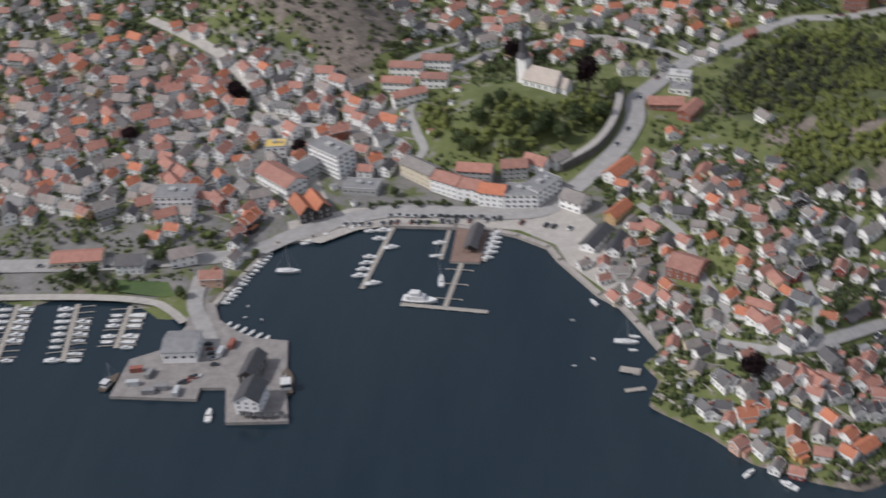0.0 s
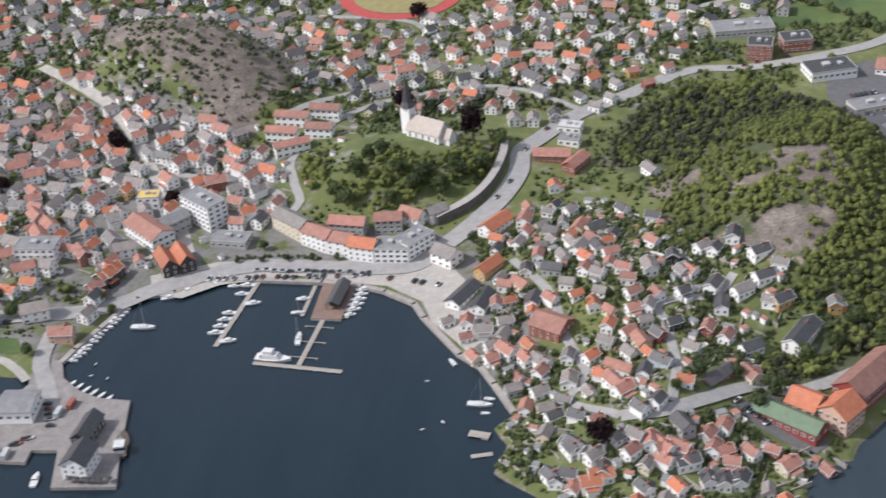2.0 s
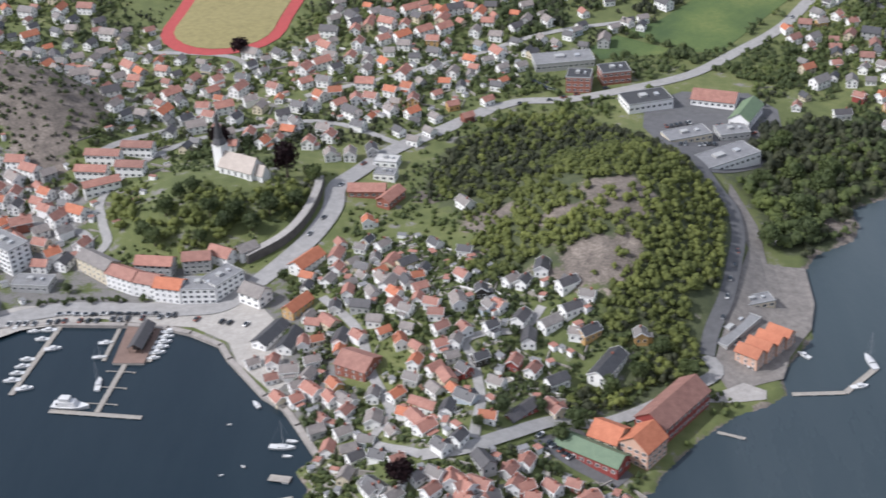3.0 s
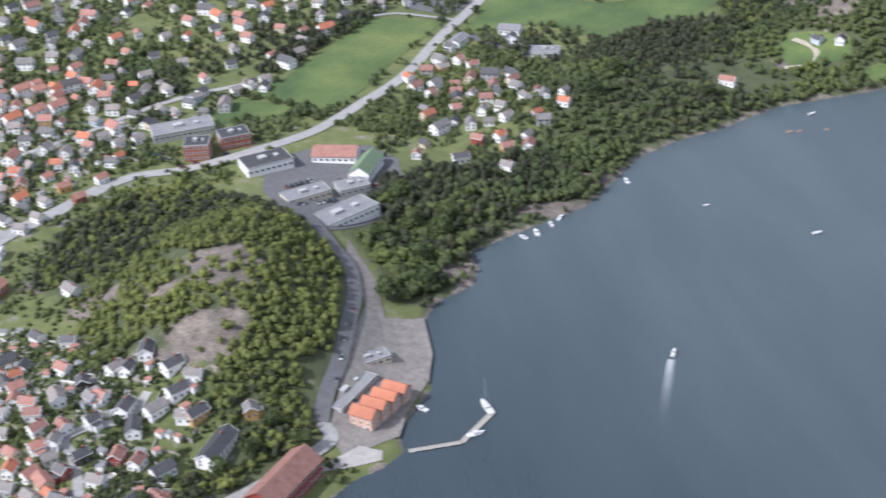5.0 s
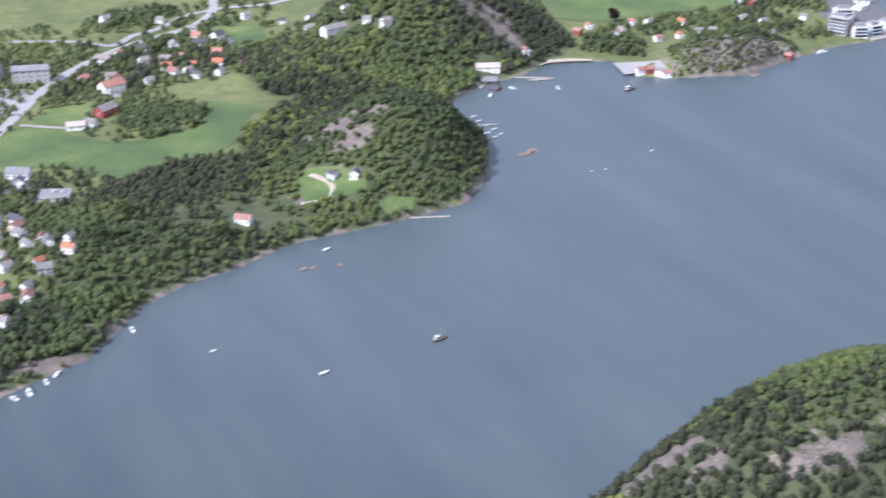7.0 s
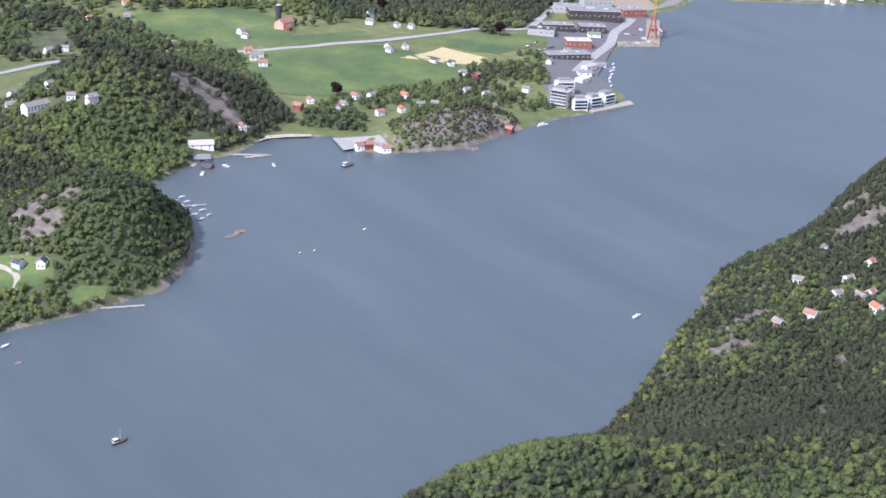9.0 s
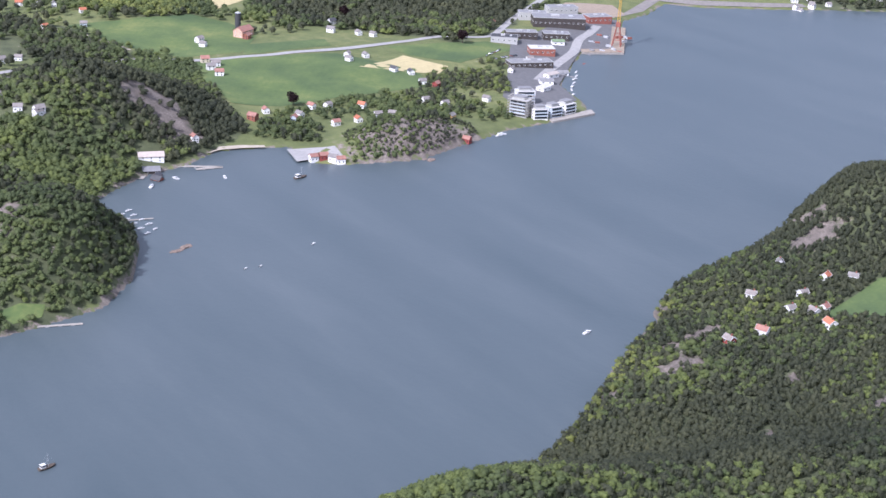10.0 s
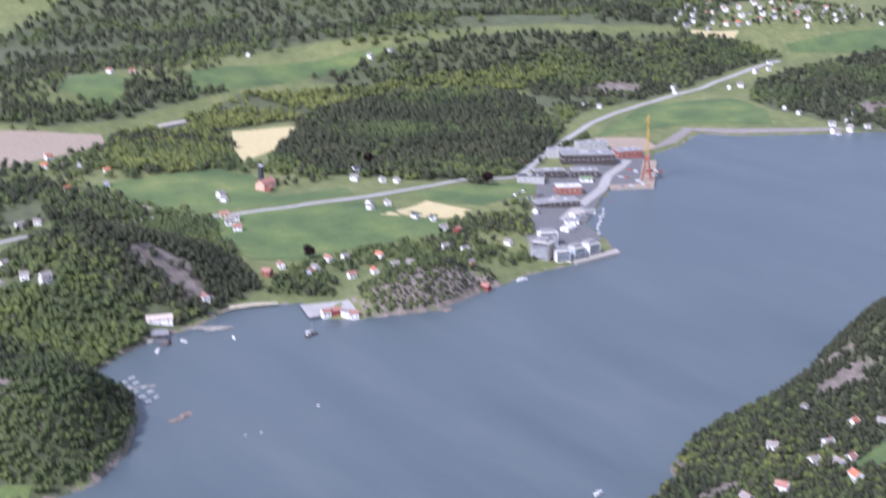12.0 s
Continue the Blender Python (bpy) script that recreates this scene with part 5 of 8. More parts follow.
COVE_VILLAGE = [
    (795, 1006, -52, 'l', 'red', 'white'), (788, 984, 44, 'l', 'black', 'brick'), (927, 960, -16, 'm', 'red', 'red'), (936, 948, -19, 'm', 'red', 'white'),
    (849, 1039, -95, 'm', 'red', 'white'), (924, 1074, -63, 'l', 'red', 'brick'), (964, 1229, -14, 'l', 'grey', 'white'), (961, 1206, -24, 'l', 'red', 'white'),
    (1001, 1317, -57, 'm', 'grey', 'white'), (1057, 1325, 35, 'l', 'red', 'brick'), (1158, 1318, -54, 'l', 'grey', 'white'), (1182, 1299, -93, 'm', 'grey', 'white'),
    (1194, 1288, -75, 'm', 'grey', 'white'), (1106, 1200, -72, 'm', 'grey', 'white'), (1134, 1212, -99, 'm', 'grey', 'white'), (1130, 1154, -75, 'm', 'black', 'white'),
    (1142, 1141, -104, 'm', 'black', 'white'), (1132, 1107, -15, 'm', 'grey', 'white'), (1138, 1092, 24, 'm', 'red', 'red'), (1098, 1054, -7, 'm', 'grey', 'white'),
    (1109, 1038, 0, 'm', 'grey', 'white'), (1085, 996, 19, 'm', 'grey', 'ochre'), (1157, 1036, -71, 'm', 'grey', 'white'), (983, 1030, -1, 'm', 'red', 'white'),
    (1004, 1026, -96, 'm', 'orange', 'white'), (968, 1067, -76, 'm', 'grey', 'white'),
]
COVE_VILLAGE_EAST = [
    (990, 1083, -73, 'm', 'red', 'white'), (1004, 1077, 18, 'm', 'grey', 'white'), (1030, 1060, -64, 'm', 'orange', 'white'), (1041, 1026, -53, 'm', 'grey', 'white'),
    (1027, 1029, -11, 'm', 'grey', 'white'), (958, 1060, 43, 'm', 'red', 'blue'), (945, 1088, -102, 'm', 'red', 'white'), (1116, 1219, 38, 'm', 'grey', 'white'),
    (1067, 948, -66, 'm', 'red', 'red'), (1864, 1233, -79, 'l', 'grey', 'white'), (1838, 1230, -89, 'm', 'grey', 'white'), (1892, 1228, -20, 'm', 'grey', 'white'),
    (1984, 1216, -13, 'm', 'grey', 'white'), (876, 1431, 20, 'm', 'orange', 'white'), (916, 1424, -22, 'm', 'grey', 'blue'), (724, 1062, 18, 'm', 'grey', 'white'),
    (1275, 1133, 19, 'm', 'grey', 'white'), (1303, 1148, -18, 'm', 'grey', 'white'), (1252, 1117, 38, 'm', 'grey', 'white'), (1484, 1344, -24, 'm', 'grey', 'white'),
    (1372, 1302, 20, 'm', 'red', 'white'),
]
ISLAND_HOMES = [
    (947, 501, -71, 'm', 'red', 'white'), (990, 486, -105, 'm', 'orange', 'white'), (989, 516, -4, 's', 'grey', 'white'), (1016, 529, -5, 's', 'grey', 'white'),
    (1053, 541, 15, 's', 'orange', 'white'), (1046, 574, 49, 's', 'grey', 'white'), (998, 505, -96, 's', 'grey', 'white'), (987, 546, -57, 's', 'grey', 'white'),
    (1067, 530, -55, 's', 'grey', 'grey'), (922, 504, -93, 's', 'grey', 'red'), (1008, 505, 15, 's', 'red', 'white'), (489, 409, 30, 's', 'orange', 'white'),
]
FAR_HAMLETS = [
    (1101, 1872, -59, 'l', 'red', 'white'), (1126, 1854, -17, 'l', 'red', 'white'), (1333, 2299, -56, 'm', 'grey', 'blue'), (1415, 2519, 19, 'm', 'grey', 'white'),
    (1254, 1939, -67, 'm', 'grey', 'white'), (1326, 1900, 45, 'm', 'grey', 'white'), (1525, 1827, 22, 'm', 'grey', 'white'), (1490, 1826, -75, 'l', 'grey', 'white'),
    (2133, 1814, -96, 'm', 'grey', 'white'), (2191, 1840, -66, 'm', 'grey', 'white'), (2227, 1834, -61, 'm', 'grey', 'white'), (2207, 1752, -2, 'm', 'grey', 'white'),
    (2286, 1803, -57, 'm', 'grey', 'white'), (2301, 1703, 28, 'l', 'red', 'white'), (2381, 1710, -53, 'm', 'grey', 'white'), (2465, 1680, -52, 'm', 'grey', 'white'),
    (2842, 2060, 2, 'm', 'grey', 'white'), (1830, 1530, 30, 'm', 'grey', 'white'), (1919, 1509, 43, 'm', 'grey', 'white'), (1946, 1513, -14, 'm', 'grey', 'white'),
    (2061, 1565, -4, 'm', 'grey', 'white'), (1839, 1240, 21, 'm', 'grey', 'white'), (1872, 1240, -60, 'm', 'grey', 'white'), (1085, 2211, 41, 'l', 'orange', 'white'),
    (890, 1540, -18, 'l', 'orange', 'white'), (938, 1478, -10, 'm', 'orange', 'white'),
]
JUNCTION_HOMES = [
    (533, 1249, 20, 'l', 'grey', 'white'), (580, 1239, -30, 'm', 'grey', 'white'), (657, 1222, 10, 'l', 'grey', 'white'), (679, 1188, -20, 'm', 'black', 'white'), (688, 1140, 30, 'l', 'grey', 'white'),
    (674, 1106, -10, 'l', 'grey', 'white'), (686, 1083, 15, 'x', 'grey', 'white'), (713, 1075, -25, 'm', 'grey', 'white'), (741, 1219, 40, 'm', 'black', 'white'), (533, 1126, 10, 'l', 'grey', 'white'),
    (546, 1106, -15, 'l', 'orange', 'white'), (560, 1091, 25, 'm', 'grey', 'white'), (495, 1086, -20, 'l', 'grey', 'white'), (478, 1054, 30, 'm', 'red', 'white'), (709, 1111, 20, 'm', 'grey', 'white'),
    (790, 1325, 12, 'l', 'grey', 'white'), (810, 1333, -30, 'm', 'grey', 'white'), (765, 1244, 45, 'm', 'grey', 'white'), (726, 1064, 10, 'l', 'grey', 'white'), (353, 1058, -15, 'l', 'orange', 'white'),
    (346, 1092, 5, 'x', 'grey', 'white'), (337, 1146, -20, 'l', 'orange', 'white'), (366, 1068, 40, 'm', 'red', 'white'), (1005, 1333, 20, 'l', 'grey', 'white'), (974, 1238, -15, 'l', 'grey', 'white'), (972, 1257, -15, 'l', 'red', 'cream'),
]
BAY_HAMLET = [
    (1851, 1556, 20, 'l', 'grey', 'white'), (1941, 1507, -40, 'l', 'grey', 'white'), (2030, 1563, 15, 'l', 'grey', 'white'), (2096, 1596, -20, 'l', 'grey', 'white'), (1886, 1368, 30, 'm', 'grey', 'white'),
    (1872, 1329, 10, 'm', 'grey', 'white'), (1862, 1262, -30, 'l', 'grey', 'white'), (1891, 1260, 25, 'l', 'grey', 'white'), (1936, 1289, 50, 'm', 'grey', 'white'), (2009, 1249, -10, 'l', 'grey', 'white'),
    (1657, 1527, 20, 'm', 'grey', 'white'), (1670, 1512, -40, 'm', 'grey', 'white'), (908, 1578, 15, 'l', 'orange', 'white'), (910, 1530, 20, 'm', 'grey', 'white'), (922, 1520, 70, 'm', 'grey', 'white'), (1183, 1356, 5, 'l', 'black', 'white'),
]
DISTRICTS = {"road junction": JUNCTION_HOMES, "far bay": BAY_HAMLET, "old town west": OLD_TOWN_WEST, "old town south": OLD_TOWN_SOUTH, "hillside west": HILLSIDE_WEST, "church slope": CHURCH_SLOPE, "north street": NORTH_STREET, "school slope": SCHOOL_SLOPE, "under hill": UNDER_HILL, "upper hill": UPPER_HILL, "east quay upper": EAST_QUAY_UPPER, "east quay lower": EAST_QUAY_LOWER, "point": POINT, "harbour west": HARBOUR_WEST, "harbour west row": HARBOUR_WEST_ROW, "bay villas": BAY_VILLAS, "north suburb": NORTH_SUBURB, "valley farms": VALLEY_FARMS, "cove village": COVE_VILLAGE, "cove village east": COVE_VILLAGE_EAST, "island homes": ISLAND_HOMES, "far hamlets": FAR_HAMLETS}
NEAR = ("point", "east quay lower")
COTTAGES = ("under hill", "upper hill", "east quay upper", "east quay lower", "point", "island homes", "bay villas")
FAR = ("road junction", "far bay", "hillside west", "school slope", "north suburb", "valley farms", "cove village", "cove village east", "far hamlets")
BUILT = []          # x, y and half length of all that stands on the land
KEEP_CLEAR = []     # plans of roads and large buildings


def place_houses():
    rng = random.Random(11)
    for district, rows in DISTRICTS.items():
        rows = [r for r in rows if not any(within(r[0], r[1], ring) for ring in KEEP_CLEAR + [BARE_HILL])]
        BUILT.extend((r[0], r[1], SIZES[r[3]][0] / 2) for r in rows)
        if district in FAR:
            rows = [(x, y, turn, {"m": "c", "l": "m"}.get(size, size), roof, wall) for x, y, turn, size, roof, wall in rows]
            house_cluster("far_houses", rows, f"scattered wooden houses of the {district}")
            continue
        for x, y, turn, size, roof, wall in rows:
            if district in COTTAGES:
                size = {"m": "c", "l": "d"}.get(size, size)
            variant = rng.choice((0, 0, 1, 2)) if size in "mlcd" else 0
            house(x, y, turn, size, roof, wall, district in NEAR, district, variant)


# ---- joined houses of the far quarters ----
def unit_house(size):
    """Corners, triangles and what each is made of, for one plain house."""
    length, width, height, rise = SIZES[size]
    made = []
    for kind in ("wall", "roof", "glass"):
        bm = bmesh.new()
        if kind == "wall":
            gable_walls(bm, length, width, height, rise)
        elif kind == "roof":
            gable_roof(bm, length, width, height, rise)
        else:
            for p in window_places(length, width, height, rise):
                box(bm, -0.5, 0.5, -0.02, 0.05, -0.65, 0.65, p)
        bmesh.ops.triangulate(bm, faces=bm.faces)
        bm.verts.index_update()
        made.append((np.array([v.co for v in bm.verts]), np.array([[v.index for v in f.verts] for f in bm.faces])))
        bm.free()
    return made


UNIT_HOUSES = {size: unit_house(size) for size in SIZES}


def house_cluster(name, rows, label):
    slots = ["glass"]
    verts, faces, index, start = [], [], [], 0
    heights = land([r[0] for r in rows], [r[1] for r in rows])[0]
    for (x, y, turn, size, roof, wall), z in zip(rows, heights):
        a = radians(turn)
        for (v, f), stuff in zip(UNIT_HOUSES[size], (wall, "roof_" + roof, "glass")):
            if stuff not in slots:
                slots.append(stuff)
            verts.append(np.stack([x + v[:, 0] * math.cos(a) - v[:, 1] * math.sin(a), y + v[:, 0] * math.sin(a) + v[:, 1] * math.cos(a), v[:, 2] + z], -1))
            faces.append(f + start)
            index.append(np.full(len(f), slots.index(stuff)))
            start += len(v)
    mesh = from_arrays(name, np.concatenate(verts), np.concatenate(faces), "glass")
    for stuff in slots[1:]:
        mesh.materials.append(M[stuff])
    mesh.polygons.foreach_set("material_index", np.concatenate(index).astype(np.int32))
    tagged(share(name, mesh, None), label, "houses", kind="stuff")


def line_distance(x, y, line):
    """Distance of a point to a road line."""
    p = Vector((x, y))
    best = 1e9
    for a, b in zip(line, line[1:]):
        a, b = Vector(a), Vector(b)
        k = max(0, min(1, (p - a).dot(b - a) / (b - a).length_squared))
        best = min(best, (p - a - (b - a) * k).length)
    return best


def on_road(x, y, room):
    return any(line_distance(x, y, line) < wide / 2 + room for line, wide, _, _ in ROAD_LINES.values())


def infill(plan, spacing, seed, roofs, walls=("white",) * 6 + ("cream", "grey"), sizes=("m", "m", "l", "s"), room=10.5):
    """Houses that fill a quarter between those already set."""
    rng = random.Random(seed)
    xs, ys = [p[0] for p in plan], [p[1] for p in plan]
    rows = []
    for gx in np.arange(min(xs), max(xs), spacing):
        for gy in np.arange(min(ys), max(ys), spacing):
            x, y = gx + rng.uniform(-0.3, 0.3) * spacing, gy + rng.uniform(-0.3, 0.3) * spacing
            size, roof, wall, turn = rng.choice(sizes), rng.choice(roofs), rng.choice(walls), rng.choice((30, -55, 75, -20)) + rng.uniform(-12, 12)
            if not within(x, y, plan) or on_road(x, y, 4.5) or any((x - bx) ** 2 + (y - by) ** 2 < max(room, br + 3.4) ** 2 for bx, by, br in BUILT):
                continue
            if any(within(x, y, ring) for ring in KEEP_CLEAR + [BARE_HILL]):
                continue
            BUILT.append((x, y, SIZES[size][0] / 2))
            rows.append((x, y, turn, size, roof, wall))
    return rows


# ---- large buildings ----
def large(name, label, category, plan, height, floors, wall, roof, rise=0.0, window="wide", base=None, group=""):
    """A large building: walls, a gabled or flat roof with a parapet, and a window of its own for every opening."""
    x, y, turn, length, width = plan
    top = new(name)
    z = (min(ground(x + a, y + b) for a in (-6, 0, 6) for b in (-6, 0, 6)) if base is None else base) + 0.3
    top.matrix_basis = pose(x, y, z, 0, 0, turn)
    tagged(top, label, category, group)
    walls, cover = bmesh.new(), bmesh.new()
    if rise:
        gable_walls(walls, length, width, height, rise)
        gable_roof(cover, length, width, height, rise, over=0.6, thick=0.3)
        part("wall", walls, wall, top)
        part("roof", cover, roof, top)
    else:
        box(walls, -length / 2, length / 2, -width / 2, width / 2, -5, height)
        box(cover, -length / 2 + 0.3, length / 2 - 0.3, -width / 2 + 0.3, width / 2 - 0.3, height, height + 0.15)
        edge = bmesh.new()
        for x0, x1, y0, y1 in ((-length / 2 - 0.1, length / 2 + 0.1, -width / 2 - 0.1, -width / 2 + 0.22), (-length / 2 - 0.1, length / 2 + 0.1, width / 2 - 0.22, width / 2 + 0.1),
                               (-length / 2 - 0.1, -length / 2 + 0.22, -width / 2 + 0.22, width / 2 - 0.22), (length / 2 - 0.22, length / 2 + 0.1, -width / 2 + 0.22, width / 2 - 0.22)):
            box(edge, x0, x1, y0, y1, height - 0.25, height + 0.4)
        plant = bmesh.new()
        box(plant, -length * 0.14, length * 0.02, -width * 0.1, width * 0.14, height + 0.15, height + 1.6)
        vent = bmesh.new()
        box(vent, length * 0.2, length * 0.28, -width * 0.1, width * 0.1, height + 0.15, height + 1.2)
        part("vent", vent, "metal", top)
        part("wall", walls, wall, top)
        part("roof", cover, roof, top)
        part("parapet", edge, "grey", top)
        part("roof_plant", plant, "grey", top)
    glass = WIDE_WINDOW if window == "wide" else WINDOW
    storey = height / max(floors, 1)
    for f in range(floors):
        h = f * storey + storey * 0.52
        for span, off, ways in ((length, width / 2, (0, 180)), (width, length / 2, (-90, 90))):
            n = max(1, int(span / (3.4 if y < 950 else 5.5)))
            for i in range(n):
                s = -span / 2 + (i + 0.5) * span / n
                for a in ways:
                    share("window", glass, None, top, m=pose(0, 0, 0, 0, 0, a) @ pose(s, off, h))
    BUILT.append((x, y, max(length, width) / 2))
    c, s = math.cos(radians(turn)), math.sin(radians(turn))
    KEEP_CLEAR.append([(x + (a * (length / 2 + 4)) * c - (b * (width / 2 + 4)) * s, y + (a * (length / 2 + 4)) * s + (b * (width / 2 + 4)) * c) for a, b in ((-1, -1), (1, -1), (1, 1), (-1, 1))])
    return top


QUAY = 1.6


def build_large():
    large("hotel", "white five-storey hotel block with ribbon windows", "hotel", (-148, 592, -38, 24, 13), 14, 5, "white", "felt")
    for i, (plan, wall, roof) in enumerate((((-97, 579, -39, 23, 10), "cream", "roof_grey"), ((-81, 567, -30, 17, 10), "white", "roof_red"), ((-68, 561, -20, 13.5, 10), "white", "roof_red"), ((-56, 556, -15, 14, 10), "white", "roof_orange"))):
        large("row_house", f"{'cream' if wall == 'cream' else 'white'} three-storey harbour row house with a {'grey' if 'grey' in roof else 'orange' if 'orange' in roof else 'red'} roof", "row house", plan, 8.5, 3, wall, roof, 2.8, "narrow", group="harbour row")
    large("office_block", "white modern flat-roofed block with long windows", "office building", (-41, 555, -2, 17.5, 12), 8.5, 3, "white", "felt")
    large("office_block", "white modern block turning the street corner", "office building", (-31, 561, 51, 18.5, 12), 8.5, 3, "white", "felt")
    large("town_house", "grey town house with a red roof behind the row", "town house", (-67, 576, -9, 19, 9), 8, 3, "grey", "roof_red", 2.6)
    large("town_house", "grey town house with a red roof behind the row", "town house", (-46, 578, 3, 14, 9), 8, 3, "grey", "roof_red", 2.6)
    large("market_hall", "low market hall with a flat grey roof", "hall", (-129, 570, -8, 20, 11), 4, 1, "grey", "felt")
    large("town_house", "white villa with a grey slate roof at the corner", "villa", (-13, 549, -34, 13, 10), 6.5, 2, "white", "roof_grey", 3.2)
    large("kiosk", "white flat-roofed filling station", "shop", (46, 674, -14, 13.5, 9), 4, 1, "white", "roof_white")
    large("kiosk", "white flat-roofed shop beside the main road", "shop", (46, 658, -13, 12, 8), 4.5, 1, "white", "felt")
    large("department_store", "white store with a weathered red roof", "shop", (-174, 574, -42, 28, 14), 7.5, 2, "white", "roof_red", 3.0)
    large("town_house", "grey gabled wing behind the store", "town house", (-163, 583, 48, 15, 10), 7.5, 2, "grey", "felt", 2.6)
    large("shop", "small shop under a yellow sheet roof", "shop", (-183, 607, 3, 12, 9), 7, 2, "white", "roof_yellow")
    large("office_block", "white three-storey office block near the quay", "office building", (-228, 554, 0, 22, 13), 9, 3, "white", "felt")
    large("school", "red brick flat-roofed school block", "school", (160, 772, -10, 15, 14), 10, 3, "brick", "felt_dark")
    large("school", "low red brick school wing", "school", (182, 780, 9, 18, 14), 8, 2, "brick", "felt_dark")
    large("school", "long grey flat-roofed school wing", "school", (152, 808, 7, 38, 18), 5, 1, "grey", "felt")
    large("supermarket", "supermarket with a black flat roof and white front", "shop", (198, 745, 15, 28, 18), 6, 1, "white", "felt_dark")
    large("workshop", "low grey flat-roofed workshop", "workshop", (216, 696, 18, 26, 13), 4.5, 1, "cream", "felt")
    large("workshop", "low grey flat-roofed workshop beside the yard", "workshop", (243, 703, 10, 18, 13), 4.5, 1, "grey", "felt")
    large("warehouse", "wide low warehouse with a grey felt roof", "warehouse", (232, 667, 30, 40, 17), 5.5, 1, "white", "felt")
    large("sports_hall", "pale hall with a green sheet roof", "hall", (254, 722, 62, 26, 12), 6, 1, "white", "roof_green", 4)
    large("shop", "long shop with a weathered red roof", "shop", (240, 748, -20, 26, 16), 4.5, 1, "white", "roof_red", 3.5)
    large("brewery_hall", "long red wooden hall with a salmon tile roof", "hall", (178, 447, 50, 34, 15), 8, 2, "red", "roof_red", 5)
    large("brewery", "cream plastered building with an orange roof", "factory", (150, 430, -34, 13, 13), 6.5, 2, "cream", "roof_orange", 4)
    large("brewery", "tall salmon plastered building with an orange roof", "factory", (163, 423, 50, 14, 14), 9, 3, "pink", "roof_orange", 5)
    large("long_barn", "long red wooden barn with a green sheet roof", "barn", (142, 420, -36, 30, 10), 5.5, 1, "red", "roof_green", 3)
    large("red_barn", "red wooden barn with a dark tile roof", "barn", (114, 440, 47, 17, 6), 3.2, 1, "red", "roof_black", 2.0, "narrow")
    large("brick_house", "broad house with a brown-red roof near the quay", "house", (42, 485, -30, 16, 14), 6, 2, "brick", "roof_red", 3.5, "narrow")
    large("boat_shed", "low white shed with a black roof by the harbour", "shed", (-2, 517, 62, 20, 8), 3.5, 1, "white", "roof_black", 2.2, "narrow")
    large("boat_shed", "white harbour shed with a black roof", "shed", (8, 510, 75, 16, 7), 4, 1, "white", "roof_black", 2.4, "narrow")
    large("twin_warehouse", "dark wooden warehouse with an orange tile roof", "warehouse", (-158, 547, -58, 17, 8), 6, 2, "dark", "roof_orange", 3.8, "narrow", group="twin warehouses")
    large("twin_warehouse", "dark wooden warehouse with an orange tile roof", "warehouse", (-150, 551, -58, 17, 8), 6, 2, "dark", "roof_orange", 3.8, "narrow", group="twin warehouses")
    large("long_house", "long house with an orange tile roof above the road", "house", (10, 575, 55, 18, 9), 5, 2, "white", "roof_orange", 3, "narrow")
    large("long_house", "ochre house with an orange tile roof", "house", (9, 537, 55, 15, 7), 5, 2, "ochre", "roof_orange", 2.8, "narrow")
    large("shop", "long low shop with a brown-red roof", "shop", (37, 640, -5, 20, 9), 4.5, 1, "brick", "roof_red", 2.6)
    large("shop", "low brick shop beside the main road", "shop", (50, 632, 60, 16, 8), 4.5, 1, "brick", "roof_red", 2.4)
    large("quay_house", "white wooden quay house with balconies and a dark roof", "house", (-153, 391, 84, 14, 11), 7.5, 3, "white", "roof_black", 3.6, "narrow", QUAY)
    large("quay_shed", "dark wooden quay shed with a black roof", "shed", (-157, 413, 84, 17, 8), 5, 2, "dark", "roof_black", 3.0, "narrow", QUAY)
    large("harbour_hall", "broad pale hall with a blue-grey sheet roof", "hall", (-194, 429, 2, 16, 16), 6, 1, "white", "felt", 1.8, "wide", QUAY)
    large("villa", "white villa with a black hipped roof by the marina", "villa", (-238, 497, 3, 14, 10), 5.5, 2, "white", "roof_black", 3.2, "narrow")
    large("villa", "white wooden house with a grey roof beside the quay road", "villa", (-212, 502, 20, 13, 9), 6, 2, "white", "roof_grey", 3, "narrow")
    large("terminal", "long low building with a brown-red roof", "hall", (-268, 503, 5, 26, 11), 4, 1, "cream", "roof_red", 2.2)
    for i, (x, y) in enumerate(((217, 485), (222.5, 490.5), (228, 496), (233.5, 501.5))):
        large("quay_flat", "salmon waterside flats with a bright orange roof", "flats", (x, y, -40, 11, 7.2), 7.0, 3, "pink", "roof_orange", 2.6, "narrow", group="quay flats")
    large("site_hut", "tan flat-roofed building on the site", "building", (226, 528, 15, 18, 8), 3.5, 1, "cream", "felt")
    large("foundation", "bare concrete foundation walls on the site", "foundation", (212, 507, 50, 30, 14), 2.2, 0, "grey", "felt")
    for plan, h, wall, roof in (((1445, 1268, -32, 62, 26), 12, "dark", "felt"), ((1329, 1225, -40, 30, 18), 7, "grey", "felt_dark"), ((1338, 1171, -28, 28, 18), 8, "brick", "roof_white"), ((1290, 1133, -19, 48, 18), 6, "dark", "felt"), ((1514, 1275, -15, 31, 20), 9, "rust", "felt"), ((1400, 1219, -32, 30, 16), 8, "dark", "felt"), ((1362, 1236, -28, 36, 15), 8, "dark", "felt"), ((1500, 1326, -20, 38, 18), 8, "grey", "felt"), ((1440, 1310, -32, 34, 16), 9, "grey", "felt")):
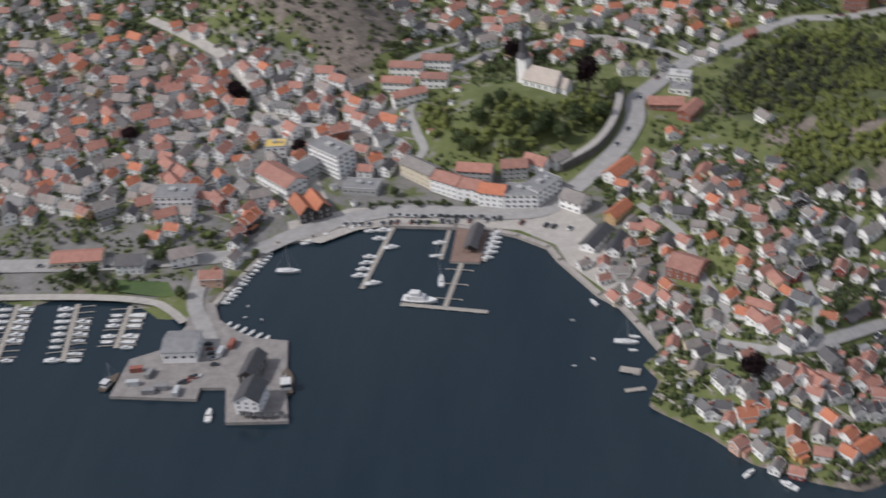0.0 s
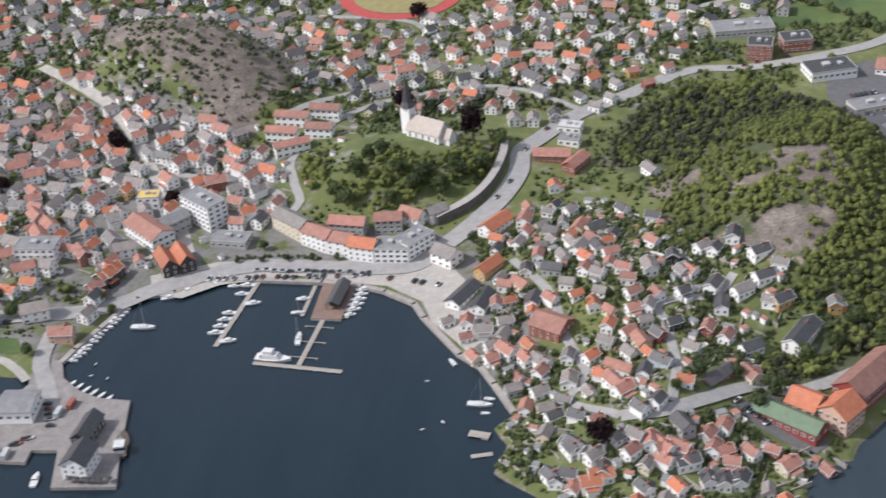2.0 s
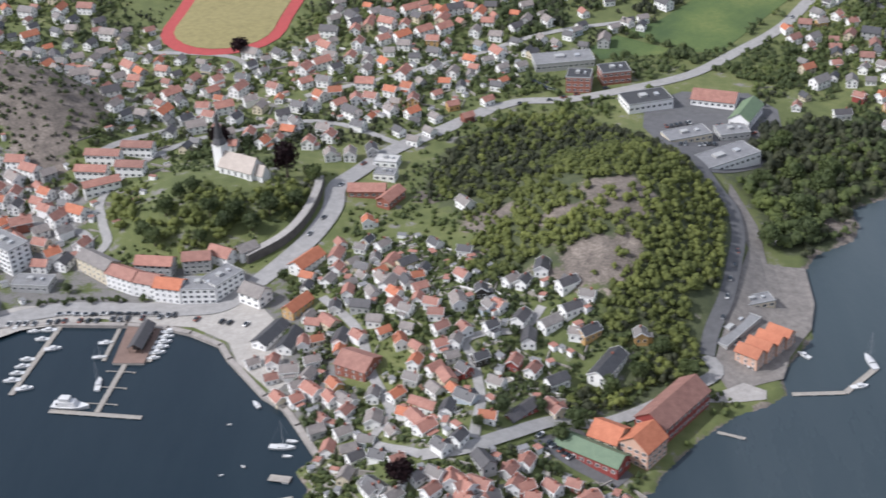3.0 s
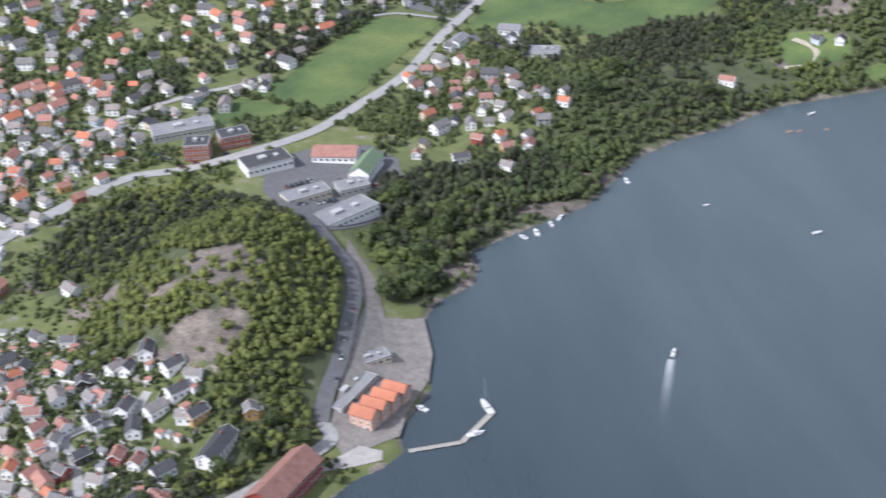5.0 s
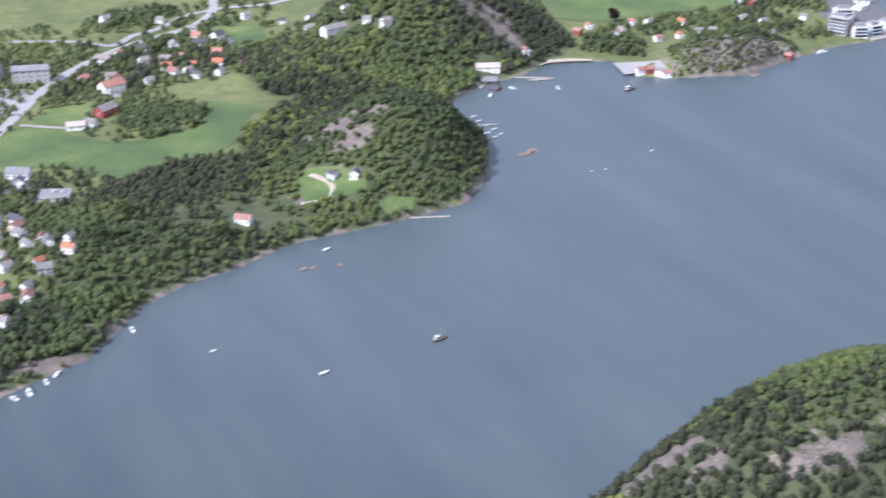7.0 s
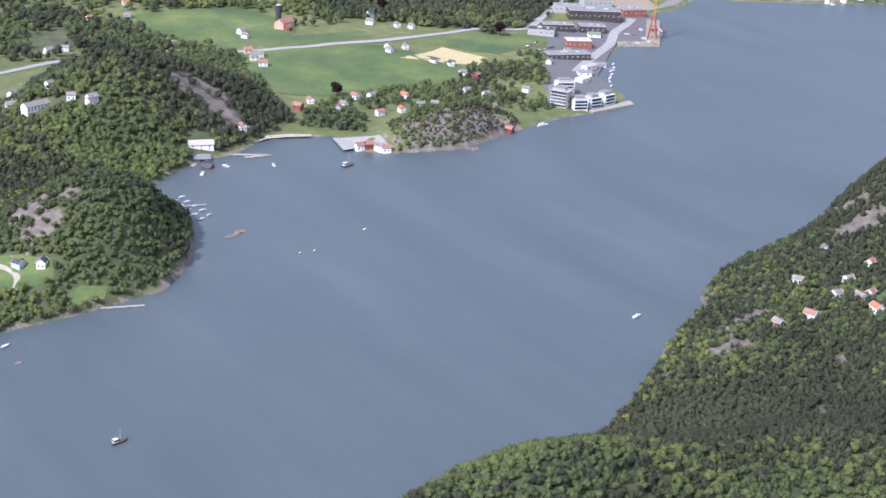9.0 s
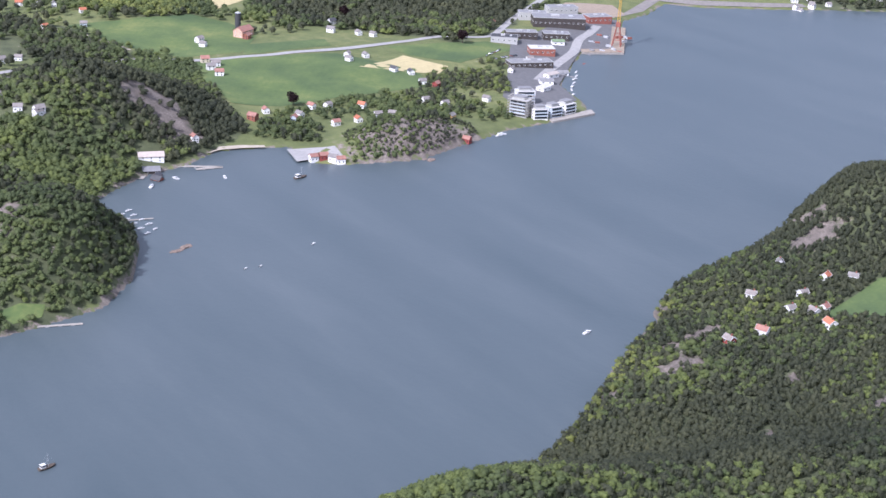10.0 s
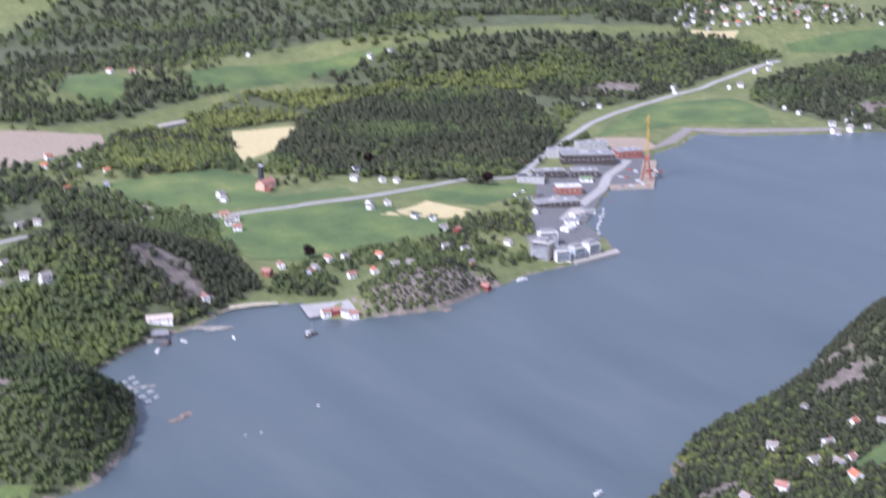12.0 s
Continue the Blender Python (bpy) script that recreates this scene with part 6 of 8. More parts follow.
        large("yard_hall", f"{ {'dark': 'dark sheet-clad', 'grey': 'grey sheet-clad', 'brick': 'brown brick', 'rust': 'red sheet-clad'}[wall] } boat yard hall with a flat roof", "factory", plan, h, 1, wall, roof, group="yard halls")
    for plan, roof in (((1262, 1072, -30, 14, 9), "felt"), ((1285, 1091, 10, 16, 8), "roof_pale"), ((1308, 1100, -20, 12, 8), "felt"), ((1240, 1050, 20, 15, 9), "roof_white"), ((1388, 1201, -30, 14, 9), "roof_green")):
        large("yard_shed", "small white shed on the boat yard ground", "shed", plan, 4.2, 1, "white", roof, 1.6, group="yard sheds")
    for x, y, turn, length in ((-116, 684, -8, 20), (-98, 693, -8, 18), (-120, 670, -8, 18), (-98, 671, -8, 16), (-112, 656, 24, 20)):
        large("terrace_flats", "white terraced flats with red roof strips", "flats", (x, y, turn, length, 8), 7, 2, "white", "roof_red", 2.0, group="terraced flats")
    large("villa", "large white villa with a red roof above the road", "villa", (-34, 583, -30, 13, 9), 6, 2, "white", "roof_red", 3, "narrow")
    large("villa", "white villa with a grey roof and balcony", "villa", (-22, 586, 35, 10, 8), 6, 2, "white", "roof_grey", 2.4, "narrow")
    large("flats", "long grey three-storey flats beside the car park", "flats", (398, 1128, -32, 40, 13), 10, 3, "grey", "felt", 2.4)
    large("flats", "grey three-storey flats with dark gables", "flats", (436, 1104, -12, 28, 13), 10, 3, "grey", "felt", 2.4)
    large("workshop", "white gabled workshop on the asphalt yard", "workshop", (386, 911, -30, 15, 10), 4.5, 1, "white", "felt", 2.4)
    large("workshop", "low grey flat-roofed workshop by the field", "workshop", (400, 867, -20, 19, 12), 4, 1, "grey", "felt")
    large("shop", "low pale roadside shop with a grey roof", "shop", (347, 905, 52, 16, 9), 4, 1, "white", "felt", 2.0)
    large("barn", "red wooden farm barn with a grey roof", "barn", (470, 1007, 35, 17, 9), 5, 1, "red", "roof_grey", 3.2, "narrow")
    large("barn", "grey farm shed with a pale roof", "shed", (442, 985, -10, 13, 8), 3.5, 1, "white", "roof_pale", 2.0, "narrow")
    large("farmhouse", "large white farmhouse with a red roof", "house", (488, 1058, 20, 19, 10), 6, 2, "white", "roof_red", 3.4, "narrow")
    large("farmhouse", "large salmon farmhouse with a red roof", "house", (1060, 1338, 25, 20, 12), 7, 2, "pink", "roof_red", 4.0, "narrow")
    large("greenhouse", "long low greenhouse beside the ploughed field", "greenhouse", (1100, 1671, 15, 42, 9), 3.5, 1, "grey", "roof_pale", 1.6)
    large("boat_house", "long white waterside house with a pale roof", "house", (797, 1013, -20, 20, 9), 5, 2, "white", "roof_pale", 2.6, "narrow")
    large("boat_house", "dark timber boathouse on the cove shore", "boathouse", (790, 998, -20, 13, 9), 4, 1, "dark", "felt", 2.4, "narrow")


build_large()


def apartment_block(plan, floors, wall, label):
    """A waterside block: storeys with long glazed fronts, balcony slabs with glass rails, and a set-back top floor."""
    x, y, turn, length, width = plan
    top = new("apartment_block")
    top.matrix_basis = pose(x, y, ground(x, y) + 0.2, 0, 0, turn)
    tagged(top, label, "flats", "waterside blocks")
    storey = 3.0
    high = floors * storey
    bm = bmesh.new()
    box(bm, -length / 2, length / 2, -width / 2, width / 2, -5, high)
    part("wall", bm, wall, top)
    bm = bmesh.new()
    box(bm, -length / 2 - 0.2, length / 2 + 0.2, -width / 2 - 0.2, width / 2 + 0.2, high, high + 0.3)
    part("roof", bm, "roof_white", top)
    bm = bmesh.new()
    box(bm, -length * 0.36, length * 0.3, -width * 0.28, width * 0.34, high + 0.3, high + 2.9)
    attic = part("penthouse", bm, "grey", top)
    bm = bmesh.new()
    box(bm, -length * 0.39, length * 0.33, -width * 0.32, width * 0.38, high + 2.9, high + 3.15)
    part("penthouse_roof", bm, "felt", attic)
    glass, slab_mesh, rail = bmesh.new(), bmesh.new(), bmesh.new()
    box(glass, -length * 0.44, length * 0.44, -0.06, 0.06, 0.5, 2.6)
    box(slab_mesh, -length * 0.46, length * 0.46, -1.6, 0.0, -0.1, 0.1)
    box(rail, -length * 0.46, length * 0.46, -1.62, -1.56, 0.1, 1.1)
    meshes = {}
    for name, bm, stuff in (("window", glass, "glass"), ("balcony", slab_mesh, "trim"), ("balcony_rail", rail, "blue")):
        mesh = bpy.data.meshes.new(name)
        bm.to_mesh(mesh)
        bm.free()
        mesh.materials.append(M[stuff])
        meshes[name] = mesh
    for f in range(floors):
        share("window", meshes["window"], None, top, m=pose(0, -width / 2, f * storey))
        share("window", meshes["window"], None, top, m=pose(0, width / 2, f * storey))
        for side in (-1, 1):
            for k in (-0.25, 0.25):
                share("window", WIDE_WINDOW, None, top, m=pose(side * length / 2, k * width, f * storey + 1.6, 0, 0, -90 * side))
        if f:
            slab_part = share("balcony", meshes["balcony"], None, top, m=pose(0, -width / 2, f * storey))
            share("balcony_rail", meshes["balcony_rail"], None, slab_part)
    BUILT.append((x, y, max(length, width) / 2))
    c, t = math.cos(radians(turn)), math.sin(radians(turn))
    KEEP_CLEAR.append([(x + a * (length / 2 + 4) * c - b * (width / 2 + 4) * t, y + a * (length / 2 + 4) * t + b * (width / 2 + 4) * c) for a, b in ((-1, -1), (1, -1), (1, 1), (-1, 1))])


def scaffold(x, y, turn, length, width, high):
    """Steel tubes and planks round a block that is being built."""
    top = new("scaffold")
    top.matrix_basis = pose(x, y, ground(x, y) + 0.2, 0, 0, turn)
    tagged(top, "grey steel scaffold round the unfinished tower block", "scaffold")
    bm = bmesh.new()
    rod(bm, (0, 0, -1), (0, 0, high), 0.09, 5)
    post = part("post", bm, "metal", top)
    places = [(a * length / 2, b * width / 2 * k) for a in (-1, 1) for b, k in ((1, -1), (1, -0.4), (1, 0.4), (1, 1))] + [(a * length / 2, b * width / 2) for a in (-0.5, 0, 0.5) for b in (-1, 1)]
    post.matrix_basis = pose(*places[0], 0)
    for px, py in places[1:]:
        share("post", post.data, None, top, m=pose(px, py, 0))
    bm = bmesh.new()
    for a, b, c, d in ((-length / 2, length / 2, -width / 2 - 0.5, -width / 2 + 0.5), (-length / 2, length / 2, width / 2 - 0.5, width / 2 + 0.5), (-length / 2 - 0.5, -length / 2 + 0.5, -width / 2, width / 2), (length / 2 - 0.5, length / 2 + 0.5, -width / 2, width / 2)):
        box(bm, a, b, c, d, 0, 0.12)
    first = part("walkway", bm, "deck", top)
    first.matrix_basis = pose(0, 0, 2.4)
    for i in range(1, int(high / 2.6)):
        share("walkway", first.data, None, top, m=pose(0, 0, 2.4 + 2.6 * i))


for plan, floors, wall, words in (((1161, 990, -62, 17, 12), 5, "grey", "grey unfinished tower block behind scaffolding"), ((1173, 977, -20, 14, 12), 3, "white", "new white waterside flats with glass balconies"), ((1190, 977, 0, 13, 12), 3, "blue", "new pale blue waterside flats with glass balconies"),
                                  ((1209, 980, 8, 15, 12), 3, "white", "new white waterside flats with glass balconies"), ((1189, 1018, -25, 18, 11), 4, "white", "white flats under construction near the quay")):
    apartment_block(plan, floors, wall, words)
scaffold(1161, 990, -62, 20, 15, 19)


def build_church():
    top = new("church")
    z = ground(-36, 652)
    top.matrix_basis = pose(-32, 652, z - 1.5, 0, 0, -30)
    tagged(top, "white stone church with pale roof and dark green spire", "church")
    walls, roof, tower, spire = bmesh.new(), bmesh.new(), bmesh.new(), bmesh.new()
    gable_walls(walls, 22, 12, 6, 6.5)
    gable_roof(roof, 22, 12, 6, 6.5, over=0.5, thick=0.35)
    gable_walls(walls, 7, 7, 4.5, 4.5, pose(13, 0, 0))
    gable_roof(roof, 7, 7, 4.5, 4.5, pose(13, 0, 0), 0.4, 0.3)
    box(tower, -16.5, -10.5, -3, 3, -5, 17)
    for s in (-3.1, 2.9):
        box(tower, -14.2, -12.8, s, s + 0.2, 11, 14)
    rod(spire, (-13.5, 0, 17), (-13.5, 0, 20), 4.4, 8, 2.6)
    rod(spire, (-13.5, 0, 20), (-13.5, 0, 37), 2.6, 8, 0.06)
    rod(spire, (-13.5, 0, 36.8), (-13.5, 0, 39), 0.08, 5)
    part("nave", walls, "white", top)
    part("roof", roof, "roof_pale", top)
    part("tower", tower, "white", top)
    part("spire", spire, "roof_black", top, "dark green copper spire")
    for i in range(5):
        for a in (0, 180):
            share("window", WINDOW, None, top, m=pose(0, 0, 0, 0, 0, a) @ pose(-9 + i * 4.4, 6.0, 3.4) @ Matrix.Diagonal((1.1, 1, 1.9, 1)))
    KEEP_CLEAR.append([(-48, 652), (-22, 638), (-14, 650), (-40, 668)])
    KEEP_CLEAR.append(rounded(-72, 922, 180, 98, 83))
    BUILT.append((-36, 650, 15))


build_church()
place_houses()
RED_TOWN = ("red", "red", "orange", "grey", "red", "grey", "black", "grey", "red")
MIXED = ("red", "grey", "grey", "black", "red", "grey", "red", "black", "orange")
QUARTERS = {
    "old town": infill([(-420, 545), (-260, 530), (-190, 545), (-120, 562), (-100, 600), (-120, 660), (-170, 690), (-290, 740), (-420, 740)], 9.4, 31, RED_TOWN, room=8.6),
    "upper town": infill([(-420, 760), (-290, 770), (-240, 820), (-180, 900), (-150, 1060), (-420, 1060)], 14, 32, RED_TOWN, room=11),
    "north slope": infill([(-240, 780), (-120, 735), (-90, 690), (50, 705), (100, 760), (190, 830), (130, 900), (0, 920), (-15, 840), (-125, 840), (-150, 900), (-230, 900)], 12.0, 33, MIXED, room=10.5),
    "harbour slope": infill([(20, 445), (55, 385), (90, 355), (135, 365), (120, 420), (92, 430), (88, 500), (70, 560), (25, 600), (10, 560), (15, 500)], 7.4, 34, MIXED, sizes=("c", "c", "s", "d"), room=7.2),
    "upper slope": infill([(100, 440), (135, 455), (160, 485), (148, 500), (120, 540), (90, 530), (100, 500)], 13, 35, ("black", "grey", "red"), sizes=("c", "d"), room=12),
    "valley villas": infill([(290, 740), (327, 728), (371, 724), (393, 785), (366, 841), (330, 895), (299, 839)], 12.5, 36, MIXED, room=11),
    "north suburb": infill([(50, 900), (150, 870), (215, 875), (290, 970), (400, 1060), (420, 1200), (250, 1250), (60, 1050)], 19, 37, MIXED, room=15),
    "sports ground": infill([(0, 900), (60, 905), (70, 1060), (240, 1255), (-120, 1200), (-140, 1040), (-20, 1030)], 19, 40, MIXED, room=15),
    "ridge hamlet": infill([(2060, 1770), (2110, 1880), (2280, 1890), (2520, 1720), (2400, 1705), (2250, 1745), (2170, 1745)], 26, 42, MIXED, room=20),
    "beyond the road": infill([(450, 1080), (560, 1060), (640, 1150), (600, 1230), (500, 1150)], 24, 38, MIXED, room=18),
}
for quarter, rows in QUARTERS.items():
    if rows:
        house_cluster("far_houses", rows, f"closely set wooden houses of the {quarter}")


# ---- sheds, terraces and garden walls of the old slope ----
def outbuildings(plan, spacing, seed, label):
    """Sheds, decks and low garden walls that crowd the plots."""
    rng = random.Random(seed)
    xs, ys = [p[0] for p in plan], [p[1] for p in plan]
    bms = {"white": bmesh.new(), "roof_red": bmesh.new(), "felt": bmesh.new(), "stone": bmesh.new(), "deck": bmesh.new()}
    for gx in np.arange(min(xs), max(xs), spacing):
        for gy in np.arange(min(ys), max(ys), spacing):
            x, y = gx + rng.uniform(-0.5, 0.5) * spacing, gy + rng.uniform(-0.5, 0.5) * spacing
            if not within(x, y, plan) or on_road(x, y, 2) or ground(x, y) < 1 or any(within(x, y, ring) for ring in KEEP_CLEAR + [BARE_HILL]):
                continue
            if any((x - bx) ** 2 + (y - by) ** 2 < (br + 1.5) ** 2 for bx, by, br in BUILT):
                continue
            m = pose(x, y, ground(x, y), 0, 0, rng.choice((30, -55, 75, -20)) + rng.uniform(-10, 10))
            what = rng.random()
            if what < 0.4:
                w, d, h = rng.uniform(2.4, 4.5), rng.uniform(2, 3.2), rng.uniform(2.1, 2.8)
                box(bms["white"], -w / 2, w / 2, -d / 2, d / 2, -1.5, h, m)
                box(bms[rng.choice(("roof_red", "felt"))], -w / 2 - 0.2, w / 2 + 0.2, -d / 2 - 0.2, d / 2 + 0.2, h, h + 0.18, m)
            elif what < 0.7:
                box(bms["stone"], -rng.uniform(3, 7), rng.uniform(3, 7), -0.2, 0.2, -1.5, rng.uniform(0.7, 1.4), m)
            else:
                w, d = rng.uniform(3, 5), rng.uniform(2, 4)
                box(bms["deck"], -w / 2, w / 2, -d / 2, d / 2, -1.5, 0.5, m)
                box(bms["white"], -w / 2, w / 2, d / 2, d / 2 + 0.1, 0.5, 1.4, m)
    for stuff, bm in bms.items():
        name = {"white": "sheds", "roof_red": "shed_roofs", "felt": "shed_roofs", "stone": "garden_walls", "deck": "terraces"}[stuff]
        tagged(part(name, bm, stuff), {"white": "white wooden sheds and fences ", "roof_red": "small red shed roofs ", "felt": "small grey shed roofs ", "stone": "low stone garden walls ", "deck": "weathered timber terraces "}[stuff] + label, "outbuildings", kind="stuff")


outbuildings([(15, 445), (25, 395), (60, 362), (100, 345), (145, 370), (165, 405), (110, 425), (150, 480), (150, 510), (110, 545), (60, 600), (15, 570)], 6.0, 51, "on the harbour slope")
outbuildings([(-420, 540), (-190, 535), (-110, 560), (-95, 600), (-70, 700), (100, 750), (180, 830), (-420, 880)], 9.5, 52, "in the town")


# ---- trees ----
def crown_shape(rng, kind, leaves, lobes_round=3):
    """A crown about 1 high and wide: a few uneven lobes, each a rough core under many loose clumps of leaves."""
    if kind == "pine":
        lobes = [((0, 0, 0.5), 0.26, 0.4)]
        for i in range(2):
            a, r = i * 3.14 + rng.uniform(-0.5, 0.5), rng.uniform(0.1, 0.2)
            lobes.append(((r * math.cos(a), r * math.sin(a), rng.uniform(0.3, 0.75)), rng.uniform(0.15, 0.22), rng.uniform(0.15, 0.24)))
    elif kind == "shrub":
        lobes = [((0, 0, 0.45), 0.5, 0.5), ((0.3, 0.1, 0.35), 0.32, 0.32)]
    else:
        lobes = [((0, 0, 0.55), 0.36, 0.36)]
        for i in range(lobes_round):
            a, r = i * 6.283 / lobes_round + rng.uniform(-0.4, 0.4), rng.uniform(0.18, 0.3)
            s = rng.uniform(0.18, 0.27)
            lobes.append(((r * math.cos(a), r * math.sin(a), rng.uniform(0.3, 0.75)), s, s * 0.9))
    verts, faces = [], []
    for (cx, cy, cz), wide, tall in lobes:
        base = len(verts)
        ring = [(math.cos(k * 1.2566 + 0.3), math.sin(k * 1.2566 + 0.3)) for k in range(5)]
        shape = [(0, 0, -1)] + [(0.85 * a, 0.85 * b, -0.45) for a, b in ring] + [(0.85 * a, -0.85 * b, 0.5) for a, b in ring] + [(0, 0, 1)]
        for px, py, pz in shape:
            k = rng.uniform(0.62, 1.15)
            verts.append((cx + px * wide * k, cy + py * wide * k, cz + pz * tall * k))
        for k in range(5):
            j = (k + 1) % 5
            low, low2, high, high2 = base + 1 + k, base + 1 + j, base + 6 + (-k) % 5, base + 6 + (-j) % 5
            faces += [(low, low2, high2), (low, high2, high), (base + 11, high, high2)]
    for _ in range(leaves):
        (cx, cy, cz), wide, tall = rng.choice(lobes)
        u, a = rng.uniform(-0.5, 1), rng.uniform(0, 6.283)
        q = math.sqrt(1 - u * u)
        out = Vector((q * math.cos(a), q * math.sin(a), u))
        at = Vector((cx + out.x * wide, cy + out.y * wide, cz + out.z * tall)) * 1.0 + out * rng.uniform(-0.02, 0.06)
        turn = Vector((rng.gauss(0, 1), rng.gauss(0, 1), rng.gauss(0, 1))).normalized()
        side = out.cross(turn).normalized() * rng.uniform(0.05, 0.11)
        rise = (out + turn * 0.8).normalized() * rng.uniform(0.05, 0.12)
        base = len(verts)
        verts += [tuple(at - side), tuple(at + side), tuple(at + rise), ]
        faces.append((base, base + 1, base + 2))
    return np.array(verts, np.float32), np.array(faces, np.int32)


def trunk_shape():
    """A tapered trunk with four limbs, 1 high."""
    bm = bmesh.new()
    rod(bm, (0, 0, -0.08), (0.01, 0, 0.55), 0.045, 6, 0.02)
    for a in (0.4, 2.0, 3.6, 5.2):
        rod(bm, (0, 0, 0.28), (0.22 * math.cos(a), 0.22 * math.sin(a), 0.55), 0.018, 4, 0.008)
    return bm


def make_shapes(kind, count, leaves, seed):
    rng = random.Random(seed)
    return [crown_shape(rng, kind, leaves) for _ in range(count)]


FOREST_SHAPES = {"leaf": make_shapes("leaf", 9, 30, 1), "pine": make_shapes("pine", 9, 22, 2), "shrub": make_shapes("shrub", 5, 14, 6)}


def forest(name, plan, spacing, label, pines=0.4, height=(7, 13), clear=9.0, seed=1, keep=None, broad="leaf", leaves="leaf"):
    """A wood over a plan: every crown is real geometry, joined into one object for each kind of tree."""
    rng = np.random.default_rng(seed)
    xs, ys = np.array(plan, float).T
    nx, ny = int((xs.max() - xs.min()) / spacing) + 1, int((ys.max() - ys.min()) / spacing) + 1
    gx, gy = np.meshgrid(np.arange(nx), np.arange(ny))
    x = xs.min() + (gx.ravel() + rng.uniform(-0.1, 1.1, gx.size)) * spacing
    y = ys.min() + (gy.ravel() + rng.uniform(-0.1, 1.1, gx.size)) * spacing
    ok = inside(x, y, [tuple(p) for p in plan])
    if keep is not None:
        ok &= keep(x, y, rng)
    x, y = x[ok], y[ok]
    z, d = land(x, y)
    ok = d > 2.2
    for bx, by, br in BUILT:
        ok &= (x - bx) ** 2 + (y - by) ** 2 > (br + clear * 0.45) ** 2
    for ring in KEEP_CLEAR:
        ok &= ~inside(x, y, ring)
    for line, wide, _, _ in ROAD_LINES.values():
        for (ax, ay), (bx, by) in zip(line, line[1:]):
            k = np.clip(((x - ax) * (bx - ax) + (y - ay) * (by - ay)) / ((bx - ax) ** 2 + (by - ay) ** 2), 0, 1)
            ok &= (x - ax - k * (bx - ax)) ** 2 + (y - ay - k * (by - ay)) ** 2 > (wide / 2 + 1.5) ** 2
    for _, ring, _, _ in FIELDS:
        ok &= ~inside(x, y, ring)
    if not name.startswith("west"):
        ok &= ~inside(x, y, BARE_HILL)
    for cx, cy, ra, rb in ROCKS if height[0] > 2.9 else ():
        ok &= (((x - cx) / ra) ** 2 + ((y - cy) / rb) ** 2 > 0.55) | (rng.random(len(x)) < 0.16)
    x, y, z = x[ok], y[ok], z[ok]
    patch = swell(x, y, 46, 7) * 0.75 + rng.uniform(-0.4, 0.4, len(x)) + 0.5
    for kind in (broad, "pine"):
        pick = np.flatnonzero((patch < pines) == (kind == "pine"))
        if not len(pick):
            continue
        all_verts, all_faces, tints, start = [], [], [], 0
        which = rng.integers(0, len(FOREST_SHAPES[kind]), len(pick))
        for s, (verts, faces) in enumerate(FOREST_SHAPES[kind]):
            mine = pick[which == s]
            if not len(mine):
                continue
            h = rng.uniform(height[0], height[1], len(mine)) * (1.05 if kind == "pine" else 0.92)
            w = h * rng.uniform(0.75, 1.1, len(mine)) * (1.15 if kind == "pine" else 1.08)
            a = rng.uniform(0, 6.283, len(mine))
            c, sn = np.cos(a)[:, None], np.sin(a)[:, None]
            vx = x[mine][:, None] + w[:, None] * (verts[:, 0] * c - verts[:, 1] * sn)
            vy = y[mine][:, None] + w[:, None] * (verts[:, 0] * sn + verts[:, 1] * c)
            vz = z[mine][:, None] - 0.12 * h[:, None] + h[:, None] * verts[:, 2]
            all_verts.append(np.stack([vx, vy, vz], -1).reshape(-1, 3))
            all_faces.append((faces[None] + (start + np.arange(len(mine)) * len(verts))[:, None, None]).reshape(-1, 3))
            tints.append(np.repeat(rng.random(len(mine)), len(verts)))
            start += len(mine) * len(verts)
        mesh = from_arrays(name, np.concatenate(all_verts), np.concatenate(all_faces), "pine" if kind == "pine" else leaves, True)
        layer = mesh.attributes.new("tint", "FLOAT", "POINT")
        layer.data.foreach_set("value", np.concatenate(tints).astype(np.float32))
        word = {"pine": "dark green pines", "leaf": "fresh green broadleaf trees", "shrub": "low green shrubs"}[kind]
        tagged(share(name + "_pines" if kind == "pine" else name, mesh, None), f"{word} {label}", "forest", kind="stuff")


def clumped(size, share_of, seed):
    """Keeps trees in groups, with gaps between."""
    return lambda x, y, rng: swell(x, y, size, seed) + rng.uniform(-0.35, 0.35, len(x)) > share_of


forest("hill_wood", HILL_WOOD, 4.1, "on the rocky hill above the town", 0.42, (4, 7.2), seed=3, keep=clumped(16, -0.9, 2), leaves="sunlit_leaf")
forest("bank_wood", [(160, 470), (152, 500), (158, 522), (176, 540), (224, 560), (216, 523), (206, 500), (200, 484), (188, 468), (166, 450), (150, 450)], 4.2, "on the bank above the bay road", 0.2, (4, 7), seed=56, leaves="sunlit_leaf")
forest("church_wood", CHURCH_WOOD, 5.2, "round the church knoll", 0.12, (5, 8.5), seed=4, keep=clumped(14, -0.08, 2), leaves="sunlit_leaf")
forest("road_wood", ROAD_WOOD, 5.0, "beside the bay road", 0.1, (7, 12), seed=5)
forest("coast_wood", COAST_WOOD, 5.0, "along the rocky shore", 0.34, (4.2, 8.4), 6.5, 6, clumped(30, -0.6, 4))
forest("villa_trees", VILLA_WOOD, 5.2, "round villas above the shore", 0.15, (3.5, 6.5), 3.0, 31, clumped(18, -0.2, 4))
forest("shore_wood", SHORE_WOOD, 5.0, "along the rocky shore", 0.2, (6, 10.5), seed=16)
forest("tip_wood", TIP_WOOD, 4.2, "on the headland", 0.45, (5, 8), seed=7)
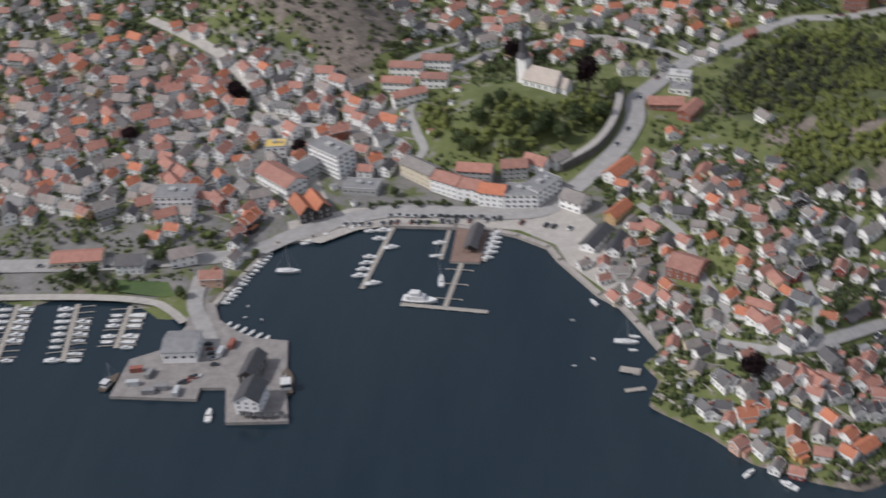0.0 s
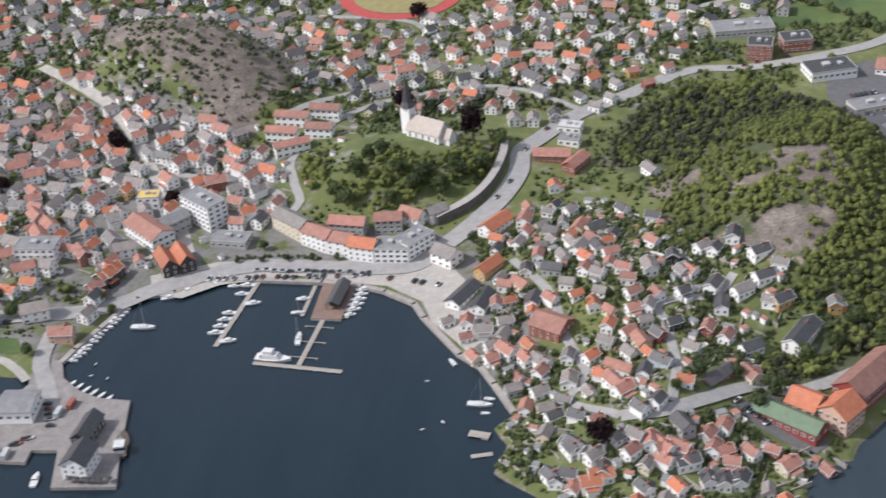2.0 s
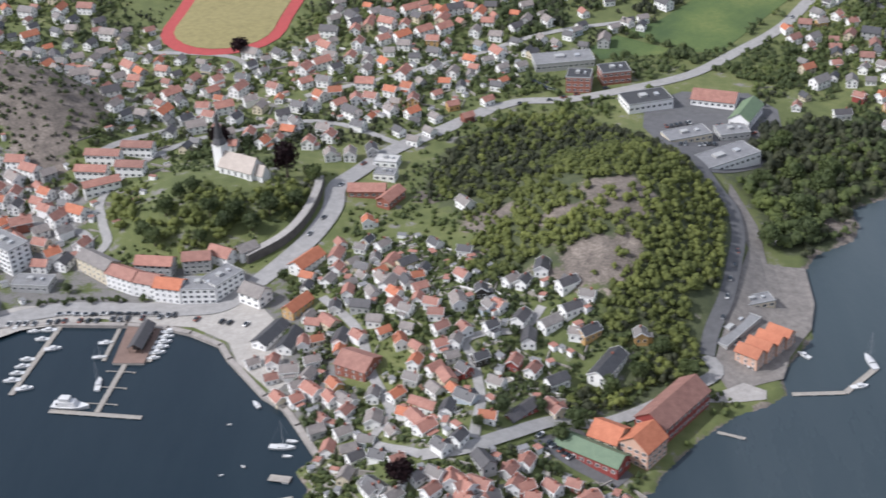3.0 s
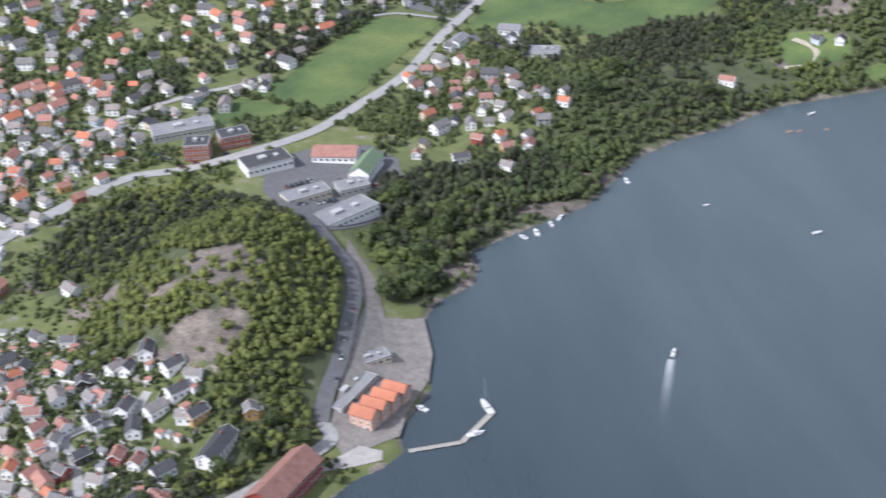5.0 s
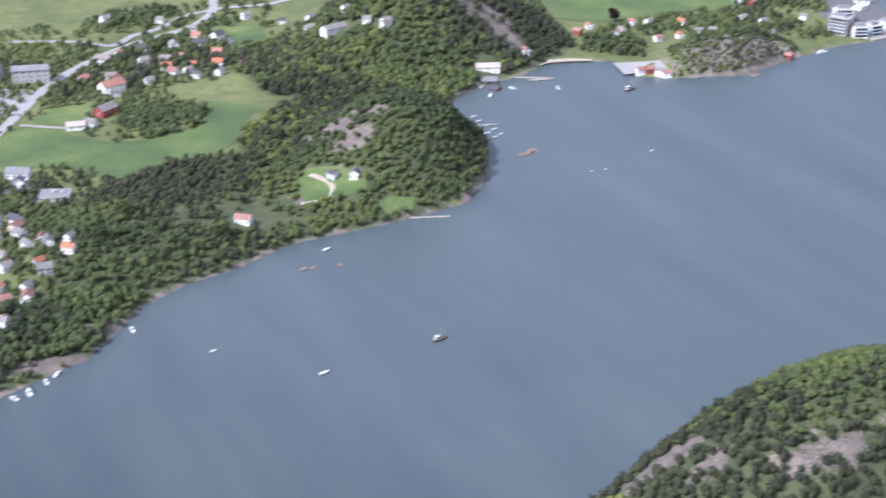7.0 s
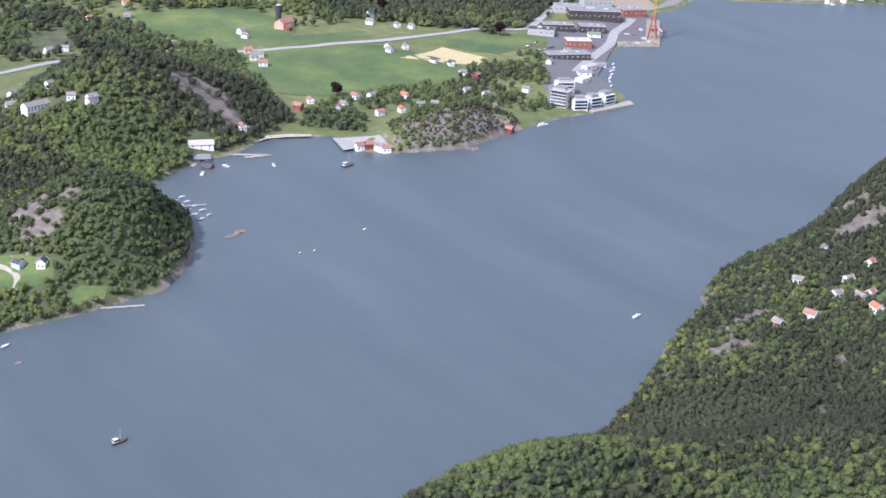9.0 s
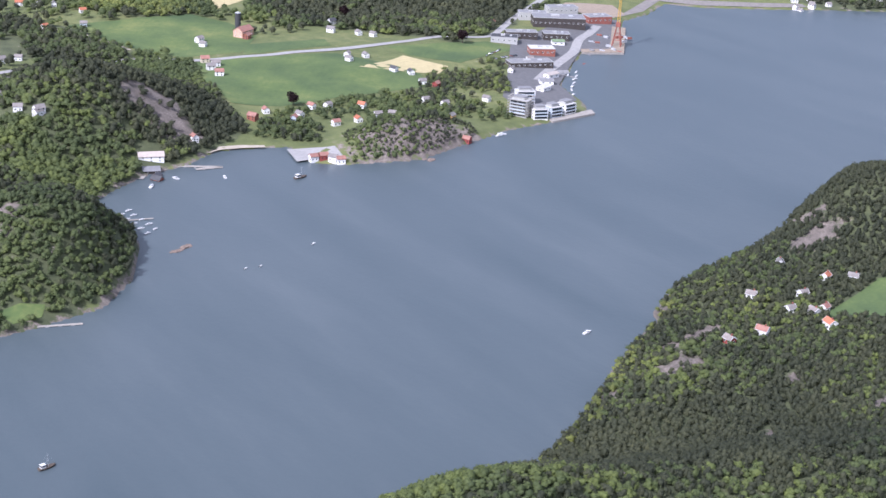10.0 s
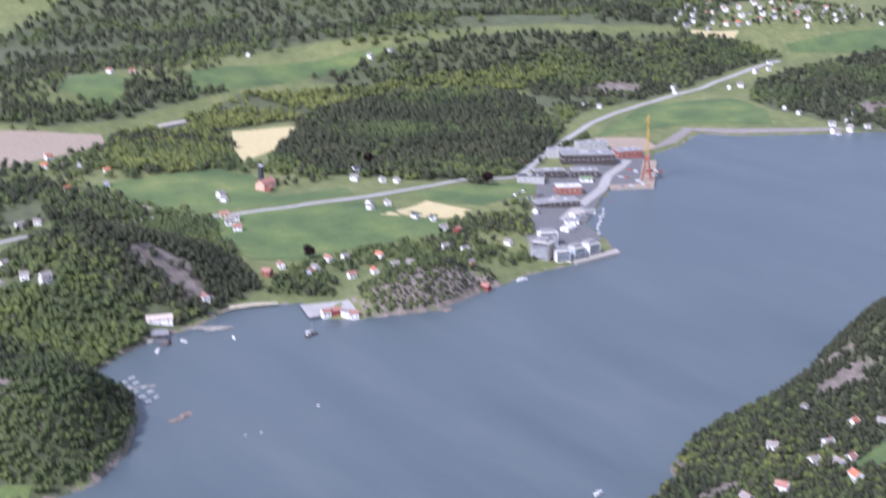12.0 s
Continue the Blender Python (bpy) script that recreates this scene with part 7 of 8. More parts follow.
forest("cove_wood", COVE_WOOD, 5.6, "on the hill by the cove", 0.58, (6.5, 11), seed=8)
forest("far_wood", FAR_WOOD, 8.0, "behind the fields", 0.7, (10, 15), seed=9)
forest("ridge_wood", RIDGE_WOOD, 9.5, "on the far ridge", 0.55, (9, 14), seed=32, keep=clumped(45, -0.62, 3))
forest("sunlit_wood", SUNLIT_WOOD, 8.0, "at the edge of the pastures", 0.0, (8, 14), seed=33, keep=clumped(40, -0.6, 2), leaves="sunlit_leaf")
forest("belt_wood", BELT_WOOD, 9.5, "in a belt between fields", 0.5, (9, 14), seed=34)
forest("farm_wood", FARM_WOOD, 7.5, "beside the farm track", 0.35, (8, 13), seed=35, keep=clumped(30, -0.5, 2))
forest("north_wood", NORTH_WOOD, 20.0, "on the distant hills", 0.6, (14, 20), seed=10, keep=clumped(120, -0.55, 1))
forest("head_wood", HEAD_WOOD, 13.0, "on the far headland", 0.5, (11, 16), seed=12)
forest("island_wood", ISLAND_WOOD, 4.0, "on the island ridge", 0.78, (4.6, 7.0), 2.0, seed=13)
forest("island_glade", ISLAND_GLADE, 4.2, "on the sunny island end", 0.12, (3.4, 6.2), 2.0, seed=36, leaves="sunlit_leaf")
forest("island_back", ISLAND_BACK, 14.0, "on the back of the island", 0.8, (6, 10), 2.0, seed=44)
forest("island_shore", ISLAND_SHORE, 5.0, "along the island shore", 0.15, (4, 7.5), 2.0, seed=45, leaves="sunlit_leaf")
forest("tip_birch", TIP_SUNLIT, 5.0, "at the edge of the headland", 0.0, (4.5, 8), 2.0, seed=46, leaves="sunlit_leaf")
forest("car_park_hedge", [(324, 980), (322, 1008), (364, 1040), (394, 1028), (396, 1008), (362, 962), (392, 1010), (388, 1022), (366, 1034), (330, 1008)], 2.6, "round the car park", 0.0, (1.5, 3.2), 0.0, 47, None, "shrub")
forest("pasture_hedge", [(1036, 1150), (1060, 1168), (1120, 1140), (1126, 1118), (1080, 1118)], 5.0, "in the sloping field", 0.1, (4, 8), 2.0, 48, clumped(14, -0.2, 3))
forest("outer_wood", [(960, 1900), (1000, 1960), (1050, 2500), (1500, 2900), (2300, 2900), (2200, 3500), (1100, 3300), (800, 2400)], 25.0, "on the outer hills", 0.5, (13, 19), seed=49, keep=clumped(150, -0.5, 2))
forest("far_belts", [(960, 1480), (1000, 1300), (1150, 1340), (1250, 1262), (1120, 1430), (1080, 1640), (1300, 1900), (1600, 1830), (2050, 1790), (2100, 1950), (1500, 2000), (1100, 1960), (900, 2200), (880, 1760)], 13.0, "in belts between far fields", 0.4, (9, 14), seed=52, keep=clumped(65, 0.0, 4))
forest("yard_trees", [(1395, 1300), (1440, 1345), (1500, 1376), (1545, 1385), (1530, 1365), (1490, 1345), (1440, 1330)], 7.0, "behind the yard halls", 0.3, (7, 12), 3.0, seed=57)
forest("ridge_gardens", [(2050, 1770), (2100, 1920), (2500, 2000), (2900, 1900), (2600, 1660), (2350, 1700), (2200, 1750)], 16.0, "round the ridge hamlet", 0.4, (8, 13), seed=50, keep=clumped(50, -0.2, 2))
forest("island_scrub", ISLAND_GLADE, 3.0, "over the sunny island end", 0.1, (2.2, 4.2), 0.5, 53, clumped(9, -0.7, 2), "shrub", "sunlit_leaf")
forest("field_hedge", FIELD_HEDGE, 5.0, "in a belt along the field", 0.2, (6, 10), 2.0, 37)
forest("suburb_grove", SUBURB_GROVE, 5.5, "between suburban houses", 0.3, (6, 10), 2.0, 38)
forest("grove", FIELD_GROVE, 6.0, "between the fields", 0.1, (6, 10), seed=14)
forest("valley_wood", VALLEY_WOOD, 6.5, "in the valley", 0.3, (8, 12), seed=15)
forest("shrubs", ROCK_SHRUB, 3.4, "on bare rock", 0.5, (2.2, 4.8), 1.0, 17, clumped(9, -0.65, 3), "shrub")
forest("garden_trees", SUBURB, 5.6, "in gardens between the houses", 0.15, (3, 7), 3.0, 18, clumped(17, -0.34, 3))
forest("slope_trees", SLOPE, 4.0, "in gardens between the houses", 0.1, (2.5, 5.2), 1.6, 19, clumped(11, -0.35, 3))
forest("valley_trees", VALLEY, 6.2, "between villas and fields", 0.2, (4, 8), 4.0, 20, clumped(24, -0.38, 6))
forest("west_hill_scrub", WEST_HILL, 8.0, "on the bare rock hill", 0.2, (2.8, 6), 6.0, 21, clumped(15, 0.0, 6))
forest("cove_trees", COVE_GARDENS, 6.4, "round the cove village", 0.3, (6, 10), 4.0, 22, clumped(22, -0.28, 6))
forest("pasture_trees", PASTURE, 9.5, "in belts between pastures", 0.3, (9, 15), 8.0, 23, clumped(60, 0.12, 9))
forest("slope_shrubs", SLOPE, 2.7, "and hedges in steep gardens", 0.0, (1.2, 2.8), 0.6, 24, clumped(7, -0.28, 2), "shrub")
forest("suburb_shrubs", SUBURB, 4.4, "and hedges between houses", 0.0, (1.3, 3.0), 1.0, 25, clumped(9, -0.05, 4), "shrub")
forest("knoll_shrubs", [(-110, 580), (-20, 575), (15, 600), (20, 660), (-60, 700), (-110, 660)], 4.0, "on the church knoll", 0.0, (1.5, 3.5), 1.0, 26, clumped(9, 0.0, 5), "shrub")
forest("hill_foot_shrubs", [(25, 600), (60, 570), (100, 540), (110, 590), (85, 640), (75, 690), (40, 700)], 4.0, "on the hill foot", 0.0, (1.5, 4), 1.0, 27, clumped(9, -0.3, 5), "shrub")
forest("bank_shrubs", [(150, 440), (200, 470), (207, 455), (188, 436), (170, 414), (165, 440)], 3.2, "along the bank", 0.0, (1.5, 4), 1.0, 28, clumped(7, -0.3, 5), "shrub")
forest("harbour_hedge", [(-125, 554.5), (-60, 553), (-30, 552), (-30, 555.5), (-60, 556.5), (-125, 558)], 1.8, "in planted strips on the harbour front", 0.0, (1.2, 2.6), 0.0, 29, None, "shrub")
forest("west_scrub", [(-270, 800), (-230, 830), (-120, 740), (-100, 690), (-150, 680), (-240, 720)], 4.5, "over the bare rock hill", 0.2, (1.2, 3.6), 1.0, 30, clumped(10, -0.12, 3), "shrub")

forest("quay_gardens", [(-420, 480), (-216, 478), (-205, 500), (-190, 520), (-225, 548), (-420, 548)], 5.2, "round the villas by the marina", 0.1, (3, 6.5), 2.5, 54, clumped(12, -0.15, 3))
forest("quay_hedges", [(-420, 479), (-212, 479), (-200, 505), (-182, 520), (-225, 548), (-420, 548)], 3.2, "and hedges by the marina", 0.0, (1.2, 2.6), 0.6, 55, clumped(8, -0.1, 2), "shrub")
forest("outer_garden_trees", [(190, 740), (260, 820), (190, 860), (150, 830), (120, 900), (250, 1250), (60, 1050), (-20, 900), (100, 860)], 6.2, "round suburban houses", 0.15, (4, 8), 3.0, 39, clumped(20, -0.4, 3))
forest("upper_valley_trees", UPPER_VALLEY, 7.0, "round valley farms", 0.25, (6, 11), 4.0, 41, clumped(28, -0.25, 4))


# ---- quays, piers and pontoons ----
def quay_block(name, ring, top, material, label, bottom=-4.0):
    bm = bmesh.new()
    slab(bm, ring, bottom, top - 0.25)
    body = part(name, bm, "stone")
    tagged(body, label, "quay", kind="structure")
    cover = bmesh.new()
    slab(cover, ring, top - 0.25, top)
    part("deck", cover, material, body)
    return body


quay_block("quay", [(-203, 472), (-198, 450), (-206, 431), (-219, 424), (-221, 397), (-180, 395), (-180, 403), (-168, 403), (-163, 379), (-135, 380), (-140, 402), (-146, 438), (-162, 440), (-173, 446), (-183, 455), (-188, 468)], QUAY, "quay_paving", "broad stone quay with worn grey paving")
edge = bmesh.new()
for ax, ay, bx, by in ((-188, 468, -185, 478), (-185, 478, -178, 495), (-178, 495, -172, 511), (-172, 511, -167, 522), (-167, 522, -149, 527), (-149, 527, -137, 536), (-137, 536, -113, 538), (-113, 538, -75, 535), (-75, 535, -54, 531), (-54, 531, -42, 526), (-42, 526, -26, 515), (-26, 515, -20, 503), (-20, 503, 0, 473), (0, 473, 10, 464), (10, 464, 17, 451), (17, 451, 27, 431)):
    way = Vector((bx - ax, by - ay))
    box(edge, -0.5, way.length + 0.5, -1.2, 1.6, -3, QUAY + 0.1, pose(ax, ay, 0, 0, 0, math.degrees(math.atan2(way.y, way.x))))
tagged(part("quay_wall", edge, "stone"), "pale granite quay wall round the harbour", "quay", kind="structure")
quay_block("pier", [(-74, 534), (-57, 532), (-60, 502), (-75, 503)], 1.3, "pier_planks", "stone pier with a brown timber deck")
quay_block("yard_quay", [(1392, 1164), (1436, 1142), (1530, 1240), (1500, 1275), (1450, 1240)], 2.4, "soil", "yard quay with rusty brown deck")
quay_block("apartment_quay", [(1178, 962), (1234, 966), (1240, 978), (1180, 972)], 1.8, "deck", "pale quay before the apartment blocks")


def pontoon(a, b, width, label, fingers=0, side=7.0, level=0.55):
    """A floating walkway with floats under it and fingers between the berths."""
    a, b = Vector(a), Vector(b)
    long, turn = (b - a).length, math.degrees(math.atan2(b.y - a.y, b.x - a.x))
    top = new("pontoon")
    top.matrix_basis = pose(a.x, a.y, 0, 0, 0, turn)
    tagged(top, label, "pontoon")
    n = max(1, int(long / 3.6))
    deck = bmesh.new()
    box(deck, 0.03, long / n - 0.03, -width / 2, width / 2, level - 0.15, level)
    first = part("deck_section", deck, "deck", top)
    for i in range(1, n):
        share("deck_section", first.data, None, top, m=pose(i * long / n, 0, 0))
    body = bmesh.new()
    box(body, 0.4, long / n * 0.7, -width / 2 + 0.15, width / 2 - 0.15, -0.4, level - 0.16)
    first = part("float", body, "grey", top)
    for i in range(2, n, 2):
        share("float", first.data, None, top, m=pose(i * long / n, 0, 0))
    arm = None
    for i in range(fingers):
        for s in (-1, 1):
            if arm is None:
                bm = bmesh.new()
                box(bm, -0.25, 0.25, 0, side, level - 0.12, level - 0.02)
                box(bm, -0.35, 0.35, side - 1.2, side, -0.2, level - 0.13)
                arm = part("finger", bm, "deck", top)
                mesh = arm.data
                arm.matrix_basis = pose((i + 0.5) * long / fingers, s * width / 2, 0, 0, 0, 0 if s > 0 else 180)
            else:
                share("finger", mesh, None, top, m=pose((i + 0.5) * long / fingers, s * width / 2, 0, 0, 0, 0 if s > 0 else 180))


pontoon((-108, 537), (-117, 481), 2.6, "narrow wooden pontoon with moored motor boats")
pontoon((-69, 503), (-74, 466), 2.4, "wooden walkway out to the floating dock", 3, 6)
pontoon((-96, 468), (-53, 461), 2.6, "long floating guest dock")
pontoon((-259, 470), (-252, 424), 2.6, "marina pontoon with berths on both sides", 9, 8)
pontoon((-231, 468), (-229, 434), 2.6, "marina pontoon with berths on both sides", 8, 8)
pontoon((-290, 470), (-285, 424), 2.6, "marina pontoon with berths on both sides", 9, 8)
pontoon((-54, 531), (-58, 504), 2.2, "narrow wooden dock beside the stone pier")
pontoon((-78, 533), (-80, 506), 2.0, "narrow wooden dock beside the stone pier")
pontoon((232, 464), (255, 464), 2.4, "pale angled dock in the bay")
pontoon((255, 464), (273, 482), 2.8, "pale angled dock in the bay")
pontoon((196, 439), (207, 434), 1.6, "short wooden jetty in the bay")
pontoon((812, 1004), (846, 984), 4, "pale timber jetty in the cove")
pontoon((846, 984), (824, 988), 4, "pale timber jetty in the cove")
pontoon((786, 1000), (775, 986), 5, "weathered boathouse landing in the cove")
pontoon((726, 905), (745, 900), 2.0, "narrow jetty with moored boats")
pontoon((790, 996), (806, 1001), 3, "pale timber jetty in the cove")
pontoon((600, 762), (628, 752), 2.5, "shore jetty with a boathouse")
pontoon((20, 404), (11, 402), 2.4, "short timber landing stage on the point")
pontoon((18, 415), (9, 417), 4.0, "broad timber landing stage", level=1.0)


def pier_shed():
    top = new("pier_shed")
    top.matrix_basis = pose(-64, 520, 1.3, 0, 0, 83)
    tagged(top, "long open pier shed with a black gabled roof", "shed")
    roof = bmesh.new()
    gable_roof(roof, 21, 6.5, 3.4, 2.0, over=0.5)
    part("roof", roof, "roof_black", top)
    core = bmesh.new()
    gable_walls(core, 14, 5.0, 3.3, 1.4, skirt=0.0)
    part("wall", core, "dark", top)
    bm = bmesh.new()
    box(bm, -0.12, 0.12, -0.12, 0.12, 0, 3.4)
    post = part("post", bm, "dark", top)
    post.matrix_basis = pose(-10, -3, 0)
    for i in range(7):
        for s in (-3, 3):
            if (i, s) != (0, -3):
                share("post", post.data, None, top, m=pose(-10 + i * 3.33, s, 0))


pier_shed()


# ---- boats ----
def hull_mesh(length, beam, height):
    """A hull lofted from a transom to a raked bow, with a deck let in."""
    bm = bmesh.new()
    rows = []
    for s, w, lift in ((-0.5, 0.86, 0.0), (-0.2, 1.0, 0.0), (0.1, 0.96, 0.05), (0.32, 0.66, 0.14), (0.45, 0.28, 0.24), (0.52, 0.03, 0.3)):
        x, half = s * length, beam / 2 * w
        rows.append([bm.verts.new((x - (0.03 * length if s > 0.4 else 0), 0, -0.35)), bm.verts.new((x, half * 0.75, 0.0)), bm.verts.new((x, half, height * (1 + lift))), bm.verts.new((x, half * 0.82, height * (1 + lift) - 0.05)),
                     bm.verts.new((x, -half * 0.82, height * (1 + lift) - 0.05)), bm.verts.new((x, -half, height * (1 + lift))), bm.verts.new((x, -half * 0.75, 0.0))])
    for a, b in zip(rows, rows[1:]):
        for i in range(7):
            j = (i + 1) % 7
            bm.faces.new((a[i], a[j], b[j], b[i]))
    bm.faces.new(rows[0]), bm.faces.new(rows[-1][::-1])
    bmesh.ops.recalc_face_normals(bm, faces=bm.faces)
    return bm


BOATS = {}


def boat(x, y, turn, length, kind="motor"):
    """A moored boat: hull, cabin with dark windows, and a mast where it sails."""
    size = round(length)
    key = (size, kind)
    where = pose(x, y, 0, 0, 0, turn)
    if key in BOATS:
        return copy_thing(BOATS[key], where)
    beam, high = size * (0.30 if kind == "sail" else 0.36), 0.5 + size * 0.055
    top = new({"motor": "motor_boat", "sail": "sailing_boat", "open": "open_boat", "fishing": "fishing_boat", "yacht": "motor_yacht"}[kind])
    top.matrix_basis = where
    label = {"motor": "white motor boat with a low cabin, moored", "sail": "white sailing boat with a bare mast", "open": "small open boat on the water", "fishing": "wooden fishing boat with wheelhouse and mast", "yacht": "large white motor yacht with stepped decks"}[kind]
    tagged(top, label, "boat", "boats")
    part("hull", hull_mesh(size, beam, high), "bark" if kind == "fishing" else "hull", top)
    if kind == "open":
        seats = bmesh.new()
        for s in (-0.25, 0.05):
            box(seats, s * size, s * size + 0.4, -beam * 0.38, beam * 0.38, high - 0.12, high - 0.02)
        part("bench", seats, "deck", top)
        motor = bmesh.new()
        box(motor, -size / 2 - 0.35, -size / 2, -0.2, 0.2, 0.2, high + 0.35)
        part("outboard", motor, "felt_dark", top)
    else:
        cabin, glass = bmesh.new(), bmesh.new()
        x0, x1 = {"motor": (-0.12, 0.24), "sail": (-0.15, 0.2), "fishing": (-0.38, -0.1), "yacht": (-0.34, 0.22)}[kind]
        tall = {"motor": 0.12, "sail": 0.055, "fishing": 0.2, "yacht": 0.13}[kind] * size
        for bm, grow, z0, z1 in ((cabin, 0, high - 0.1, high + tall), (glass, 0.03, high + tall * 0.45, high + tall * 0.8)):
            made = box(bm, x0 * size - grow, x1 * size + grow, -beam * 0.36 - grow, beam * 0.36 + grow, z0, z1)
            for v in made:
                if v.co.z > high + 0.1 and v.co.x > 0 and kind != "fishing":
                    v.co.x -= tall * 0.6
                    v.co.y *= 0.85
        deckhouse = part("cabin", cabin, "hull", top)
        part("cabin_window", glass, "glass", deckhouse, "dark tinted cabin window")
        if kind == "yacht":
            bridge = bmesh.new()
            box(bridge, -0.25 * size, 0.02 * size, -beam * 0.28, beam * 0.28, high + tall, high + tall * 1.8)
            part("flybridge", bridge, "hull", top)
        if kind in ("sail", "fishing"):
            mast = bmesh.new()
            rod(mast, (0.08 * size, 0, high), (0.08 * size, 0, high + size * (1.25 if kind == "sail" else 0.8)), 0.09, 6, 0.05)
            rod(mast, (0.08 * size, 0, high + tall + 0.5), (-0.35 * size, 0, high + tall + 0.6), 0.07, 6)
            part("mast", mast, "metal", top)
            rig = bmesh.new()
            tip = (0.08 * size, 0, high + size * (1.22 if kind == "sail" else 0.78))
            for end in ((0.5 * size, 0, high), (-0.48 * size, 0, high), (0.05 * size, beam * 0.45, high), (0.05 * size, -beam * 0.45, high)):
                rod(rig, tip, end, 0.02, 3)
            part("stay", rig, "metal", top)
    BOATS[key] = top
    return top


def place_boats():
    rng = random.Random(8)
    # x, y, bearing of the bow in degrees, length, kind
    for x, y, turn, length, kind in ((-87, 471, -8, 17, "yacht"), (-157, 497, -2, 12, "sail"), (-78, 487, 95, 10, "sail"), (-141, 408, 100, 18, "fishing"), (-172, 385, 95, 9, "motor"), (-224, 408, 70, 13, "fishing"),
                                     (12, 437, -6, 11, "sail"), (15, 431, -6, 4, "open"), (16, 441, -12, 5, "open"), (271, 486, 100, 12, "sail"), (262, 468, 10, 8, "motor"),
                                     (545, 601, 8, 9, "fishing"), (474, 593, 10, 6, "open"), (888, 932, 10, 12, "fishing"), (888, 588, 10, 7, "motor"), (430, 640, 5, 4, "open"),
                                     (535, 737, 20, 6, "open"), (820, 801, 30, 4, "open"), (756, 783, 20, 3, "open"), (767, 782, 20, 3, "open"), (364, 505, 60, 6, "motor"), (-3, 468, 122, 6, "open"),
                                     (-130, 535, 5, 7, "motor"), (-143, 529, 30, 8, "motor"), (-151, 523, 20, 8, "motor"), (-120, 533, 0, 6, "motor"), (243, 493, 130, 7, "motor")):
        boat(x, y, turn, length, kind)
    for i, s in enumerate((0.06, 0.2, 0.5, 0.6, 0.7, 0.8)):
        boat(-108 - 9 * s - 4.3, 537 - 56 * s, 185 + rng.uniform(-8, 8), rng.choice((7, 8)), "motor")
    for s in (0.35, 0.92):
        boat(-108 - 9 * s + 4.3, 537 - 56 * s, 10, 8, "motor")
    for ax, ay, bx, by, n in ((-259, 470, -252, 424, 9), (-231, 468, -229, 434, 8), (-290, 470, -285, 424, 9)):
        for i in range(n):
            for side in (-1, 1):
                if rng.random() < 0.72:
                    k = (i + 0.95) / n
                    boat(ax + (bx - ax) * k + side * 5.2, ay + (by - ay) * k, 0 if side < 0 else 180, rng.choice((6, 7, 8)), rng.choice(("motor", "motor", "open", "sail")))
    for i in range(15):
        boat(-184 + i * 0.96, 470 + i * 3.1, -12 + rng.uniform(-6, 6), rng.choice((5, 6, 7)), rng.choice(("motor", "motor", "open")))
    for i in range(6):
        boat(-53 - i * 0.7, 529 - i * 4.4, 8, rng.choice((6, 7, 8)), "motor")
    for i in range(2):
        boat(-82 - i * 0.4, 521 - i * 12, 5, 7, rng.choice(("motor", "sail", "open")))
    for i in range(6):
        boat(-178 + i * 4.2, 452 - i * 2.2, 60, 5, "open")
    for i in range(10):
        boat(728 + 8 * (i % 2) + rng.uniform(-1, 1), 874 + 5.5 * i, rng.uniform(-15, 15), rng.choice((4, 5)), "motor")
    for x, y in ((325, 634), (333, 637), (343, 644), (350, 650), (398, 682), (790, 985), (800, 975), (1106, 952), (1112, 955), (775, 966), (835, 960), (60, 350), (75, 343)):
        boat(x, y, rng.uniform(0, 180), rng.choice((6, 7, 8)), "motor")
    for i in range(6):
        boat(rng.uniform(-14, 10), rng.uniform(415, 458), rng.uniform(0, 180), 2, "open") if i % 2 == 0 else boat(rng.uniform(-176, -150), rng.uniform(450, 480), rng.uniform(0, 180), 2, "open")


place_boats()


def build_wake(x, y, along_x, along_y):
    """A low ridge of foam behind a speeding boat, widening and breaking up along its length."""
    u, v = np.meshgrid(np.linspace(0, 1, 41), np.linspace(-1, 1, 13), indexing="ij")
    length = math.hypot(along_x, along_y)
    wide = 2.3 + 1.3 * u
    px = x + along_x * u - along_y / length * v * wide
    py = y + along_y * u + along_x / length * v * wide
    pz = 0.05 + 0.3 * (1 - u) * (1 - v * v)
    i, j = np.meshgrid(np.arange(40), np.arange(12), indexing="ij")
    faces = np.stack([i * 13 + j, (i + 1) * 13 + j, (i + 1) * 13 + j + 1, i * 13 + j + 1], -1).reshape(-1, 4)
    mesh = from_arrays("wake", np.stack([px, py, pz], -1).reshape(-1, 3), faces, "foam", True)
    layer = mesh.attributes.new("foam", "FLOAT", "POINT")
    layer.data.foreach_set("value", ((1 - u) ** 1.1 * (1 - np.abs(v) ** 3) * 0.7).astype(np.float32).ravel())
    tagged(share("wake", mesh, None), "white foam wake trailing behind a speeding boat", "wake", kind="stuff")


build_wake(361, 500, -22, -50)


# ---- retaining wall, yard crane, islets ----
def retaining_wall(line, foot, label):
    """A thick stone wall under the church knoll, its shade put into the dark stone colour, stepped with the road."""
    points = smooth_line(line, 4)
    bm = bmesh.new()
    for a, b in zip(points, points[1:]):
        way = b - a
        box(bm, 0, way.length + 0.6, -2.2, 2.2, ground(a.x, a.y) - 5, ground(a.x, a.y) + foot, pose(a.x, a.y, 0, 0, 0, math.degrees(math.atan2(way.y, way.x))))
    tagged(part("retaining_wall", bm, "wall_stone"), label, "wall", kind="structure")


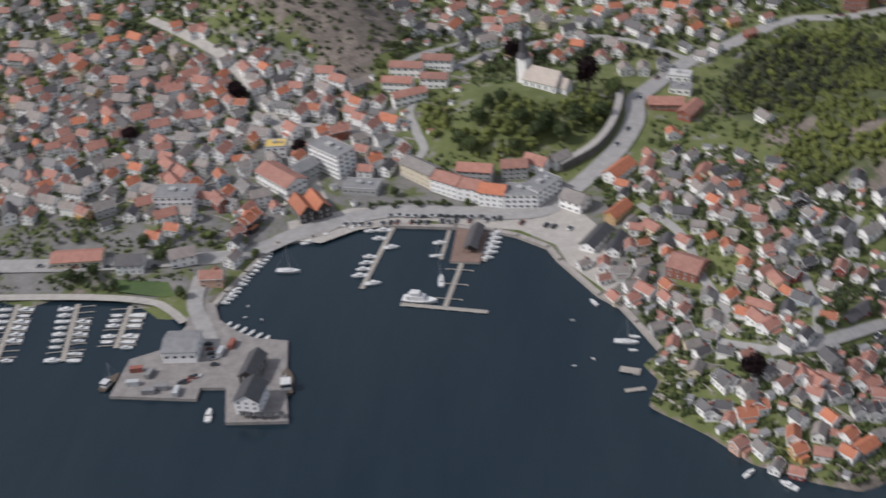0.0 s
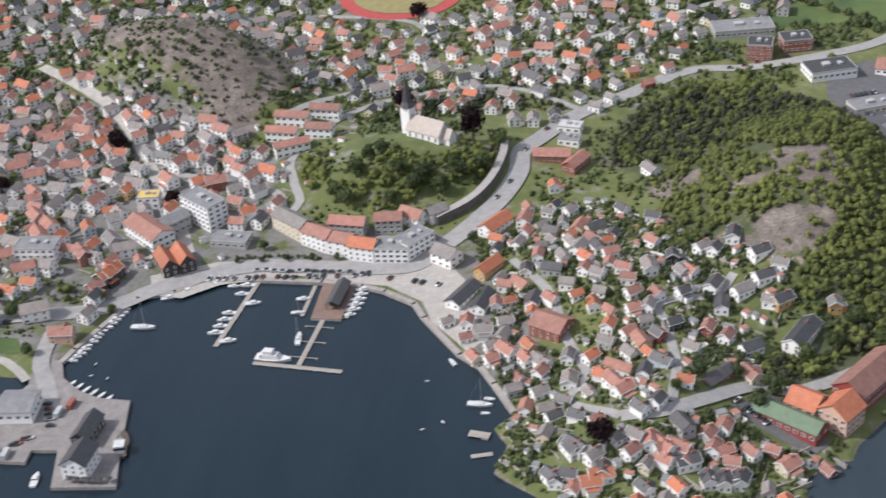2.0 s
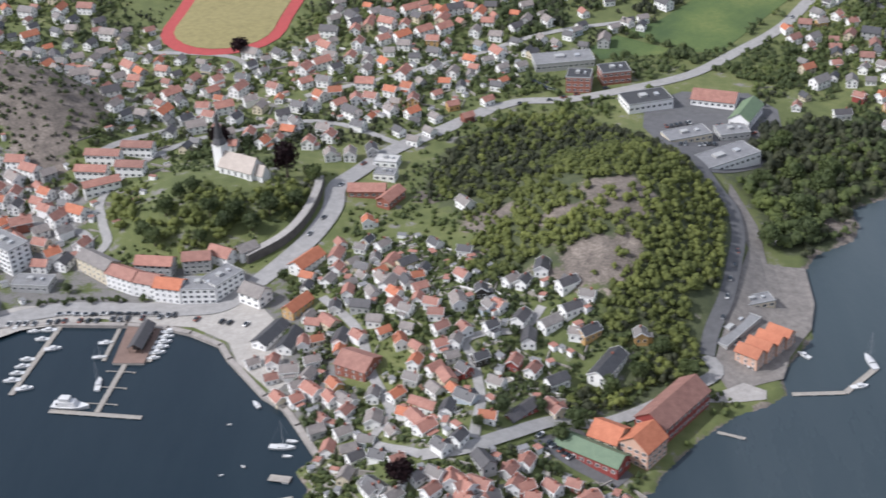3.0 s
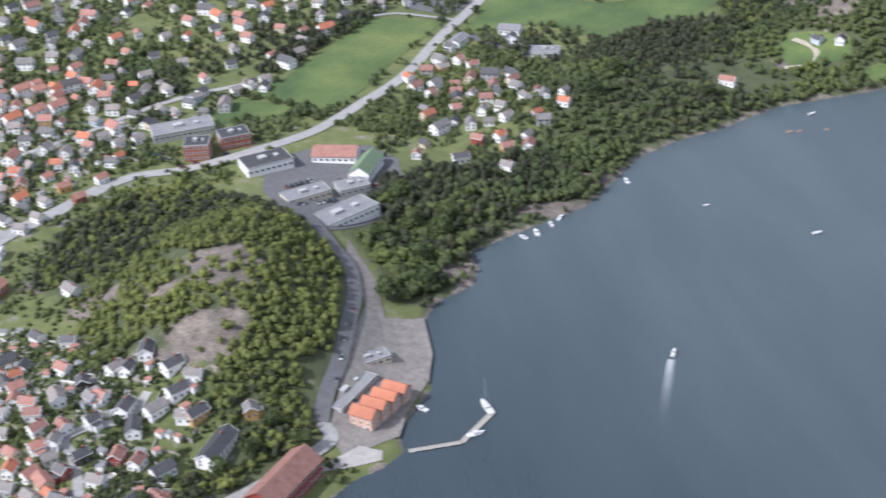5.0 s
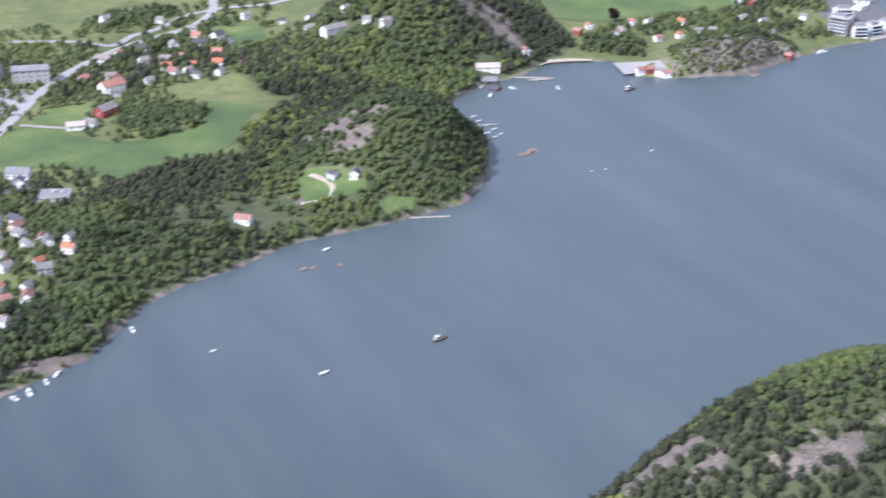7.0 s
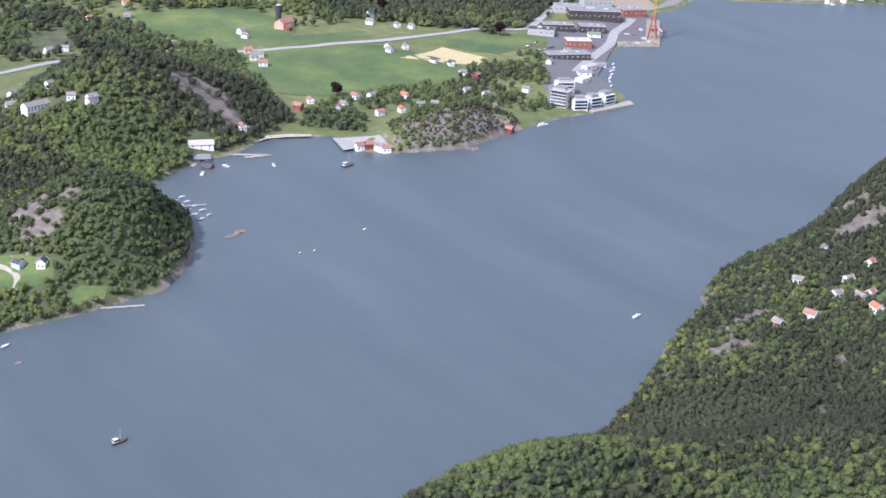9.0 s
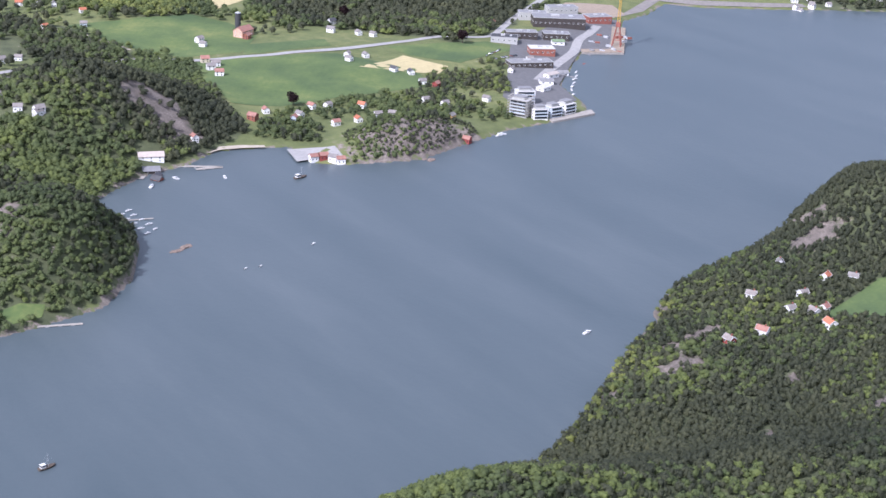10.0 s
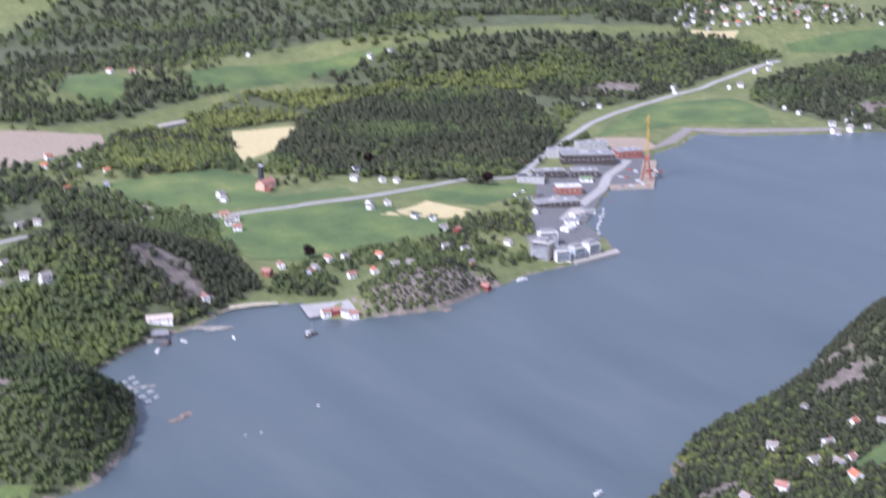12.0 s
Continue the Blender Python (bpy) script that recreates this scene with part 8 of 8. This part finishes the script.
def farm_silo(x, y):
    """A round tower silo with a domed cap and a filling pipe."""
    top = new("silo")
    top.matrix_basis = pose(x, y, ground(x, y))
    tagged(top, "dark round tower silo beside the farm", "silo")
    bm = bmesh.new()
    rod(bm, (0, 0, -1), (0, 0, 17), 3.2, 16)
    part("shell", bm, "felt_dark", top)
    bm = bmesh.new()
    rod(bm, (0, 0, 17), (0, 0, 18.4), 3.3, 16, 0.6)
    part("cap", bm, "metal", top)
    bm = bmesh.new()
    rod(bm, (3.3, 0, 0), (3.3, 0, 17.4), 0.18, 6)
    part("pipe", bm, "metal", top)


farm_silo(1072, 1372)
retaining_wall([(-22, 581), (-5, 595), (5, 612), (10, 632), (11, 648)], 4.6, "long stone retaining wall above the main road")


def yard_crane():
    top = new("yard_crane")
    top.matrix_basis = pose(1452, 1172, 2.4, 0, 0, 40)
    tagged(top, "tall yellow and red lattice shipyard crane on the quay", "crane")
    legs = bmesh.new()
    for sx in (-5, 5):
        for sy in (-5, 5):
            rod(legs, (sx, sy, 0), (sx * 0.35, sy * 0.35, 22), 0.7, 6, 0.5)
    for z in (7, 14):
        k = 5 - z * 0.15
        for a, b in (((-k, -k), (k, -k)), ((k, -k), (k, k)), ((k, k), (-k, k)), ((-k, k), (-k, -k))):
            rod(legs, (*a, z), (*b, z), 0.35, 5)
    part("portal", legs, "rust", top)
    cab = bmesh.new()
    box(cab, -3.2, 3.2, -2.6, 2.6, 22, 27)
    part("machine_house", cab, "rust", top)
    mast = bmesh.new()
    for sx in (-1.4, 1.4):
        for sy in (-1.4, 1.4):
            rod(mast, (sx, sy, 27), (sx * 0.5, sy * 0.5, 74), 0.28, 5)
    for i in range(15):
        z, k, j = 27 + i * 3.1, 1.4 - i * 0.046, 1.4 - (i + 1) * 0.046
        for a, b in (((-k, -k), (j, -j)), ((k, -k), (j, j)), ((k, k), (-j, j)), ((-k, k), (-j, -j))):
            rod(mast, (*a, z), (*b, z + 3.1), 0.16, 4)
    part("mast", mast, "crane_paint", top, "yellow lattice mast")
    jib = bmesh.new()
    for s in (-0.8, 0.8):
        rod(jib, (0, s, 62), (-26, s * 0.4, 70), 0.25, 5)
    rod(jib, (0, 0, 74), (-26, 0, 70.5), 0.15, 4)
    for i in range(9):
        rod(jib, (-i * 2.9, -0.8, 62 + i * 0.9), (-(i + 1) * 2.9, 0.7, 62.9 + i * 0.9), 0.12, 4)
    part("jib", jib, "crane_paint", top)


yard_crane()


def islet(x, y, size, label):
    bm = bmesh.new()
    for v in bmesh.ops.create_icosphere(bm, subdivisions=3, radius=1)["verts"]:
        k = 1 + 0.4 * noise.noise(v.co * 1.7 + Vector((x, y, 0))) + 0.3 * noise.noise(v.co * 4.5 + Vector((y, x, 0)))
        v.co = Vector((v.co.x * size * k, v.co.y * size * 0.55 * k, v.co.z * size * 0.2 * k))
    top = part("islet", bm, "shore_rock")
    top.matrix_basis = pose(x, y, 0.1, 0, 0, 25)
    tagged(top, label, "rock", "islets")


# The three near (512, 717) are rocks added in place of thin floating rafts.
for x, y, size in ((732, 834, 4), (740, 838, 5), (728, 834, 3), (1010, 922, 5), (512, 717, 3.2), (534, 713, 2.4), (518, 716, 2.4), (1006, 926, 3)):
    islet(x, y, size, "low bare rock islet in the fjord")


# ---- cars ----
def car_mesh():
    bm = bmesh.new()
    box(bm, -2.15, 2.15, -0.88, 0.88, 0.28, 0.85)
    bmesh.ops.bevel(bm, geom=[e for e in bm.edges], offset=0.12, segments=1, affect="EDGES")
    return bm


CARS = {}


def car(x, y, turn, colour):
    z = max(ground(x, y), 1.2) + 0.42
    if colour in CARS:
        return copy_thing(CARS[colour], pose(x, y, z, 0, 0, turn))
    word = {"hull": "white", "felt_dark": "black", "metal": "silver grey", "rust": "red", "felt": "dark grey"}[colour]
    top = new("car")
    top.matrix_basis = pose(x, y, z, 0, 0, turn)
    tagged(top, f"{word} car parked on the asphalt", "car", "parked cars")
    part("body", car_mesh(), colour, top)
    cabin = bmesh.new()
    for v in box(cabin, -1.5, 1.0, -0.78, 0.78, 0.84, 1.42):
        if v.co.z > 1:
            v.co.x, v.co.y = v.co.x * 0.72 - 0.1, v.co.y * 0.85
    part("cabin", cabin, "glass", top)
    wheel = None
    for sx in (-1.35, 1.35):
        for sy in (-0.8, 0.8):
            if wheel is None:
                bm = bmesh.new()
                rod(bm, (0, -0.11, 0), (0, 0.11, 0), 0.32, 10)
                wheel = part("wheel", bm, "felt_dark", top)
                wheel.matrix_basis = pose(sx, sy, 0.32)
            else:
                share("wheel", wheel.data, None, top, m=pose(sx, sy, 0.32))
    CARS[colour] = top
    return top


def park_cars():
    rng = random.Random(4)
    colours = ("hull", "felt_dark", "metal", "felt_dark", "rust", "felt")
    for ax, ay, bx, by, n, turn in ((-135, 538, -50, 540, 22, 80), (-120, 545, -60, 542, 14, 5), (-46, 538, -14, 528, 8, 60), (120, 428, 134, 418, 7, 50), (210, 682, 232, 690, 8, 70), (236, 716, 262, 700, 9, 20),
                                    (205, 712, 232, 724, 9, 100), (218, 480, 212, 500, 6, 20), (-186, 440, -176, 418, 6, 10), (-190, 405, -183, 412, 4, 10), (-290, 498, -205, 496, 14, 5), (40, 690, 20, 640, 4, 60),
                                    (203, 490, 226, 570, 6, 80), (110, 748, 180, 768, 8, 10), (130, 785, 145, 768, 10, 100), (1262, 1172, 1300, 1195, 9, 40), (1252, 1157, 1302, 1170, 13, 100), (1258, 1142, 1294, 1152, 10, 100), (300, 860, 420, 1045, 6, 55), (0, 582, 18, 622, 3, 60)):
        for i in range(n):
            if rng.random() < 0.8:
                k = (i + 0.5) / n
                car(ax + (bx - ax) * k + rng.uniform(-0.6, 0.6), ay + (by - ay) * k + rng.uniform(-0.6, 0.6), turn + rng.uniform(-5, 5), rng.choice(colours))


park_cars()


# ---- single trees ----
def single_tree(kind, leaves, seed):
    rng = random.Random(seed)
    verts, faces = crown_shape(rng, "leaf", leaves, 6)
    return from_arrays("crown", verts, faces, kind, True)


TREE_CROWNS = {"leaf": [single_tree("leaf", 380, 40 + i) for i in range(4)], "copper": [single_tree("copper", 420, 60 + i) for i in range(3)]}
TRUNK = bpy.data.meshes.new("trunk")
trunk_form = trunk_shape()
trunk_form.to_mesh(TRUNK)
trunk_form.free()


def tree(x, y, height, kind, rng):
    top = new("tree")
    top.matrix_basis = pose(x, y, ground(x, y), 0, 0, rng.uniform(0, 360))
    tagged(top, "dark purple copper beech tree with a dense crown" if kind == "copper" else "full green broadleaf tree with an uneven crown", "tree", "copper beeches" if kind == "copper" else "single trees")
    wide = height * (0.85 if height < 18 else 0.62)
    share("trunk", TRUNK, "bark", top, m=Matrix.Diagonal((height, height, height, 1)))
    share("crown", rng.choice(TREE_CROWNS[kind]), None, top, m=Matrix.Translation((0, 0, height * 0.04)) @ Matrix.Diagonal((wide, wide, height, 1)))


def plant_trees():
    rng = random.Random(77)
    copper = [(-52, 700, 15), (-7, 650, 21), (-59, 834, 14), (-170, 608, 9), (65, 396, 13), (-216, 665, 12), (-271, 616, 11), (-220, 669, 11), (1209, 1372, 16), (1273, 1229, 15), (979, 1097, 13)]
    knoll = [(-56, 632, 10), (-21, 603, 12), (-13, 615, 13), (-30, 610, 12), (8, 647, 12), (0, 623, 11), (-47, 594, 9), (-71, 595, 11), (-68, 615, 12), (-78, 602, 10), (-63, 628, 9), (-35, 699, 9), (-25, 585, 8), (-35, 603, 12), (-44, 612, 11)]
    slope = [(137, 436, 11), (130, 427, 9), (85, 497, 6), (113, 498, 6), (188, 471, 11), (177, 484, 10), (106, 438, 8), (122, 444, 7), (80, 440, 6), (96, 425, 6), (7, 513, 6), (25, 452, 6), (-110, 563, 6), (20, 564, 6), (-1, 564, 7), (166, 470, 10), (153, 462, 9)]
    quay = [(-224, 502, 9), (-206, 472, 7), (-256, 490, 8), (-267, 486, 8), (-236, 514, 8), (-242, 480, 6), (-176, 509, 6), (-184, 518, 6)]
    bay = [(243, 583, 13), (265, 615, 15), (281, 637, 16), (288, 652, 16), (268, 650, 15), (267, 682, 14), (264, 592, 13), (249, 641, 12), (406, 771, 12), (429, 799, 12), (565, 896, 11), (478, 765, 10), (366, 849, 9)]
    for x, y, h in copper:
        tree(x, y, h, "copper", rng)
    for x, y, h in knoll + slope + quay + bay:
        tree(x, y, h, "leaf", rng)
    for i in range(7):
        tree(-122 + i * 13.0, 553.5 - 0.35 * abs(i - 4), rng.uniform(3.2, 4.5), "leaf", rng)


plant_trees()


# ---- harbour clutter ----
def parasol(x, y, z, rng):
    top = new("parasol")
    top.matrix_basis = pose(x, y, z, 0, 0, rng.uniform(0, 90))
    tagged(top, "dark cafe parasol standing on the quay", "parasol", "cafe parasols")
    bm = bmesh.new()
    rod(bm, (0, 0, 0), (0, 0, 2.5), 0.05, 6)
    part("pole", bm, "metal", top)
    bm = bmesh.new()
    rod(bm, (0, 0, 2.1), (0, 0, 2.75), 1.7, 8, 0.05)
    part("canopy", bm, "felt_dark", top)


def crate_stack(x, y, z, turn, rng):
    top = new("container")
    top.matrix_basis = pose(x, y, z, 0, 0, turn)
    tagged(top, "weathered steel container standing on a quay", "container", "quay containers")
    bm = bmesh.new()
    ribs = [(-3 + i * 0.4286, 1.2 + 0.05 * (i % 2)) for i in range(15)]
    slab(bm, [(px, -py) for px, py in ribs] + [(px, py) for px, py in ribs[::-1]], 0.05, 2.5)
    part("shell", bm, rng.choice(("rust", "felt", "metal")), top)
    bm = bmesh.new()
    box(bm, 3.0, 3.06, -1.1, -0.03, 0.2, 2.4)
    box(bm, 3.0, 3.06, 0.03, 1.1, 0.2, 2.4)
    part("door", bm, "metal", top)


def quay_clutter():
    rng = random.Random(21)
    for i in range(7):
        parasol(-155 + i * 2.6 + rng.uniform(-0.8, 0.8), 382.5 + rng.uniform(-0.6, 0.6), QUAY, rng)
    for x, y, turn in ((-212, 405, 5), (-206, 412, 80), (-213, 415, 10), (-198, 402, 0), (-190, 399, 90), (-203, 399, 4), (-176, 428, 84), (-172, 434, 84)):
        crate_stack(x, y, QUAY, turn, rng)


quay_clutter()


def yard_clutter():
    rng = random.Random(33)
    for i in range(26):
        k, side = rng.random(), rng.uniform(-14, 14)
        crate_stack(1290 + 150 * k + side, 1060 + 110 * k - side * 0.6, ground(1290 + 150 * k + side, 1060 + 110 * k - side * 0.6) + 0.3, rng.uniform(0, 180), rng)
    for i in range(12):
        crate_stack(1432 + rng.uniform(0, 60), 1166 + rng.uniform(0, 26) + i * 3.2, 2.4, rng.uniform(0, 180), rng)
    for i in range(7):
        boat(1264 + i * 11, 1034 + i * 11.0 + rng.uniform(-3, 3), rng.uniform(0, 60), rng.choice((6, 7)), "motor")


yard_clutter()
